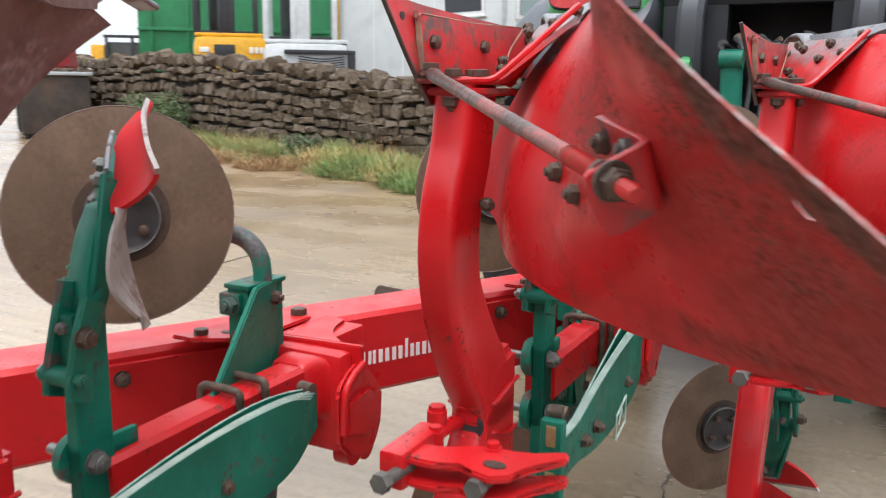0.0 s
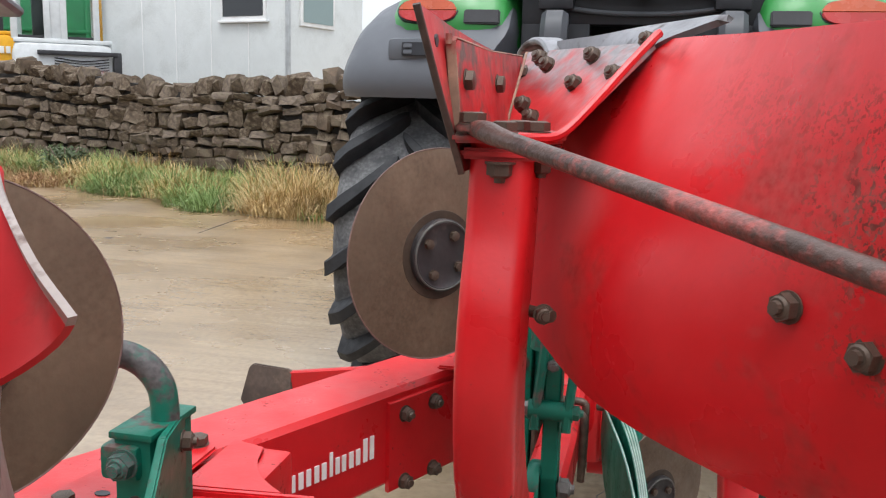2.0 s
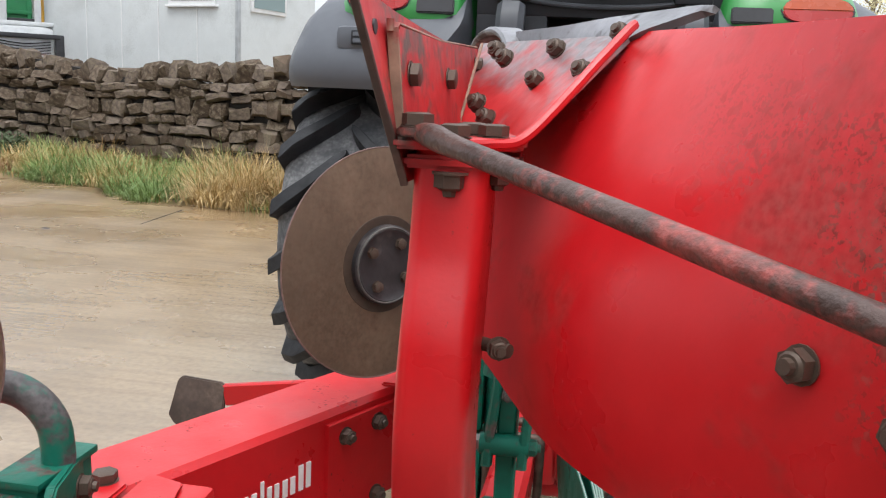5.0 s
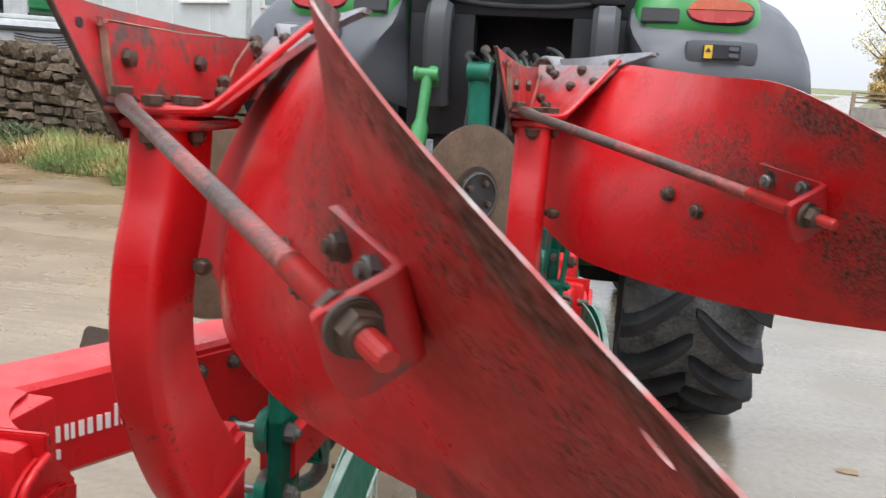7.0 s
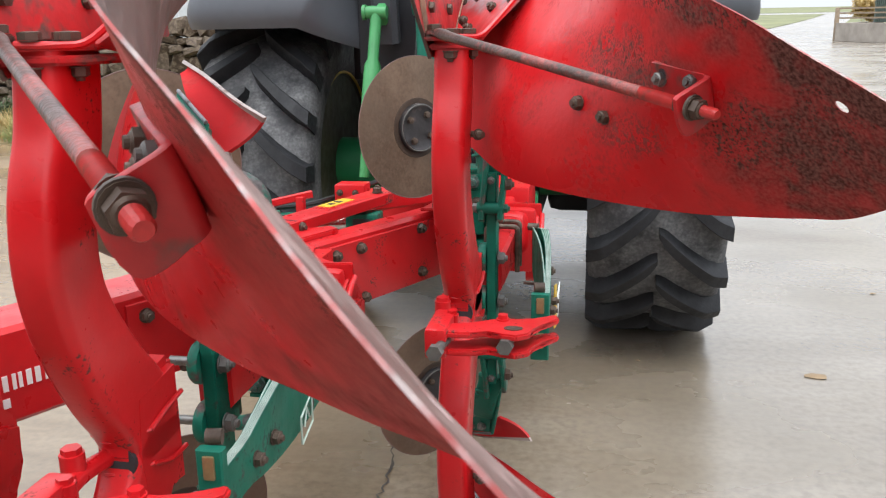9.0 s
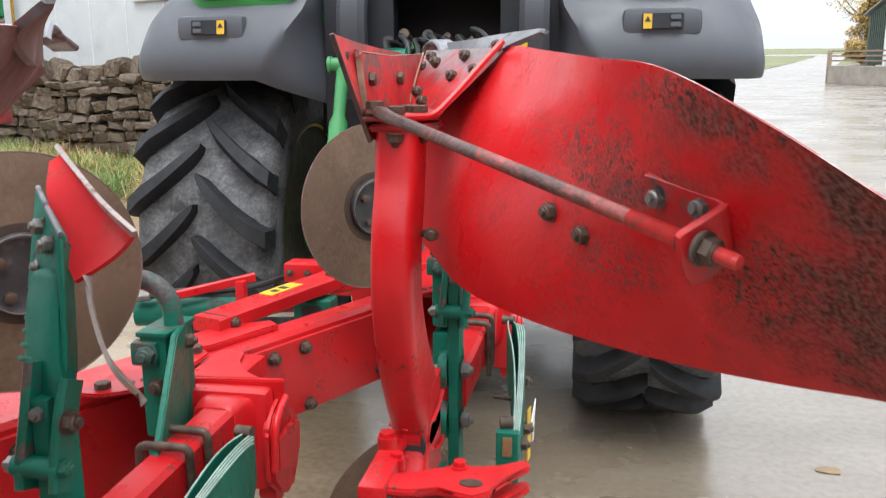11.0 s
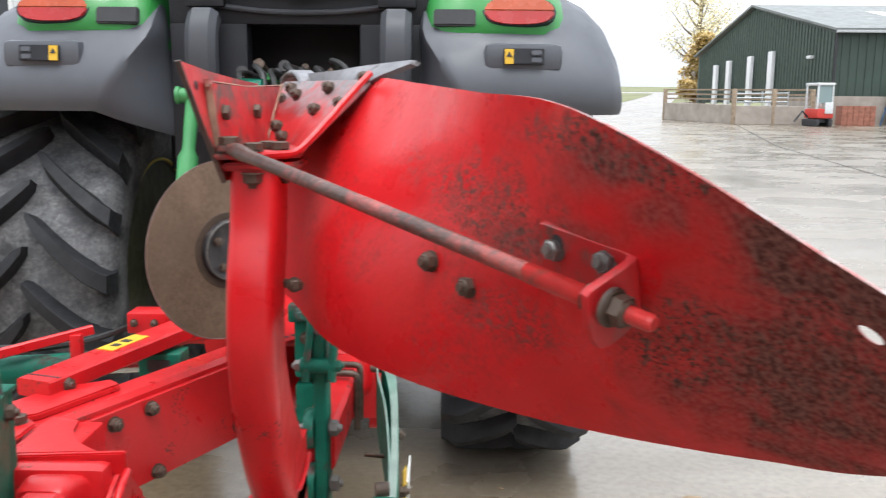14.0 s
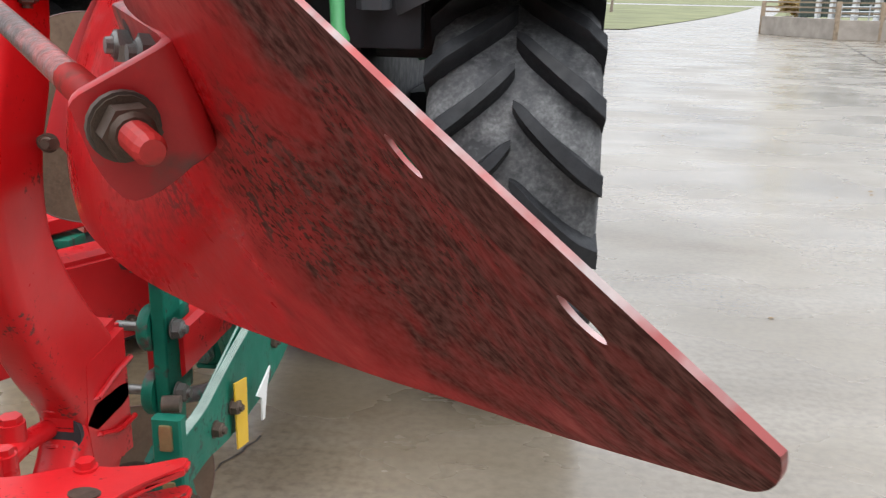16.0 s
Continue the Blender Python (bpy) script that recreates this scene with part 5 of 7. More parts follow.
def fender(s):
    """Grey fender with a rounded outer side, a green cap, oval lamp and switch panel; s is -1 or 1."""
    prof = [(4.335, 1.685), (4.31, 1.74), (4.32, 1.83), (4.375, 1.93), (4.475, 2.04), (4.62, 2.13), (4.84, 2.20), (5.1, 2.22), (5.4, 2.18)]
    line = [(p.y, p.z) for p in smooth_path([(0, y, z) for y, z in prof], 3)]
    bm = bmesh.new()
    grid = []

    def crease(z):   # the rear face folds inwards along a line that leans towards the cab
        return 0.764 - 0.18 * min(1.1, max(0.0, (z - 1.684) / 0.276))

    for u in (0.0, 0.12, 0.35, 0.6, 0.8, 0.92, 1.0):
        k = 1 - u
        bow = 0.03 * math.sin(math.pi * u)
        grid.append([Vector((FX + s * (crease(z) + (0.524 - crease(z)) * k), y + (0.21 + 0.62 * max(0.0, z - 1.7)) * k - bow, z - 0.11 * k * max(0.0, 1 - (z - 1.685) / 0.3))) for y, z in line])
    for u in (0.08, 0.25, 0.6):
        grid.append([Vector((FX + s * (crease(z) + (0.80 - crease(z)) * u), y, z)) for y, z in line])
    for x, drop in ((0.80, 0.0), (0.9, 0.0), (1.06, 0.008), (1.16, 0.03), (1.245, 0.075), (1.31, 0.145), (1.35, 0.24), (1.366, 0.35), (1.368, 0.46)):
        row = []
        for y, z in line:
            f = max(0.0, (z - 1.685) / 0.53)
            row.append(Vector((FX + s * x, y + drop * 0.55 * (1 - 0.4 * f), z - drop * f * 0.9)))
        grid.append(row)
    shell(bm, grid, 0.02 * s)
    fd = part("fender", bm, "fender_grey", tractor, "grey plastic rear fender", 50)
    bm = bmesh.new()   # inner cheek that drops behind the lift arms
    out = [(4.57, 1.58), (4.75, 1.575), (5.3, 1.68), (5.3, 2.15), (4.86, 2.17), (4.80, 2.0)]
    plate(bm, out, 0.024, plane_at((FX + s * 0.506, 0, 0), (0, 1, 0), (0, 0, 1)), 0.005)
    part("inner_cheek", bm, "post_grey", tractor)
    bm = bmesh.new()   # green cap
    capl = [(0.525, -0.05), (0.55, -0.035), (0.59, -0.014), (0.61, -0.002), (0.64, 0.006), (0.70, 0.012), (0.78, 0.018), (0.805, 0.034), (0.92, 0.032), (1.03, 0.015), (1.085, -0.03), (1.108, -0.06)]
    cp = [(4.45, 1.965), (4.44, 1.985), (4.455, 2.06), (4.50, 2.13), (4.575, 2.185), (4.72, 2.225), (5.2, 2.245)]
    grid = [[Vector((FX + s * x, y - d * 0.5 + 2.6 * max(0.0, 0.606 - x), z + d)) for y, z in cp] for x, d in capl]
    shell(bm, grid, 0.03 * s)
    cap = part("cap", bm, "tractor_green", tractor, "green fender cap", 50)
    # oval lamp
    lx = FX + s * 0.942
    o = Vector((lx, 4.432, 2.074))
    m = plane_at(o, (1, 0, 0), (0, 0.36, 0.93))
    for nm, mat, lo, hi, grow, d in (("lamp_rim", "cab_black", 0, 48, 1.06, 0.008), ("lamp_glass", "lamp_red", 24, 48, 1.0, 0.016), ("lamp_glass", "lamp_orange", 0, 24, 1.0, 0.016)):
        bm = bmesh.new()
        outl = [(0.14 * grow * math.copysign(abs(math.cos(2 * math.pi * k / 48)) ** 0.8, math.cos(2 * math.pi * k / 48)), 0.058 * grow * math.copysign(abs(math.sin(2 * math.pi * k / 48)) ** 0.8, math.sin(2 * math.pi * k / 48))) for k in range(lo, hi + (1 if hi - lo < 48 else 0))]
        plate(bm, outl, 0.03, m @ Matrix.Translation((0, 0, d + 0.004)), 0.004)
        part(nm, bm, mat, cap)
    bm = bmesh.new()   # dark inset in the cap
    plate(bm, [(-0.085, -0.034), (0.085, -0.034), (0.085, 0.034), (-0.085, 0.034)], 0.03, plane_at((FX + s * 0.682, 4.416, 2.056), (1, 0, 0), (0, 0.22, 0.97)), 0.006)
    part("inset", bm, "machine_dark", cap)
    # switch housing
    bm = bmesh.new()
    box(bm, (FX + s * 0.955 - 0.155, 4.303, 1.845), (FX + s * 0.955 + 0.155, 4.42, 1.952), 0.03)
    panel = part("switch_housing", bm, "fender_grey", tractor)
    bm = bmesh.new()
    plate(bm, [(-0.08, -0.031), (0.08, -0.031), (0.08, 0.031), (-0.08, 0.031)], 0.014, plane_at((FX + s * 0.955, 4.297, 1.90), (1, 0, 0), (0, 0.12, 0.99)), 0.003)
    part("switch_panel", bm, "cab_black", panel)
    bm = bmesh.new()
    plate(bm, [(-0.017, -0.029), (0.017, -0.029), (0.017, 0.029), (-0.017, 0.029)], 0.006, plane_at((FX + s * 0.897, 4.289, 1.90), (1, 0, 0), (0, 0.12, 0.99)))
    label = part("warning_label", bm, "label_yellow", panel)
    bm = bmesh.new()
    plate(bm, [(-0.012, -0.006), (0.012, -0.006), (0.0, 0.014)], 0.002, plane_at((FX + s * 0.897, 4.2852, 1.905), (1, 0, 0), (0, 0.12, 0.99)))
    part("warning_sign", bm, "machine_dark", panel)
    for dz in (-0.014, 0.014):
        bm = bmesh.new()
        plate(bm, [(-0.02, -0.01), (0.02, -0.01), (0.02, 0.01), (-0.02, 0.01)], 0.012, plane_at((FX + s * 1.005, 4.29, 1.90 + dz), (1, 0, 0), (0, 0.12, 0.99)), 0.003)
        part("switch", bm, "fender_grey", panel)


for sx in (-1, 1):
    fender(sx)

# cab rear: dark panel with its recess, posts, window
for lo, hi in (((-0.56, 4.52, 2.035), (0.56, 4.62, 2.20)), ((-0.56, 4.52, 1.45), (-0.235, 4.62, 2.04)), ((0.235, 4.52, 1.45), (0.56, 4.62, 2.04)), ((-0.7, 4.9, 1.4), (0.7, 5.0, 2.25))):
    bm = bmesh.new()
    box(bm, (CX + lo[0], lo[1], lo[2]), (CX + hi[0], hi[1], hi[2]), 0.012)
    part("rear_panel", bm, "cab_black", tractor, "black rear cab panel")
for sx in (-1, 1):
    bm = bmesh.new()
    bar(bm, smooth_path([(CX + sx * 0.394, 4.44, 1.60), (CX + sx * 0.394, 4.40, 1.85), (CX + sx * 0.394, 4.41, 1.99), (CX + sx * 0.394, 4.46, 2.06)], 5), (1, 0, 0), 0.125, 0.1, 0.025)
    part("rear_post", bm, "post_grey", tractor)
    bm = bmesh.new()
    box(bm, (CX + sx * 0.394 - 0.08, 4.46, 2.10), (CX + sx * 0.394 + 0.08, 4.53, 2.17), 0.01)
    part("post_cap", bm, "cab_black", tractor)
bm = bmesh.new()
box(bm, (-0.25, 4.338, 1.7855), (-0.205, 4.348, 1.8255))
part("warning_label", bm, "label_yellow", tractor)
bm = bmesh.new()   # moulded seam under the window
tube(bm, smooth_path([(CX - 0.46, 4.505, 2.125), (CX - 0.2, 4.50, 2.09), (CX, 4.50, 2.082), (CX + 0.2, 4.50, 2.09), (CX + 0.46, 4.505, 2.125)], 5), 0.012, 8)
part("panel_seam", bm, "post_grey", tractor)
bm = bmesh.new()   # bowed window sill
tube(bm, smooth_path([(CX - 0.74, 4.52, 2.25), (CX - 0.35, 4.47, 2.19), (CX, 4.45, 2.165), (CX + 0.35, 4.47, 2.19), (CX + 0.56, 4.52, 2.25)], 6), 0.022, 10)
part("window_seal", bm, "cab_black", tractor)
bm = bmesh.new()
box(bm, (CX - 0.66, 4.50, 2.18), (CX + 0.66, 4.515, 3.0))
part("rear_window", bm, "window_pale", tractor, "curved rear window, pale with the sky's light put into its colour")
bm = bmesh.new()
box(bm, (CX - 0.045, 4.47, 2.18), (CX + 0.045, 4.52, 2.9), 0.01)
part("wiper_column", bm, "cab_black", tractor)
bm = bmesh.new()
box(bm, (TX - 0.75, 4.6, 2.2), (TX + 0.75, 6.4, 3.05), 0.1)
part("cab", bm, "cab_black", tractor)
# unseen box added to block the bright gap between the wheels
bm = bmesh.new()
box(bm, (TX + 0.38, 5.75, 0.5), (TX + 0.8, 6.9, 1.2), 0.08)
part("fuel_tank", bm, "cab_black", tractor)
bm = bmesh.new()
box(bm, (TX - 0.38, 4.62, 0.55), (TX + 0.38, 7.4, 1.5), 0.05)
part("transmission", bm, "cab_black", tractor)
bm = bmesh.new()
cyl(bm, (TX - 1.0, AXLE, 0.9), (TX + 1.0, AXLE, 0.9), 0.16, 20)
part("axle", bm, "trailer_green", tractor)
bm = bmesh.new()
box(bm, (TX - 0.45, 6.2, 1.3), (TX + 0.45, 9.0, 1.95), 0.12)
part("bonnet", bm, "tractor_green", tractor)
for sx in (-1, 1):
    bm = bmesh.new()
    rows = []
    for r, x in ((0.3, -0.24), (0.62, -0.25), (0.68, -0.2), (0.69, 0.2), (0.62, 0.25), (0.3, 0.24)):
        rows.append([bm.verts.new((TX + sx * 0.9 + x, 7.85 + r * math.cos(a), 0.69 + r * math.sin(a))) for a in (2 * math.pi * k / 40 for k in range(40))])
    skin(bm, rows)
    part("front_tyre", bm, "rubber", tractor)
bm = bmesh.new()
cyl(bm, (TX - 0.75, 7.85, 0.69), (TX + 0.75, 7.85, 0.69), 0.09, 16)
part("front_axle", bm, "cab_black", tractor)
# valve couplers and hoses under the recess
rng = random.Random(11)
for i in range(16):
    x, z = CX - 0.22 + 0.028 * i + rng.uniform(-0.01, 0.01), 1.80 + rng.uniform(-0.03, 0.05)
    r, y = rng.uniform(0.011, 0.021), rng.uniform(4.33, 4.42)
    tip = Vector((x + rng.uniform(-0.03, 0.03), y, z + rng.uniform(0, 0.025)))
    bm = bmesh.new()
    tube(bm, [(x, 4.62, z), tip, tip + Vector((0, -0.004, 0)), tip + Vector((0, -0.03, 0.006))], [r, r, r * 1.3, r * 1.25], 10)
    part("coupler", bm, ("hub_black", "machine_dark", "bolt_steel", "hub_black", "link_green", "machine_dark")[i % 6], tractor)
for i in range(7):
    x, q = CX - 0.19 + 0.06 * i, rng.uniform(-0.03, 0.03)
    bm = bmesh.new()
    tube(bm, smooth_path([(x, 4.36, 1.825), (x - 0.02, 4.27, 1.85 + q), (x + 0.03 + q, 4.17, 1.79 + q), (x + 0.02, 4.1, 1.6), (x, 4.0, 1.3), (x - 0.05, 3.85, 1.05)], 5), 0.012, 8)
    part("hose", bm, "hose_black", tractor)
# lift rods and lower links
for sx, dx in ((-1, 0.0), (1, 0.0)):
    bm = bmesh.new()
    top, low = Vector((TX + sx * 0.345, 4.31, 1.74)), Vector((TX + sx * 0.40, 4.18, 0.98))
    tube(bm, [top, top.lerp(low, 0.28), top.lerp(low, 0.32), top.lerp(low, 0.62), top.lerp(low, 0.64), low], [0.028, 0.026, 0.04, 0.04, 0.024, 0.024], 14)
    part("lift_rod", bm, "link_green", tractor, "green lift rod with forked end")
    bm = bmesh.new()
    cyl(bm, top + Vector((-0.05, 0, 0)), top + Vector((0.05, 0, 0)), 0.03, 14)
    cyl(bm, top + Vector((-0.065, 0, 0)), top + Vector((-0.05, 0, 0)), 0.036, 14)
    part("lift_pin", bm, "link_green", tractor)
    bm = bmesh.new()
    bar(bm, smooth_path([(TX + sx * 0.33, 4.34, 1.72), (TX + sx * 0.33, 4.5, 1.78), (TX + sx * 0.30, 4.75, 1.62)], 4), (1, 0, 0), 0.05, 0.09, 0.01)
    part("lift_arm", bm, "link_green", tractor)
    bm = bmesh.new()
    bar(bm, [(TX + sx * 0.36, 4.9, 0.75), (TX + sx * 0.42, 3.95, 0.9)], (1, 0, 0), 0.045, 0.1, 0.01)
    part("lower_link", bm, "trailer_green", tractor)

# ---- headstock, in front of the foremost body ----
WAY = Vector((0.308, 0.951, 0))
OUT = Vector((0.951, -0.308, 0))
bm = bmesh.new()
bar(bm, [(-0.922, 2.758, 1.056), (-0.728, 3.325, 1.056)], OUT, 0.095, 0.042, 0.005)
strut = part("link_bar", bm, "red_frame", beam, "flat red link bar with yellow label")
bm = bmesh.new()
bar(bm, [(-0.852, 3.0, 1.0778), (-0.806, 3.14, 1.0778)], OUT, 0.05, 0.003)
part("label", bm, "label_yellow", strut)
bm = bmesh.new()
bar(bm, [(-0.841, 3.03, 1.0798), (-0.835, 3.05, 1.0798)], OUT, 0.022, 0.002)
bar(bm, [(-0.829, 3.07, 1.0798), (-0.823, 3.09, 1.0798)], OUT, 0.026, 0.002)
part("label_sign", bm, "machine_dark", strut)
# slit laid on as a near-black bar, coloured like the shade within
bm = bmesh.new()
bar(bm, [Vector((-0.912, 2.788, 1.0772)) - 0.046 * OUT, Vector((-0.912, 2.788, 1.0772)) + 0.046 * OUT], WAY, 0.005, 0.002)
part("slit", bm, "machine_dark", strut)
bolt(beam, (-0.868, 2.80, 1.053), OUT, 0.0175)
bolt(beam, (-0.735, 3.27, 1.079), (0, 0, 1), 0.018)
bm = bmesh.new()
plate(bm, [(-0.97, 2.66), (-0.90, 2.60), (-0.852, 2.63), (-0.75, 2.835), (-0.785, 2.868), (-0.90, 2.80)], 0.018, plane_at((0, 0, 1.035), (1, 0, 0), (0, 1, 0)), 0.004)
part("gusset", bm, "red_frame", beam)
bm = bmesh.new()
box(bm, (-0.62, 3.55, 0.72), (-0.20, 3.85, 1.06), 0.02)
part("swivel_block", bm, "red_frame", beam)
bm = bmesh.new()
box(bm, (-0.912, 3.31, 1.035), (-0.795, 3.40, 1.098), 0.007)
part("stop_block", bm, "red_frame", beam)
for x in (-0.89, -0.83):
    bolt(beam, (x, 3.311, 1.068), (0, -1, 0), 0.011)
bm = bmesh.new()
bar(bm, [(-0.80, 3.36, 1.03), (-0.55, 3.62, 1.03)], (0, 0, 1), 0.07, 0.12, 0.01)
part("cross_tie", bm, "red_frame", beam)
bm = bmesh.new()
cyl(bm, (TX, 3.6, 0.93), (TX, 4.1, 0.93), 0.13, 24)
part("pivot_tube", bm, "red_frame", beam)
bm = bmesh.new()
for sx in (-1, 1):
    bar(bm, [(TX + sx * 0.13, 4.05, 0.75), (TX + sx * 0.10, 4.02, 1.35)], (1, 0, 0), 0.03, 0.16, 0.006)
bar(bm, [(TX - 0.42, 4.0, 0.88), (TX + 0.42, 4.0, 0.88)], (0, 1, 0), 0.12, 0.12, 0.01)
part("headstock", bm, "red_frame", beam)
bm = bmesh.new()   # turnover cylinder
tube(bm, [(-0.70, 4.07, 1.80), (-0.70, 4.07, 1.70), (-0.67, 4.0, 1.25)], 0.048, 18)
ram = part("turnover_ram", bm, "green_frame", beam, "teal hydraulic turnover cylinder")
bm = bmesh.new()
cyl(bm, (-0.67, 4.0, 1.25), (-0.65, 3.95, 1.02), 0.025, 14)
part("ram_rod", bm, "chrome", ram)
bm = bmesh.new()
cyl(bm, (-0.75, 4.04, 1.755), (-0.65, 4.04, 1.755), 0.04, 16)
part("ram_eye", bm, "green_frame", ram)
# lateral ram and rail on the far side of the beam
bm = bmesh.new()
cyl(bm, (-1.306, 3.08, 0.98), (-0.96, 3.148, 0.985), 0.042, 18)
ram = part("shift_ram", bm, "green_frame", beam, "teal hydraulic cylinder with chrome rod")
bm = bmesh.new()
cyl(bm, (-0.96, 3.148, 0.985), (-0.80, 3.185, 0.985), 0.024, 14)
part("shift_rod", bm, "chrome", ram)
bm = bmesh.new()
box(bm, (-0.825, 3.15, 0.955), (-0.705, 3.235, 1.022), 0.008)
part("rod_end", bm, "green_frame", ram)
# raised dark box; the slot's shade lies in its colour
bm = bmesh.new()
box(bm, (-0.797, 3.147, 0.972), (-0.735, 3.151, 1.005))
part("rod_slot", bm, "machine_dark", ram)
bm = bmesh.new()
bar(bm, [(-1.14, 2.995, 1.062), (-0.94, 3.14, 1.094)], (0.3, -0.95, 0), 0.02, 0.026, 0.003)
part("rail", bm, "red_frame", beam)
bm = bmesh.new()
box(bm, (-0.985, 3.09, 1.0), (-0.955, 3.115, 1.09), 0.004)
part("rail_post", bm, "red_frame", beam)
for i in range(2):
    bm = bmesh.new()
    tube(bm, smooth_path([(-1.26, 3.06 - 0.025 * i, 1.045), (-1.16, 3.08 - 0.03 * i, 1.055), (-1.05, 3.14, 1.045), (-0.95, 3.3, 1.04), (-0.8, 3.75, 1.06)], 5), 0.01, 8)
    part("hose", bm, "hose_black", beam)
    bm = bmesh.new()
    cyl(bm, (-1.29, 3.055 - 0.025 * i, 1.04), (-1.235, 3.065 - 0.025 * i, 1.048), 0.014, 10)
    part("hose_end", bm, "bolt_bright", beam)
# marker board on its arm
bm = bmesh.new()
bar(bm, [(-1.02, 2.47, 0.985), (-1.20, 2.455, 0.945), (-1.45, 2.475, 0.90)], (0, 0, 1), 0.055, 0.02, 0.004)
marker = part("marker_arm", bm, "red_frame", beam)
bm = bmesh.new()
plate(bm, [(-0.088, -0.04), (-0.07, -0.062), (0.055, -0.072), (0.074, -0.03), (0.078, 0.058), (0.066, 0.068), (-0.05, 0.068), (-0.064, 0.055)], 0.012, plane_at((-1.525, 2.478, 0.865), (0.985, -0.17, 0), (0, 0.1, 1)), 0.003)
part("marker_plate", bm, "grease", marker, "muddy dark marker plate")
# maker's name on the beam, as plain bars, with a small mark under it
WIDTHS = ((0.026, 1.35), (0.02, 0.95), (0.026, 0.95), (0.018, 0.95), (0.026, 0.95), (0.026, 0.95), (0.006, 1.4), (0.024, 0.95), (0.026, 0.95), (0.026, 1.4))
xs = -0.008 - sum(w * 1.3 + 0.0085 for w, hi in WIDTHS)
for w, hi in WIDTHS:
    for dx in (0.0, w * 0.78)[:1 if w < 0.01 else 2]:
        bm = bmesh.new()
        bar(bm, [on_beam(xs + dx, 0.886 + 0.019 * hi, 0.0012), on_beam(xs + dx + max(0.008, w * 0.46), 0.886 + 0.019 * hi, 0.0012)], RIGHT, 0.0028, 0.038 * hi)
        part("name_bar", bm, "paint_white", beam)
    xs += w * 1.3 + 0.0085
bm = bmesh.new()
bar(bm, [on_beam(-0.292, 0.858, 0.0012), on_beam(-0.276, 0.858, 0.0012)], RIGHT, 0.0028, 0.022)
part("name_bar", bm, "paint_white", beam)

# ---- ground ----
def lie(x, y):
    """The ground's height: a level yard that rises gently to the north."""
    d = max(0.0, y - 8)
    return 0.015 * d + (0.00004 * max(0, y - 60) ** 2 if y < 220 else 1.024 + 0.0128 * (y - 220))


bm = bmesh.new()
xs_ = [-400, -200, -100] + list(range(-60, 80, 4)) + [100, 160, 260, 400]
ys_ = [-80, -40, -20] + list(range(-10, 100, 4)) + [110, 130, 160, 200, 260, 340, 450, 600]
gv = [[bm.verts.new((x, y, lie(x, y))) for x in xs_] for y in ys_]
for a, b in zip(gv[:-1], gv[1:]):
    for i in range(len(xs_) - 1):
        bm.faces.new((a[i], a[i + 1], b[i + 1], b[i]))
whole("ground", bm, "wet_concrete", "wet brown-grey concrete farmyard with puddles", "ground", kind="structure")


def sheet(name, outline, mat, label, lift=0.02, n=8):
    bm = bmesh.new()
    a, b, c, d = (Vector((*p, 0)) for p in outline)
    g = []
    for i in range(n + 1):
        row = []
        for j in range(n + 1):
            q = a.lerp(b, i / n).lerp(d.lerp(c, i / n), j / n)
            row.append(bm.verts.new((q.x, q.y, lie(q.x, q.y) + lift)))
        g.append(row)
    for i in range(n):
        for j in range(n):
            bm.faces.new((g[i][j], g[i + 1][j], g[i + 1][j + 1], g[i][j + 1]))
    return whole(name, bm, mat, label, "grass", kind="structure")


sheet("field", [(-300, 62), (6.5, 62), (62, 262), (-300, 300)], "field", "green grass field beside the lane", 0.05, 12)
sheet("field", [(-390, 300), (390, 300), (390, 590), (-390, 590)], "field", "green grass field on the rise", 0.05, 12)
sheet("field", [(27, 108), (300, 108), (390, 300), (70, 262)], "field", "green grass field behind the shed", 0.05, 12)

# slab joints
for i, (a, b) in enumerate((((-5.36, 4.5), (-5.6, 10.6)), ((9.0, 15), (11.6, 31)), ((11.6, 31), (24.0, 78)))):
    bm = bmesh.new()
    A, B = Vector((*a, 0)), Vector((*b, 0))
    n = 24
    side = (B - A).normalized().cross(Vector((0, 0, 1)))
    g = [[bm.verts.new((q.x, q.y, lie(q.x, q.y) + 0.004)) for q in (A.lerp(B, k / n) + side * w * (1 + 0.3 * math.sin(k * 2.1)) for w in ((-0.012, 0.012) if B.y < 12 else (-0.035, 0.035)))] for k in range(n + 1)]
    for k in range(n):
        bm.faces.new((g[k][0], g[k][1], g[k + 1][1], g[k + 1][0]))
    whole("slab_joint", bm, "joint", "dark joint between concrete slabs", "joint", kind="structure")

# crack across the slab under the plough
bm = bmesh.new()
rng = random.Random(21)
line = smooth_path([(-0.55, 4.1, 0), (-0.66, 3.75, 0), (-0.73, 3.42, 0), (-0.70, 3.15, 0), (-0.69, 2.95, 0), (-0.6, 2.6, 0), (-0.62, 2.2, 0)], 8)
g = []
for p in line:
    p = p + Vector((rng.uniform(-0.012, 0.012), 0, 0.003))
    w = rng.uniform(0.002, 0.007)
    g.append((bm.verts.new(p + Vector((-w, 0, 0))), bm.verts.new(p + Vector((w, 0, 0)))))
for a, b in zip(g[:-1], g[1:]):
    bm.faces.new((a[0], a[1], b[1], b[0]))
whole("crack", bm, "joint", "thin dark crack in the concrete slab", "crack", kind="structure")

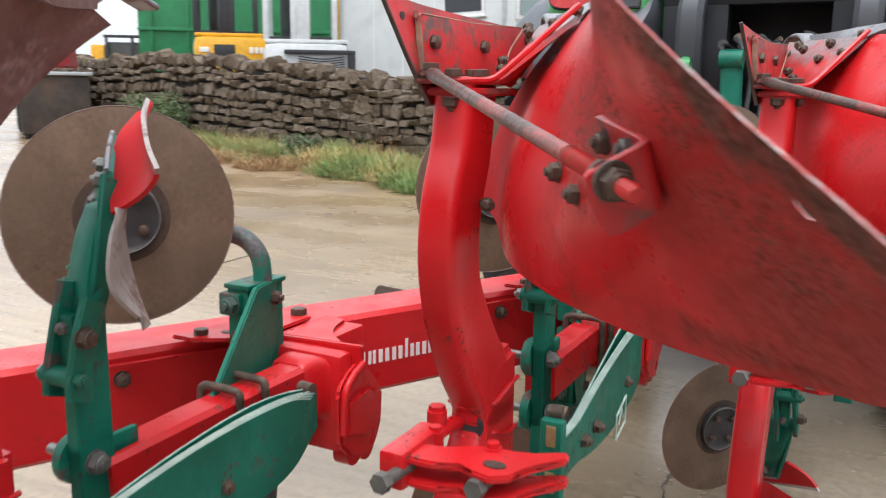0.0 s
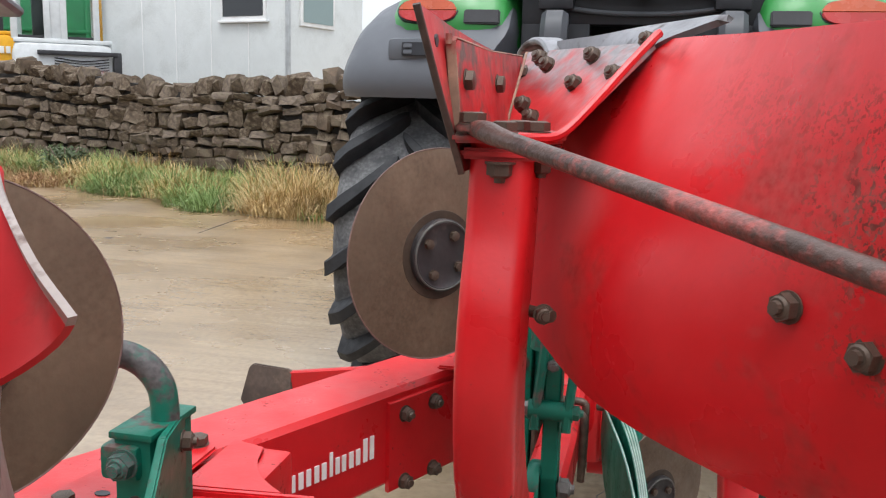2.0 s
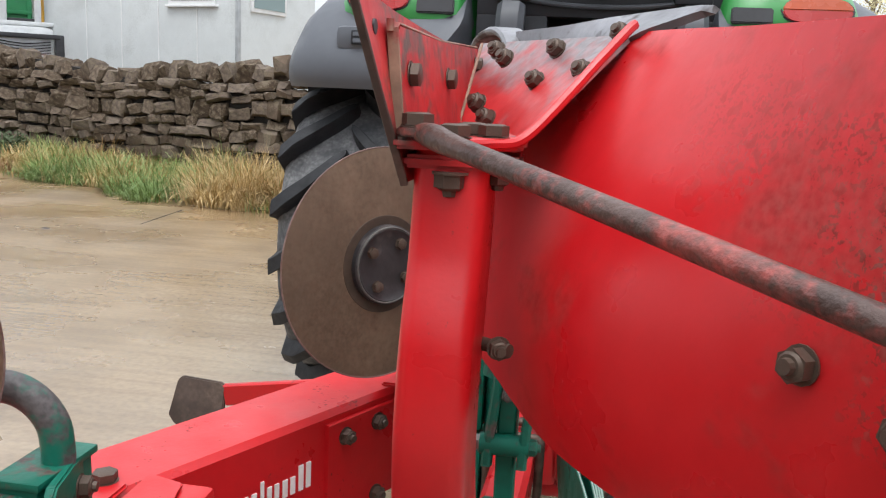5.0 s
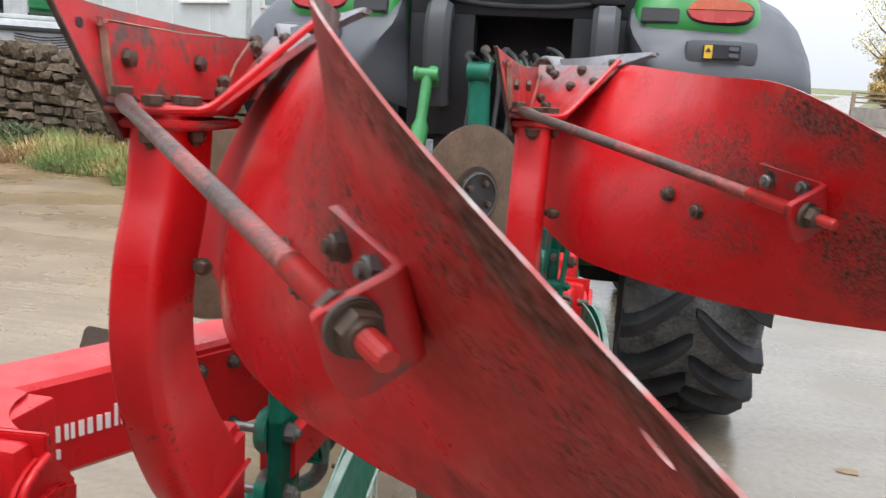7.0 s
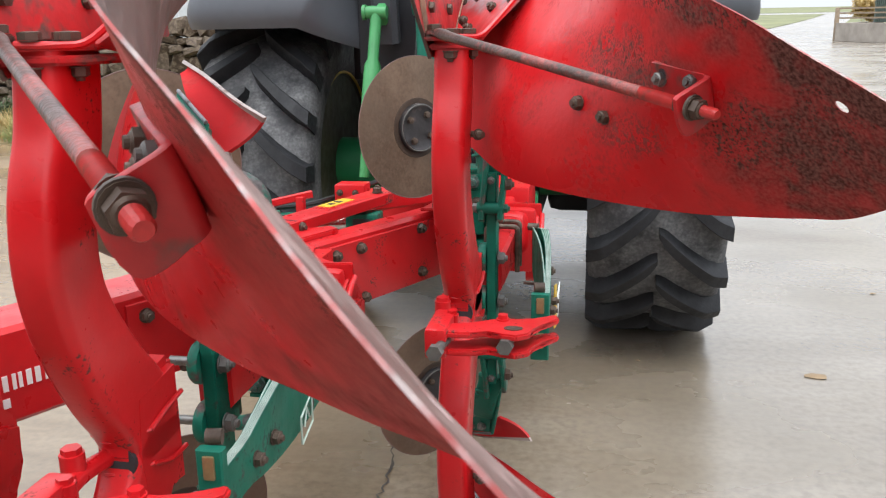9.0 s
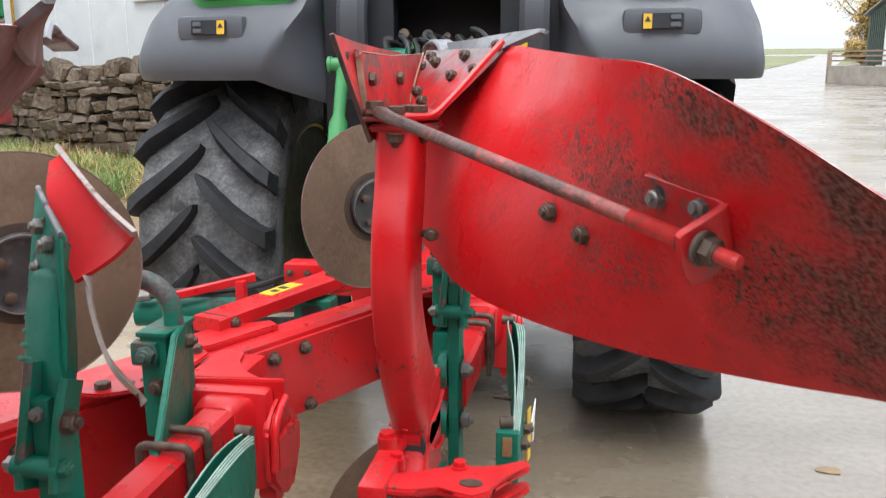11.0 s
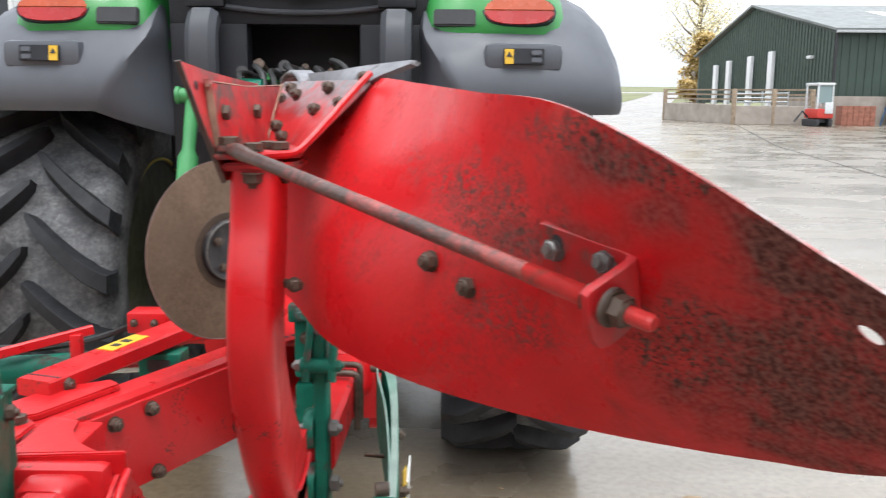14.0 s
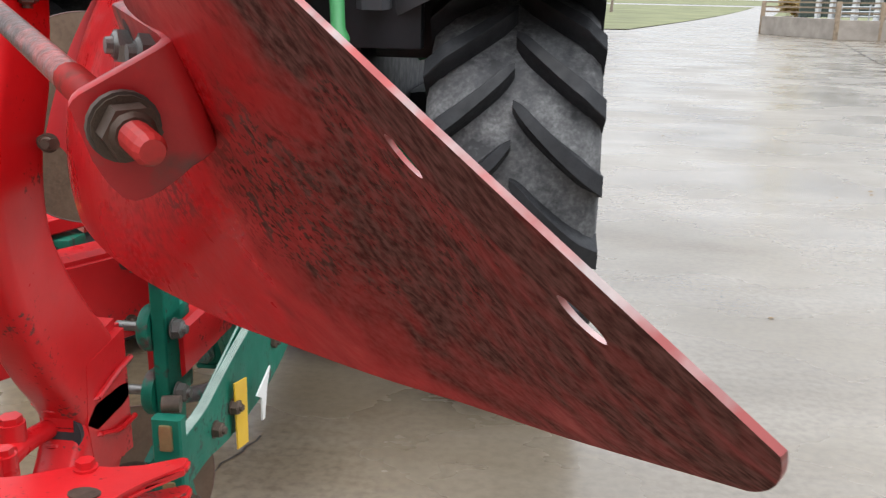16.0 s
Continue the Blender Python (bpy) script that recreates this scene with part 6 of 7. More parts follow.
# ---- plain unseen walls added behind and beside the camera to block low sky light ----
for name, a, b, h, mat, label in (("wall_south", (-30, -10), (30, -10), 5.2, "block_wall", "unseen grey wall added to block low sky light"),
                                  ("wall_west", (-28, -10), (-28, 12), 4.0, "block_wall", "unseen grey wall added to block low sky light"),
                                  ("wall_east", (28, -10), (28, 24), 4.0, "block_wall", "unseen grey wall added to block low sky light")):
    bm = bmesh.new()
    bar(bm, [(*a, h / 2), (*b, h / 2)], (0, 0, 1), h, 0.3)
    whole(name, bm, mat, label, "wall", kind="structure")

# ---- dry-stone wall and verge ----
def wall_y(x):
    return 13.7 - 0.31 * (x + 6)


WALL_DIR = Vector((1, -0.31, 0)).normalized()
WALL_N = Vector((-0.31, -1, 0)).normalized()
w0 = Vector((-26, wall_y(-26), 0))
WL = (Vector((-1.5, wall_y(-1.5), 0)) - w0).length
stone_wall = thing("wall_north", w0, "dry-stone field wall of brown stones", "wall", kind="structure")
# filling behind the stones, blackened so that the gaps look shaded
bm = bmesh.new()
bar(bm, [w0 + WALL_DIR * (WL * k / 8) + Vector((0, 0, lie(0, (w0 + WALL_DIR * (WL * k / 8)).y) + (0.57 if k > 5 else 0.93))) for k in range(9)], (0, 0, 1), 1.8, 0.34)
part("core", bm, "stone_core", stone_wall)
rng = random.Random(7)
SHAPES = []
for v in range(10):
    bm = bmesh.new()
    bmesh.ops.create_cube(bm, size=1)
    bmesh.ops.bevel(bm, geom=bm.edges[:], offset=0.17, segments=1, affect="EDGES")
    for q in bm.verts:
        q.co += Vector((rng.uniform(-0.13, 0.13), rng.uniform(-0.15, 0.15), rng.uniform(-0.19, 0.19)))
    SHAPES.append(mesh_of("stone", bm, "stone", 30))
rest = bmesh.new()
near = 0
z, courses = 0.0, []
while z < 1.42:
    h = rng.uniform(0.13, 0.25)
    courses.append((z, h, False))
    z += h
courses.append((z, 0.3, True))
for z, h, cope in courses:
    s = rng.uniform(0, 0.3)
    while s < WL:
        w = rng.uniform(0.16, 0.38) if cope else rng.uniform(0.2, 0.52)
        c = w0 + WALL_DIR * (s + w / 2)
        hh = h * rng.uniform(0.6, 1.25) if cope else h * rng.uniform(0.75, 1.3)
        wob = 0.035 * math.sin(s * 0.9) + 0.03 * math.sin(s * 2.3 + 1)
        zc = lie(c.x, c.y) + z + hh / 2 + wob * z + 0.2 * z * min(1, max(0, (-9.5 - c.x) / 3)) + 0.11 * z * min(1, max(0, (c.x + 9.5) / 2.5)) + 0.14 * z * min(1, max(0, (-12.2 - c.x) / 2.5))
        m = Matrix.Translation(c + WALL_N * (rng.uniform(-0.01, 0.07) + (0.0 if cope else 0.15)) + Vector((0, 0, zc))) @ pose(0, 0, 0, rng.uniform(-6, 6), rng.uniform(-9, 9) + (rng.uniform(-16, 16) if cope else 0), math.degrees(math.atan2(WALL_DIR.y, WALL_DIR.x)) + rng.uniform(-6, 6)) \
            @ Matrix.Diagonal((w * 0.96, 0.4 if cope else 0.26, hh * 0.97, 1))
        s += w
        me = rng.choice(SHAPES)
        if -12.5 < c.x < -5.5 and z > 0.55 and near < 300:
            near += 1
            ob = new("stone", me)
            ob.parent = stone_wall
            ob.matrix_basis = Matrix.Translation(-w0) @ m
        else:
            idx = [rest.verts.new(m @ v.co) for v in me.vertices]
            for p in me.polygons:
                rest.faces.new([idx[i] for i in p.vertices])
tagged(part("stones", rest, "stone_rest", stone_wall, angle=30), kind="stuff")


def front_y(x):
    return 10.72 - 0.31 * (x + 4.5) + 0.22 * math.sin(x * 1.3) + 0.12 * math.sin(x * 3.1)


def blades(vs, fs, r, x, y, way, length, droop, w):
    """One blade of grass that rises from (x, y) and arches over towards the angle way."""
    i, z = len(vs), lie(x, y)
    c, sn = math.cos(way), math.sin(way)
    px, py = -sn * w, c * w
    out, up = 0.0, 0.0
    tilt = r.uniform(0.05, 0.3) + 0.25 * droop
    for k in range(4):
        f = 1.0 if k < 2 else 0.7
        vs += [(x + c * out - px * f, y + sn * out - py * f, z + up), (x + c * out + px * f, y + sn * out + py * f, z + up)]
        out, up = out + math.sin(tilt) * length * 0.27, up + math.cos(tilt) * length * 0.27
        up = max(up, 0.01)
        tilt = min(2.3, tilt + droop * r.uniform(0.3, 0.75))
    vs.append((x + c * out, y + sn * out, z + up))
    for k in (0, 2, 4):
        fs.append((i + k, i + k + 1, i + k + 3, i + k + 2))
    fs.append((i + 6, i + 7, i + 8))


def dryness(x, y):
    """How much of the grass has turned: straw near the cabin end, green in between, rust-brown along the kerb further out."""
    d = 0.5 + 0.5 * math.sin(x * 1.9 + 2 * math.sin(y * 1.3)) * math.cos(y * 1.7 + x * 0.6)
    d += 0.28 if x > -6.3 else (-0.18 if x > -8.3 else -0.05)
    return d + (0.7 if x < -9.6 and y < front_y(x) + 0.9 else 0.0)


SWARDS = {"dry_grass": ([], []), "green_grass": ([], []), "rust_grass": ([], [])}
r = random.Random(3)
for _ in range(560):   # tussocks
    x = r.uniform(-19, -2.0)
    t = r.random() ** 1.25
    y = front_y(x) + 0.12 + (wall_y(x) - 0.3 - front_y(x)) * t
    size = r.uniform(0.12, 0.3)
    tall = r.uniform(0.3, 0.62) * (0.75 if t < 0.15 else 1.0) * (1.2 if x > -6.3 else 0.9) * (0.6 if x < -9.6 and t < 0.3 else 1.0)
    dry = dryness(x, y)
    for _ in range(int(95 + 420 * size)):
        kind = ("rust_grass" if x < -9.6 and y < front_y(x) + 0.8 else "dry_grass") if r.random() < dry else "green_grass"
        a, d = r.uniform(0, 6.283), size * math.sqrt(r.random())
        blades(*SWARDS[kind], r, x + d * math.cos(a), y + d * math.sin(a), a + r.gauss(0, 0.7), tall * r.uniform(0.45, 1.2), r.uniform(0.25, 1.3), r.uniform(0.0025, 0.0055))
for _ in range(14000):   # short growth between them
    x, t = r.uniform(-19, -2.2), r.random()
    y = front_y(x) + (wall_y(x) - 0.2 - front_y(x)) * t
    kind = "dry_grass" if r.random() < dryness(x, y) * 0.7 else "green_grass"
    blades(*SWARDS[kind], r, x, y, r.uniform(0, 6.283), r.uniform(0.08, 0.3), r.uniform(0.3, 1.2), r.uniform(0.003, 0.006))
for kind, label in (("dry_grass", "long straw-coloured autumn grass along the wall"), ("green_grass", "green grass in tussocks along the wall"), ("rust_grass", "rust-brown dead grass at the edge of the concrete")):
    me = bpy.data.meshes.new("grass")
    me.from_pydata(SWARDS[kind][0], [], SWARDS[kind][1])
    me.materials.append(MATS[kind])
    tagged(new("grass", me), label, "grass", kind="stuff")
bm = bmesh.new()
g = []
for i in range(61):
    x = -19.5 + 18 * i / 60
    g.append([bm.verts.new((x, q, lie(x, q) + 0.012)) for q in (front_y(x) + 0.3, (front_y(x) + wall_y(x)) / 2, wall_y(x))])
for a, b in zip(g[:-1], g[1:]):
    for j in range(2):
        bm.faces.new((a[j], b[j], b[j + 1], a[j + 1]))
whole("verge", bm, "verge_soil", "matted ground of the grass verge", "grass", kind="structure")

# ---- behind the wall ----
def turned(o, deg):
    return Matrix.Translation(o) @ pose(0, 0, 0, 0, 0, deg)


def box_at(bm, m, lo, hi, bevel=0.0):
    t = bmesh.new()
    box(t, lo, hi, bevel)
    bmesh.ops.transform(t, matrix=m, verts=t.verts)
    join(bm, t)
    return bm


def put(name, mat, parent, m, lo, hi, bevel=0.0, label=""):
    return part(name, box_at(bmesh.new(), m, lo, hi, bevel), mat, parent, label)


# site cabin: x along its long side, y into it
cz = lie(-7.5, 17)
cm = turned((-7.55, 16.95, cz), 180 - 17.2)
cabin = thing("site_cabin", (-7.55, 16.95, cz), "white steel site cabin with framed windows behind the wall", "cabin")


def cm_box(name, mat, lo, hi, bevel=0.0, label=""):
    return put(name, mat, cabin, cm, lo, hi, bevel, label)


cm_box("wall_panel", "cabin_white", (0, -2.6, 0.1), (5.6, 0.0, 5.4), 0.02)
cm_box("roof", "frame_white", (-0.05, -2.65, 5.4), (5.65, 0.05, 5.55), 0.02)
for i in range(1, 5):
    cm_box("panel_seam", "frame_white", (5.3 * i / 5 - 0.012, 0.001, 0.1), (5.3 * i / 5 + 0.012, 0.012, 5.4), 0.002)
cm_box("corner_post", "galvanised", (-0.03, -0.05, 0.1), (0.05, 0.03, 5.4), 0.01)
win = cm_box("window_frame", "frame_white", (0.55, -0.02, 3.05), (1.8, 0.05, 4.2), 0.01)
part("pane", box_at(bmesh.new(), cm, (0.62, 0.045, 3.13), (1.73, 0.058, 4.13)), "window_dark", win, "dark window pane")
cm_box("window_sill", "frame_white", (0.5, 0.0, 3.0), (1.85, 0.09, 3.05), 0.01)
win = cm_box("window_frame", "frame_white", (-0.05, -1.5, 2.95), (0.03, -0.35, 4.2), 0.01)
part("pane", box_at(bmesh.new(), cm, (-0.062, -1.42, 3.03), (-0.048, -0.43, 4.12)), "window_pale", win, "pale pane with the reflection put into its colour")


def excavator(o, deg, paint, posts, label, half, top, boom_x=0.75):
    """The rear of a digger: counterweight, engine cover, glazed cab, boom; half its width, top of its body."""
    e = thing("excavator", o, label, "digger", "diggers")
    m = turned(o, deg)
    for s in (-1, 1):
        put("track", "machine_dark", e, m, (s * half * 0.75 - 0.28, -1.4, 0.0), (s * half * 0.75 + 0.28, 1.5, 0.85), 0.14)
    put("turntable", "machine_dark", e, m, (-0.5 * half, -0.8, 0.6), (0.5 * half, 0.8, 1.15), 0.05)
    body = put("engine_cover", paint, e, m, (-half, -1.2, 1.1), (half, 1.2, top), 0.26)
    put("deck", paint, e, m, (-half * 0.96, -1.05, top - 0.02), (half * 0.96, 1.1, top + 0.08), 0.03)
    posts_x = (-half * 0.93, -half * 0.3, half * 0.02, half * 0.66)
    for x in posts_x:
        for y in (-0.98, 0.95):
            put("cab_post", posts, e, m, (x - 0.07, y - 0.06, top + 0.05), (x + 0.07, y + 0.06, top + 1.5), 0.02)
    for x0, x1 in ((posts_x[0], posts_x[1]), (posts_x[2], posts_x[3])):
        for lo, hi in ((top + 0.08, top + 0.14), (top + 1.38, top + 1.5)):
            put("seal", "machine_dark", e, m, (x0 + 0.05, -0.995, lo), (x1 - 0.05, -0.96, hi), 0.01)
        put("pane", "cab_glass", e, m, (x0 + 0.07, -0.985, top + 0.12), (x1 - 0.07, -0.965, top + 1.4))
    put("pillar", posts, e, m, (posts_x[1], -1.0, top + 0.05), (posts_x[2], -0.9, top + 1.5), 0.03)
    put("cab_roof", paint, e, m, (-half * 0.98, -1.05, top + 1.48), (half * 0.75, 1.0, top + 1.6), 0.05)
    put("seat", "machine_dark", e, m, (-half * 0.6, -0.7, top + 0.05), (-half * 0.34, -0.3, top + 1.1), 0.08)
    bm = bmesh.new()
    bar(bm, [m @ Vector(p) for p in ((half * boom_x, -0.2, top), (half * (boom_x + 0.05), 0.2, top + 0.9), (half * (boom_x + 0.25), 0.8, top + 1.9), (half * (boom_x + 0.3), 2.0, top + 2.2))], (m.to_3x3() @ Vector((1, 0, 0))), 0.26, 0.4, 0.03)
    part("boom", bm, "machine_yellow", e, "yellow boom")
    return e, m, body


we, m, body = excavator((-14.05, 18.75, lie(0, 18.75)), 36, "machine_white", "machine_white", "white digger with dark glazed cab behind the wall", 1.08, 2.55)
put("bumper", "machine_dark", we, m, (-0.55, -1.32, 2.26), (1.15, -1.2, 2.36), 0.02)
put("tool_box", "machine_dark", we, m, (1.05, -1.3, 1.7), (1.5, -0.8, 2.36), 0.03)
for i in range(5):
    bm = bmesh.new()
    tube(bm, smooth_path([m @ Vector((-0.2, -1.215, 2.2 - 0.06 * i)), m @ Vector((0.4, -1.235, 2.14 - 0.06 * i)), m @ Vector((0.95, -1.215, 2.2 - 0.06 * i))], 4), 0.014, 6)
    part("grille_slat", bm, "machine_dark", body)
put("chassis_beam", "mini_red", we, m, (0.1, -1.3, 1.72), (0.95, -1.18, 1.86), 0.02)
ye, m, body = excavator((-18.1, 20.4, lie(0, 20.4)), 41, "machine_yellow", "machine_dark", "yellow digger with lettered counterweight behind the wall", 1.08, 2.86, -0.28)
# dark box in place of a hollow, with the shade put into the colour
put("recess", "machine_dark", ye, m, (-0.5, -1.225, 2.2), (0.1, -1.19, 2.6), 0.03)
for i in range(3):
    put("name_bar", "paint_white", ye, m, (0.5 + 0.15 * i, -1.225, 2.36), (0.61 + 0.15 * i, -1.195, 2.54), 0.004)
put("label", "paint_white", ye, m, (-0.9, -1.225, 2.38), (-0.64, -1.195, 2.52), 0.004)
tr_m = turned((-23.5, 25.5, lie(0, 25.5)), 38)
trailer = thing("trailer", (-23.5, 25.5, lie(0, 25.5)), "green high-sided farm trailer behind the diggers", "trailer")
put("body", "trailer_green", trailer, tr_m, (-2.6, -1.2, 1.1), (9.0, 1.2, 5.6), 0.08)
for i in range(-1, 8):
    put("side_rib", "trailer_green", trailer, tr_m, (-0.9 + 1.3 * i, -1.29, 1.2), (-0.78 + 1.3 * i, -1.19, 5.5), 0.02)
put("side_rail", "trailer_green", trailer, tr_m, (-2.6, -1.3, 3.3), (9.0, -1.18, 3.42), 0.02)
put("chassis", "machine_dark", trailer, tr_m, (-1.0, -0.8, 0.8), (8.8, 0.8, 1.12), 0.03)
for x in (0.4, 1.8):
    bm = bmesh.new()
    a, b = tr_m @ Vector((x, -1.15, 0.55)), tr_m @ Vector((x, -0.8, 0.55))
    cyl(bm, a, b, 0.55, 28)
    part("wheel", bm, "rubber", trailer)
    bm = bmesh.new()
    cyl(bm, tr_m @ Vector((x, -0.9, 0.55)), tr_m @ Vector((x, 1.1, 0.55)), 0.12, 12)
    part("axle", bm, "machine_dark", trailer)
# muck spreader parked beside the trailer
sp_o = (-25.6, 23.6, lie(0, 23.6))
sp = thing("muck_spreader", sp_o, "dark muck spreader with yellow end parked behind the wall", "spreader")
sp_m = turned(sp_o, 38)
put("tub", "tarpaulin", sp, sp_m, (-1.0, -0.9, 0.9), (1.0, 0.9, 2.9), 0.1)
put("end_plate", "machine_yellow", sp, sp_m, (-1.5, -0.8, 0.9), (-1.02, 0.8, 2.8), 0.06, "yellow end plate")
for x in (-0.9, 0.0, 0.9):
    put("stanchion", "machine_dark", sp, sp_m, (x - 0.05, -0.98, 0.9), (x + 0.05, -0.89, 3.1), 0.01)
put("top_rail", "machine_dark", sp, sp_m, (-1.0, -0.98, 3.05), (1.0, -0.88, 3.15), 0.01)
for y0 in (-1.1, 0.8):
    bm = bmesh.new()
    cyl(bm, sp_m @ Vector((0, y0, 0.6)), sp_m @ Vector((0, y0 + 0.3, 0.6)), 0.6, 28)
    part("wheel", bm, "rubber", sp)
bm = bmesh.new()
cyl(bm, sp_m @ Vector((0, -1.0, 0.6)), sp_m @ Vector((0, 1.0, 0.6)), 0.3, 14)
part("axle", bm, "machine_dark", sp)
skip_o = (-22.3, 17.2, lie(0, 17.2))
skip = thing("steel_skip", skip_o, "dark grey steel skip with rubbish at the end of the wall", "skip")
sm = turned(skip_o, -35)
put("tub", "skip_rust", skip, sm, (-2.2, -0.9, 0.1), (2.2, 0.9, 1.75), 0.06)
put("rim", "galvanised", skip, sm, (-2.28, -0.98, 1.7), (2.28, 0.98, 1.8), 0.02)
for i in range(4):
    put("rib", "hub_black", skip, sm, (-1.7 + 1.1 * i, -0.96, 0.15), (-1.6 + 1.1 * i, -0.88, 1.7), 0.01)
put("foot", "machine_dark", skip, sm, (-2.0, -0.8, 0.0), (2.0, 0.8, 0.12), 0.01)

# ---- shrubs and trees ----
def crown(name, blobs, count, size, mat, parent, seed):
    r = random.Random(seed)
    vs, fs = [], []
    o = origin(parent)
    for _ in range(count):
        c, rad = r.choice(blobs)
        while True:
            d = Vector((r.uniform(-1, 1), r.uniform(-1, 1), r.uniform(-1, 1)))
            if 0.25 < d.length < 1:
                break
        p = Vector(c) + Vector((d.x * rad[0], d.y * rad[1], d.z * rad[2]))
        a = Vector((r.gauss(0, 1), r.gauss(0, 1), r.gauss(0, 1))).normalized() * size * r.uniform(0.6, 1.4)
        b = a.orthogonal().normalized() * size * 0.45
        i = len(vs)
        vs += [tuple(p - o), tuple(p + a * 0.5 + b - o), tuple(p + a - o), tuple(p + a * 0.5 - b - o)]
        fs += [(i, i + 1, i + 2, i + 3)]
    me = bpy.data.meshes.new(name)
    me.from_pydata(vs, [], fs)
    me.materials.append(MATS[mat])
    ob = new(name, me)
    ob.parent = parent
    return ob


def tree(o, h, spread, leaves, size, mat, label, seed, blobs_n=26, bare=0.3):
    r = random.Random(seed)
    t = thing("tree", o, label, "tree")
    o = Vector(o)
    bm = bmesh.new()
    top = o + Vector((0, 0, h * 0.9))
    tube(bm, smooth_path([o, o + Vector((0.1, 0, h * 0.3)), o + Vector((-0.1, 0.1, h * 0.6)), top], 4), [0.03 * h * (1 - 0.93 * k / 12) for k in range(13)], 10)
    part("trunk", bm, "bark", t)
    blobs = []
    for i in range(blobs_n):
        z0 = r.uniform(bare, 0.8)
        a = i * 2.4 + r.uniform(-0.4, 0.4)
        reach = spread * (1.15 - z0) * r.uniform(0.6, 1.2)
        s = o + Vector((0, 0, h * z0))
        e = s + Vector((math.cos(a) * reach, math.sin(a) * reach, h * r.uniform(0.1, 0.28)))
        bm = bmesh.new()
        tube(bm, smooth_path([s, s.lerp(e, 0.5) + Vector((0, 0, -0.03 * h)), e], 3), [0.01 * h * (1 - 0.85 * k / 6) for k in range(7)], 6)
        part("limb", bm, "bark", t)
        for f in (0.6, 1.0):
            blobs.append((s.lerp(e, f), (spread * 0.28, spread * 0.28, h * 0.07)))
    crown("crown", blobs, leaves, size, mat, t, seed + 1)
    return t


gx, gy = 27.3, 96.0
tree((gx, gy, lie(gx, gy)), 15.5, 4.6, 5200, 0.22, "leaf_yellow", "tall thin tree with a few yellow autumn leaves", 11)
tree((gx - 1.0, gy - 6, lie(gx, gy - 6)), 7.6, 2.8, 15000, 0.22, "leaf_orange", "dense orange-brown autumn tree beside the shed", 12, 30, 0.08)
tree((12.5, 150, lie(12.5, 150)), 9, 2.6, 700, 0.3, "bark", "small bare tree far along the lane", 13)


def bush(o, rad, count, label, seed, mat="leaf_dark"):
    b = thing("bush", o, label, "bush")
    bm = bmesh.new()
    o = Vector(o)
    for k in range(7):
        a = k * 0.9
        tube(bm, smooth_path([o, o + Vector((math.cos(a) * rad * 0.3, math.sin(a) * rad * 0.3, rad * 0.6)), o + Vector((math.cos(a) * rad * 0.6, math.sin(a) * rad * 0.6, rad * 1.1))], 3), 0.015, 6)
    part("stems", bm, "bark", b)
    crown("crown", [(o + Vector((math.cos(i) * rad * 0.4, math.sin(i) * rad * 0.4, rad * (0.4 + 0.12 * (i % 4)))), (rad * 0.5, rad * 0.5, rad * 0.4)) for i in range(8)], count, 0.05, mat, b, seed)


bush((-16.9, 15.9, lie(0, 15.9)), 1.15, 9000, "dark green shrub against the stone wall", 21, "leaf_shrub")
bush((-10.6, 13.9, lie(0, 13.9)), 0.5, 2600, "low grey-green weed at the foot of the wall", 22)

# ---- shed and its yard, to the north-east ----
SX, SY0, SY1 = 23.2, 53.0, 81.5
sz = lie(SX, 60) - 0.05
shed = thing("farm_shed", (SX, SY0, sz), "dark green steel farm shed with pale door posts", "shed")
eave, ridge = 6.15, 9.1
bm = bmesh.new()
plate(bm, [(SY0, sz + 1.3), (SY0, eave), ((SY0 + SY1) / 2, ridge), (SY1, eave), (SY1, sz + 1.3)], 0.2, plane_at((SX + 0.1, 0, 0), (0, 1, 0), (0, 0, 1)))
part("gable_wall", bm, "shed_green", shed)
bm = bmesh.new()
box(bm, (SX + 0.2, SY0, sz + 1.6), (SX + 45, SY0 + 0.2, eave))
part("side_wall", bm, "shed_green", shed)
for i in range(90):
    bm = bmesh.new()
    box(bm, (SX + 0.3 + 0.5 * i, SY0 - 0.04, sz + 1.6), (SX + 0.42 + 0.5 * i, SY0 + 0.01, eave - 0.05))
    part("sheet_rib", bm, "shed_green", shed)
for i in range(56):
    y = SY0 + 0.3 + 0.5 * i
    bm = bmesh.new()
    box(bm, (SX - 0.04, y, sz + 1.3), (SX + 0.01, y + 0.12, eave + (ridge - eave) * (1 - abs(y - (SY0 + SY1) / 2) / ((SY1 - SY0) / 2)) - 0.1))
    part("sheet_rib", bm, "shed_green", shed)
bm = bmesh.new()
box(bm, (SX - 0.03, SY0 - 0.06, sz - 0.3), (SX + 45, SY0 + 0.25, sz + 1.65))
box(bm, (SX - 0.06, SY0, sz - 0.3), (SX + 0.25, SY0 + 9, sz + 1.65))
part("block_base", bm, "block_wall", shed, "grey blockwork base")
for s in (-1, 1):
    bm = bmesh.new()
    ym = (SY0 + SY1) / 2
    ye = SY0 - 0.5 if s < 0 else SY1 + 0.5
    bar(bm, [(SX - 0.35, (ym + ye) / 2, (ridge + eave) / 2 + 0.12), (SX + 45, (ym + ye) / 2, (ridge + eave) / 2 + 0.12)], (0, ye - ym, eave - ridge), math.hypot(ye - ym, eave - ridge), 0.15)
    part("roof_slope", bm, "shed_roof", shed)
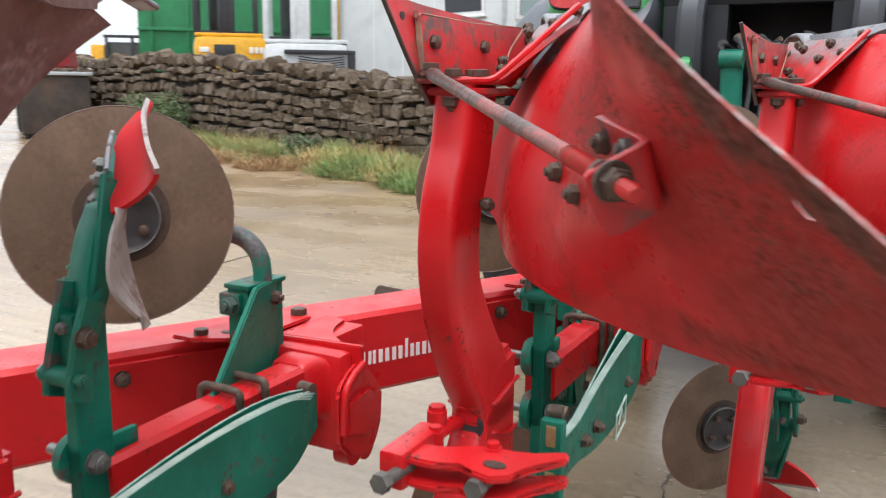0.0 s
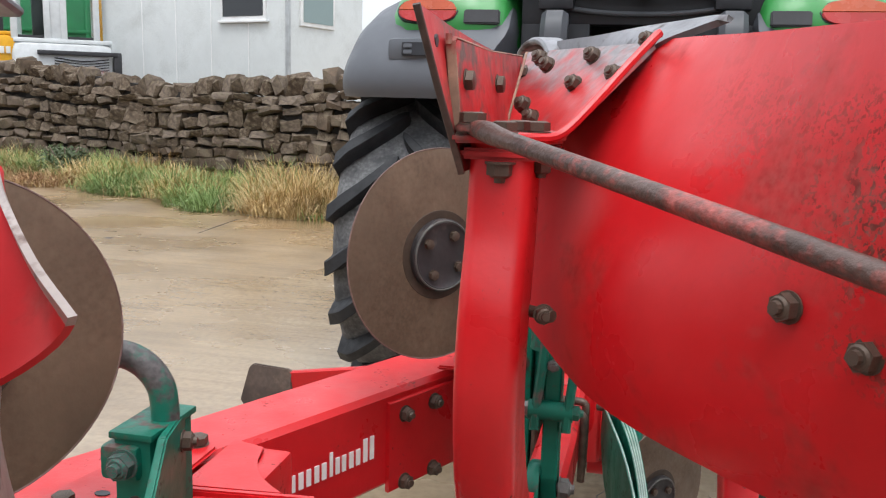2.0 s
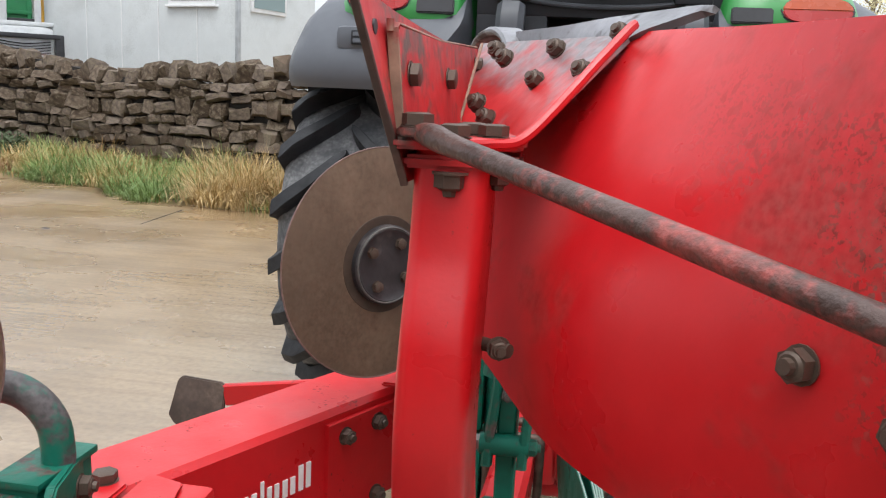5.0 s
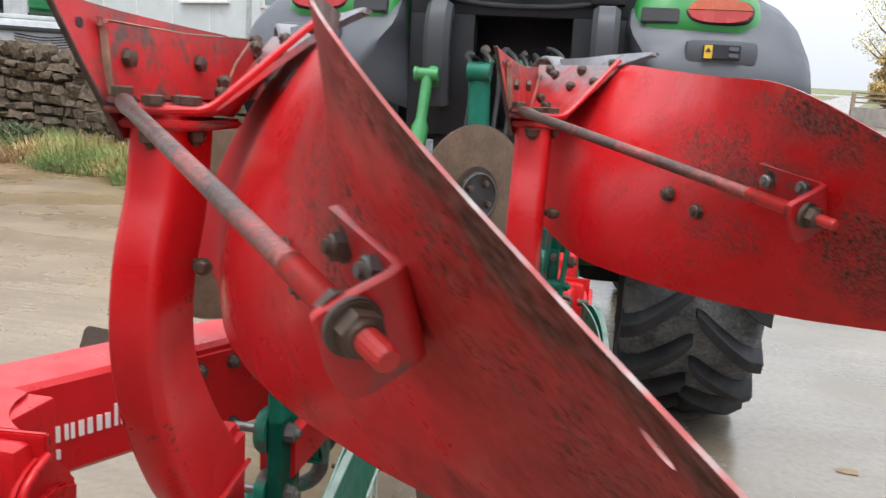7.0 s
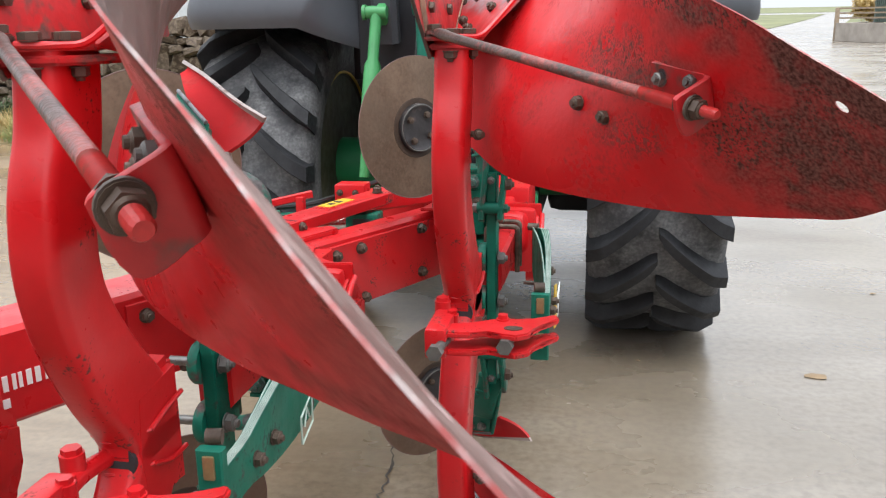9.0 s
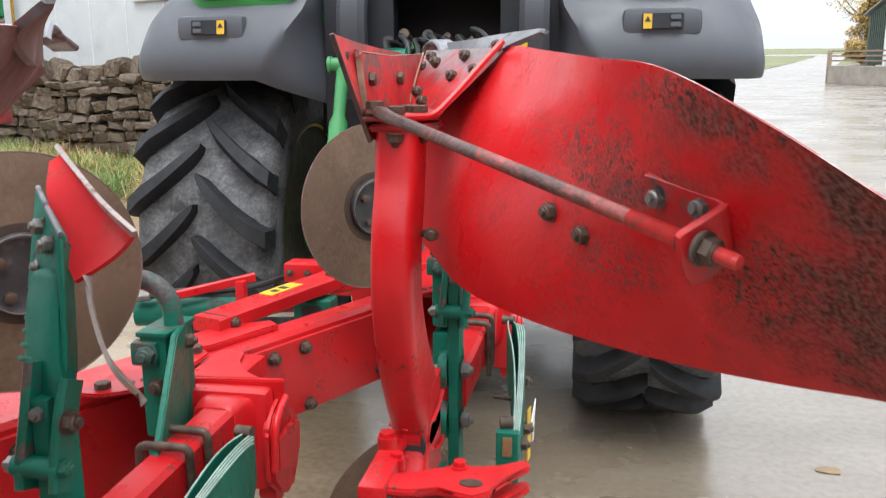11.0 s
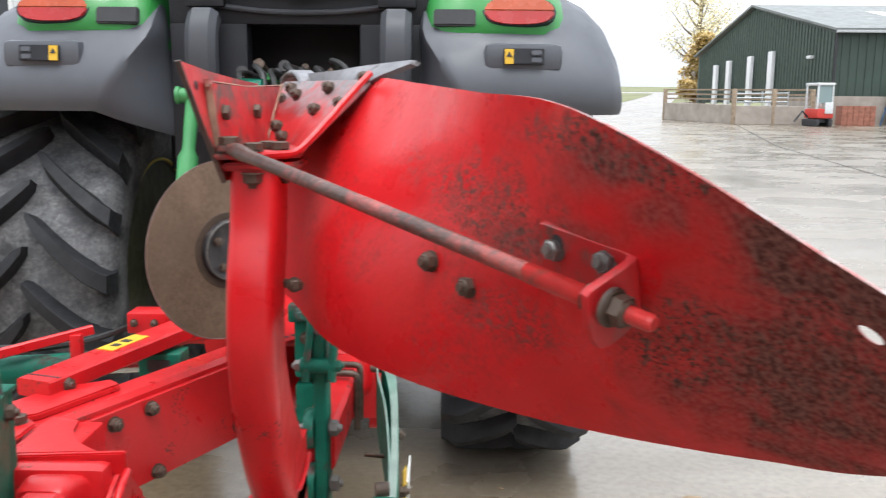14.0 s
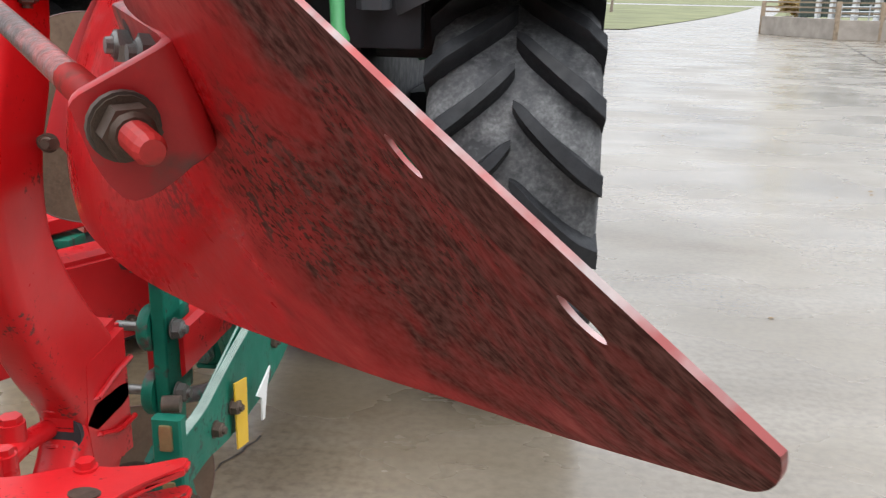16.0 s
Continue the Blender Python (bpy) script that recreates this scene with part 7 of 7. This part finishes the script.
for i in range(5):
    f = 0.55
    bm = bmesh.new()
    y0, y1 = SY0 + 2.5, SY0 + 9.5
    zz = lambda y: eave + (ridge - eave) * (y - SY0) / ((SY1 - SY0) / 2) + 0.25
    c = SX + 6 + 6.5 * i
    q = [bm.verts.new(p) for p in ((c, y0, zz(y0)), (c + 1.1, y0, zz(y0)), (c + 1.1, y1, zz(y1)), (c, y1, zz(y1)))]
    bm.faces.new(q)
    part("roof_light", bm, "skylight", shed)
bm = bmesh.new()
tube(bm, [(SX - 0.1, SY0 - 0.15, sz), (SX - 0.1, SY0 - 0.15, eave)], 0.08, 10)
part("downpipe", bm, "machine_dark", shed)
bm = bmesh.new()
box(bm, (SX - 0.3, SY0 - 0.55, eave - 0.08), (SX + 45, SY0 - 0.4, eave + 0.08), 0.03)
part("gutter", bm, "galvanised", shed)
for y, top in ((62.5, 5.6), (66.8, 5.5), (71.8, 5.4), (75.2, 5.2)):
    bm = bmesh.new()
    box(bm, (SX - 0.3, y, sz), (SX - 0.05, y + 0.8, top), 0.02)
    part("door_post", bm, "frame_white", shed, "pale concrete door post")
bm = bmesh.new()
box(bm, (SX - 0.35, SY0 + 3.0, 4.75), (SX - 0.05, SY0 + 3.5, 4.95), 0.03)
part("wall_lamp", bm, "frame_white", shed)

# low yard walls with gates
pen = thing("wall_pen", (16, 56, lie(16, 56)), "low concrete pen walls in front of the shed", "wall", kind="structure")
for (x0, y0), (x1, y1), h in (((15.0, 60.5), (17.2, 52.8), 1.15), ((17.2, 52.8), (21.6, 52.2), 1.1), ((15.0, 60.5), (20, 72), 1.1)):
    bm = bmesh.new()
    bar(bm, [(x0, y0, lie(x0, y0) + h / 2), (x1, y1, lie(x1, y1) + h / 2)], (0, 0, 1), h, 0.2, 0.02)
    part("panel", bm, "block_wall", pen)
for (x, y) in ((15.0, 60.5), (17.2, 52.8), (21.7, 52.3), (19.5, 52.5)):
    bm = bmesh.new()
    box(bm, (x - 0.12, y - 0.12, lie(x, y)), (x + 0.12, y + 0.12, lie(x, y) + 2.1), 0.02)
    part("post", bm, "old_timber", pen)
for k in range(3):
    bm = bmesh.new()
    bar(bm, [(15.0, 60.5, lie(0, 60) + 1.45 + 0.3 * k), (21.7, 52.3, lie(0, 53) + 1.45 + 0.3 * k)], (0, 0, 1), 0.1, 0.05)
    part("rail", bm, "old_timber", pen)
gate = thing("field_gate", (17.4, 54.0, lie(17, 54)), "galvanised steel gate leaning on the pen", "gate")
for k in range(6):
    bm = bmesh.new()
    a = lie(17, 54) + 0.5 + 0.26 * k
    tube(bm, [(17.6, 53.6, a), (20.6, 53.2, a + 0.05)], 0.04, 8)
    part("bar", bm, "galvanised", gate)
for x in (17.6, 19.1, 20.6):
    bm = bmesh.new()
    tube(bm, [(x, 53.6 - 0.4 * (x - 17.6) / 3, lie(17, 54)), (x, 53.6 - 0.4 * (x - 17.6) / 3, lie(17, 54) + 1.95)], 0.045, 8)
    part("upright", bm, "galvanised", gate)

md_o = (21.3, 50.4, lie(21, 50.4))
md = thing("mini_excavator", md_o, "small red and white mini digger by the shed corner", "digger")
mm = turned(md_o, 10) @ Matrix.Diagonal((0.7, 0.9, 1, 1))
put("track", "machine_dark", md, mm, (-0.75, -0.7, 0), (-0.4, 0.9, 0.42), 0.1)
put("track", "machine_dark", md, mm, (0.4, -0.7, 0), (0.75, 0.9, 0.42), 0.1)
put("undercarriage", "machine_dark", md, mm, (-0.45, -0.4, 0.2), (0.45, 0.6, 0.5), 0.03)
put("body", "mini_red", md, mm, (-0.72, -0.75, 0.45), (0.72, 0.7, 1.0), 0.1)
put("rear_panel", "machine_white", md, mm, (-0.1, -0.8, 0.72), (0.62, -0.72, 1.35), 0.04)
for x in (-0.65, 0.65):
    for y in (-0.6, 0.6):
        put("cab_post", "machine_white", md, mm, (x - 0.06, y - 0.06, 0.95), (x + 0.06, y + 0.06, 2.35), 0.015)
put("cab_roof", "machine_white", md, mm, (-0.75, -0.7, 2.3), (0.75, 0.7, 2.45), 0.04)
put("pane", "window_pale", md, mm, (-0.6, -0.61, 1.3), (0.6, -0.59, 2.3))
bm = bmesh.new()
bar(bm, [mm @ Vector(p) for p in ((-0.7, 0.3, 0.5), (-1.2, 0.3, 0.85), (-1.9, 0.3, 0.25))], (0, 1, 0), 0.1, 0.1, 0.02)
part("boom", bm, "machine_dark", md)
for i, (x, w, h, mat, lab) in enumerate(((24.0, 2.0, 1.15, "brick_red", "stack of red bricks"), (26.3, 1.1, 1.1, "trough_blue", "blue steel frame"), (26.75, 0.85, 2.3, "hub_black", "dark upright tank"), (29.6, 1.2, 1.2, "trough_blue", "blue steel frame"))):
    o = (x, 51.6, lie(x, 51.6))
    if mat == "brick_red":
        st = thing("brick_stack", o, lab + " by the shed wall", "brick stack")
        for a in range(6):
            for b in range(5):
                put("brick_pack", mat, st, turned(o, 0), (-w / 2 + w * a / 6 + 0.01, -0.4, h * b / 5 + 0.004), (-w / 2 + w * (a + 1) / 6 - 0.01, 0.4, h * (b + 1) / 5), 0.01)
    elif mat == "hub_black":
        bm = bmesh.new()
        o = (x, 52.4, lie(x, 52.4))
        tube(bm, [(x, 52.4, o[2]), (x, 52.4, o[2] + h * 0.85), (x, 52.4, o[2] + h * 0.95), (x, 52.4, o[2] + h)], [w / 2, w / 2, w / 3, 0.1], 20)
        whole("tank", bm, mat, lab + " by the shed wall", "tank", base=o)
    else:
        fr = thing("sawhorse", o, lab + " standing by the shed wall", "trestle")
        for sx in (-1, 1):
            for sy in (-1, 1):
                bm = bmesh.new()
                tube(bm, [(x + sx * w * 0.5, 51.6 + sy * 0.5, o[2]), (x + sx * w * 0.35, 51.6 + sy * 0.3, o[2] + h)], 0.05, 8)
                part("leg", bm, mat, fr)
        put("top", mat, fr, turned(o, 0), (-w * 0.42, -0.4, h - 0.12), (w * 0.42, 0.4, h), 0.02)

# scattered leaves and grit on the yard
r = random.Random(5)
spots = [(1.13, 4.39, 0.075), (-6.3, 8.8, 0.12), (2.19, 7.82, 0.05), (3.17, 9.17, 0.035), (3.65, 9.5, 0.035), (3.7, 9.66, 0.03), (3.27, 9.3, 0.03), (5.08, 9.73, 0.03)] + [(r.uniform(-9, 14), r.uniform(2.5, 16), r.uniform(0.015, 0.035)) for _ in range(60)]
for x, y, s in spots:
    bm = bmesh.new()
    n = 7
    rim = [bm.verts.new((x + s * r.uniform(0.5, 1) * math.cos(k * 6.283 / n), y + s * r.uniform(0.3, 0.6) * math.sin(k * 6.283 / n), lie(x, y) + 0.004)) for k in range(n)]
    tip = bm.verts.new((x, y, lie(x, y) + 0.008 + 0.12 * s))
    low = bm.verts.new((x, y, lie(x, y) + 0.001))
    for k in range(n):
        bm.faces.new((rim[k], rim[(k + 1) % n], tip))
        bm.faces.new((rim[(k + 1) % n], rim[k], low))
    whole("fallen_leaf", bm, "dead_leaf" if s < 0.09 or x > 0 else "hub_black", "dead leaf lying flat on the wet concrete", "leaf", "fallen leaves", base=(x, y, lie(x, y)))
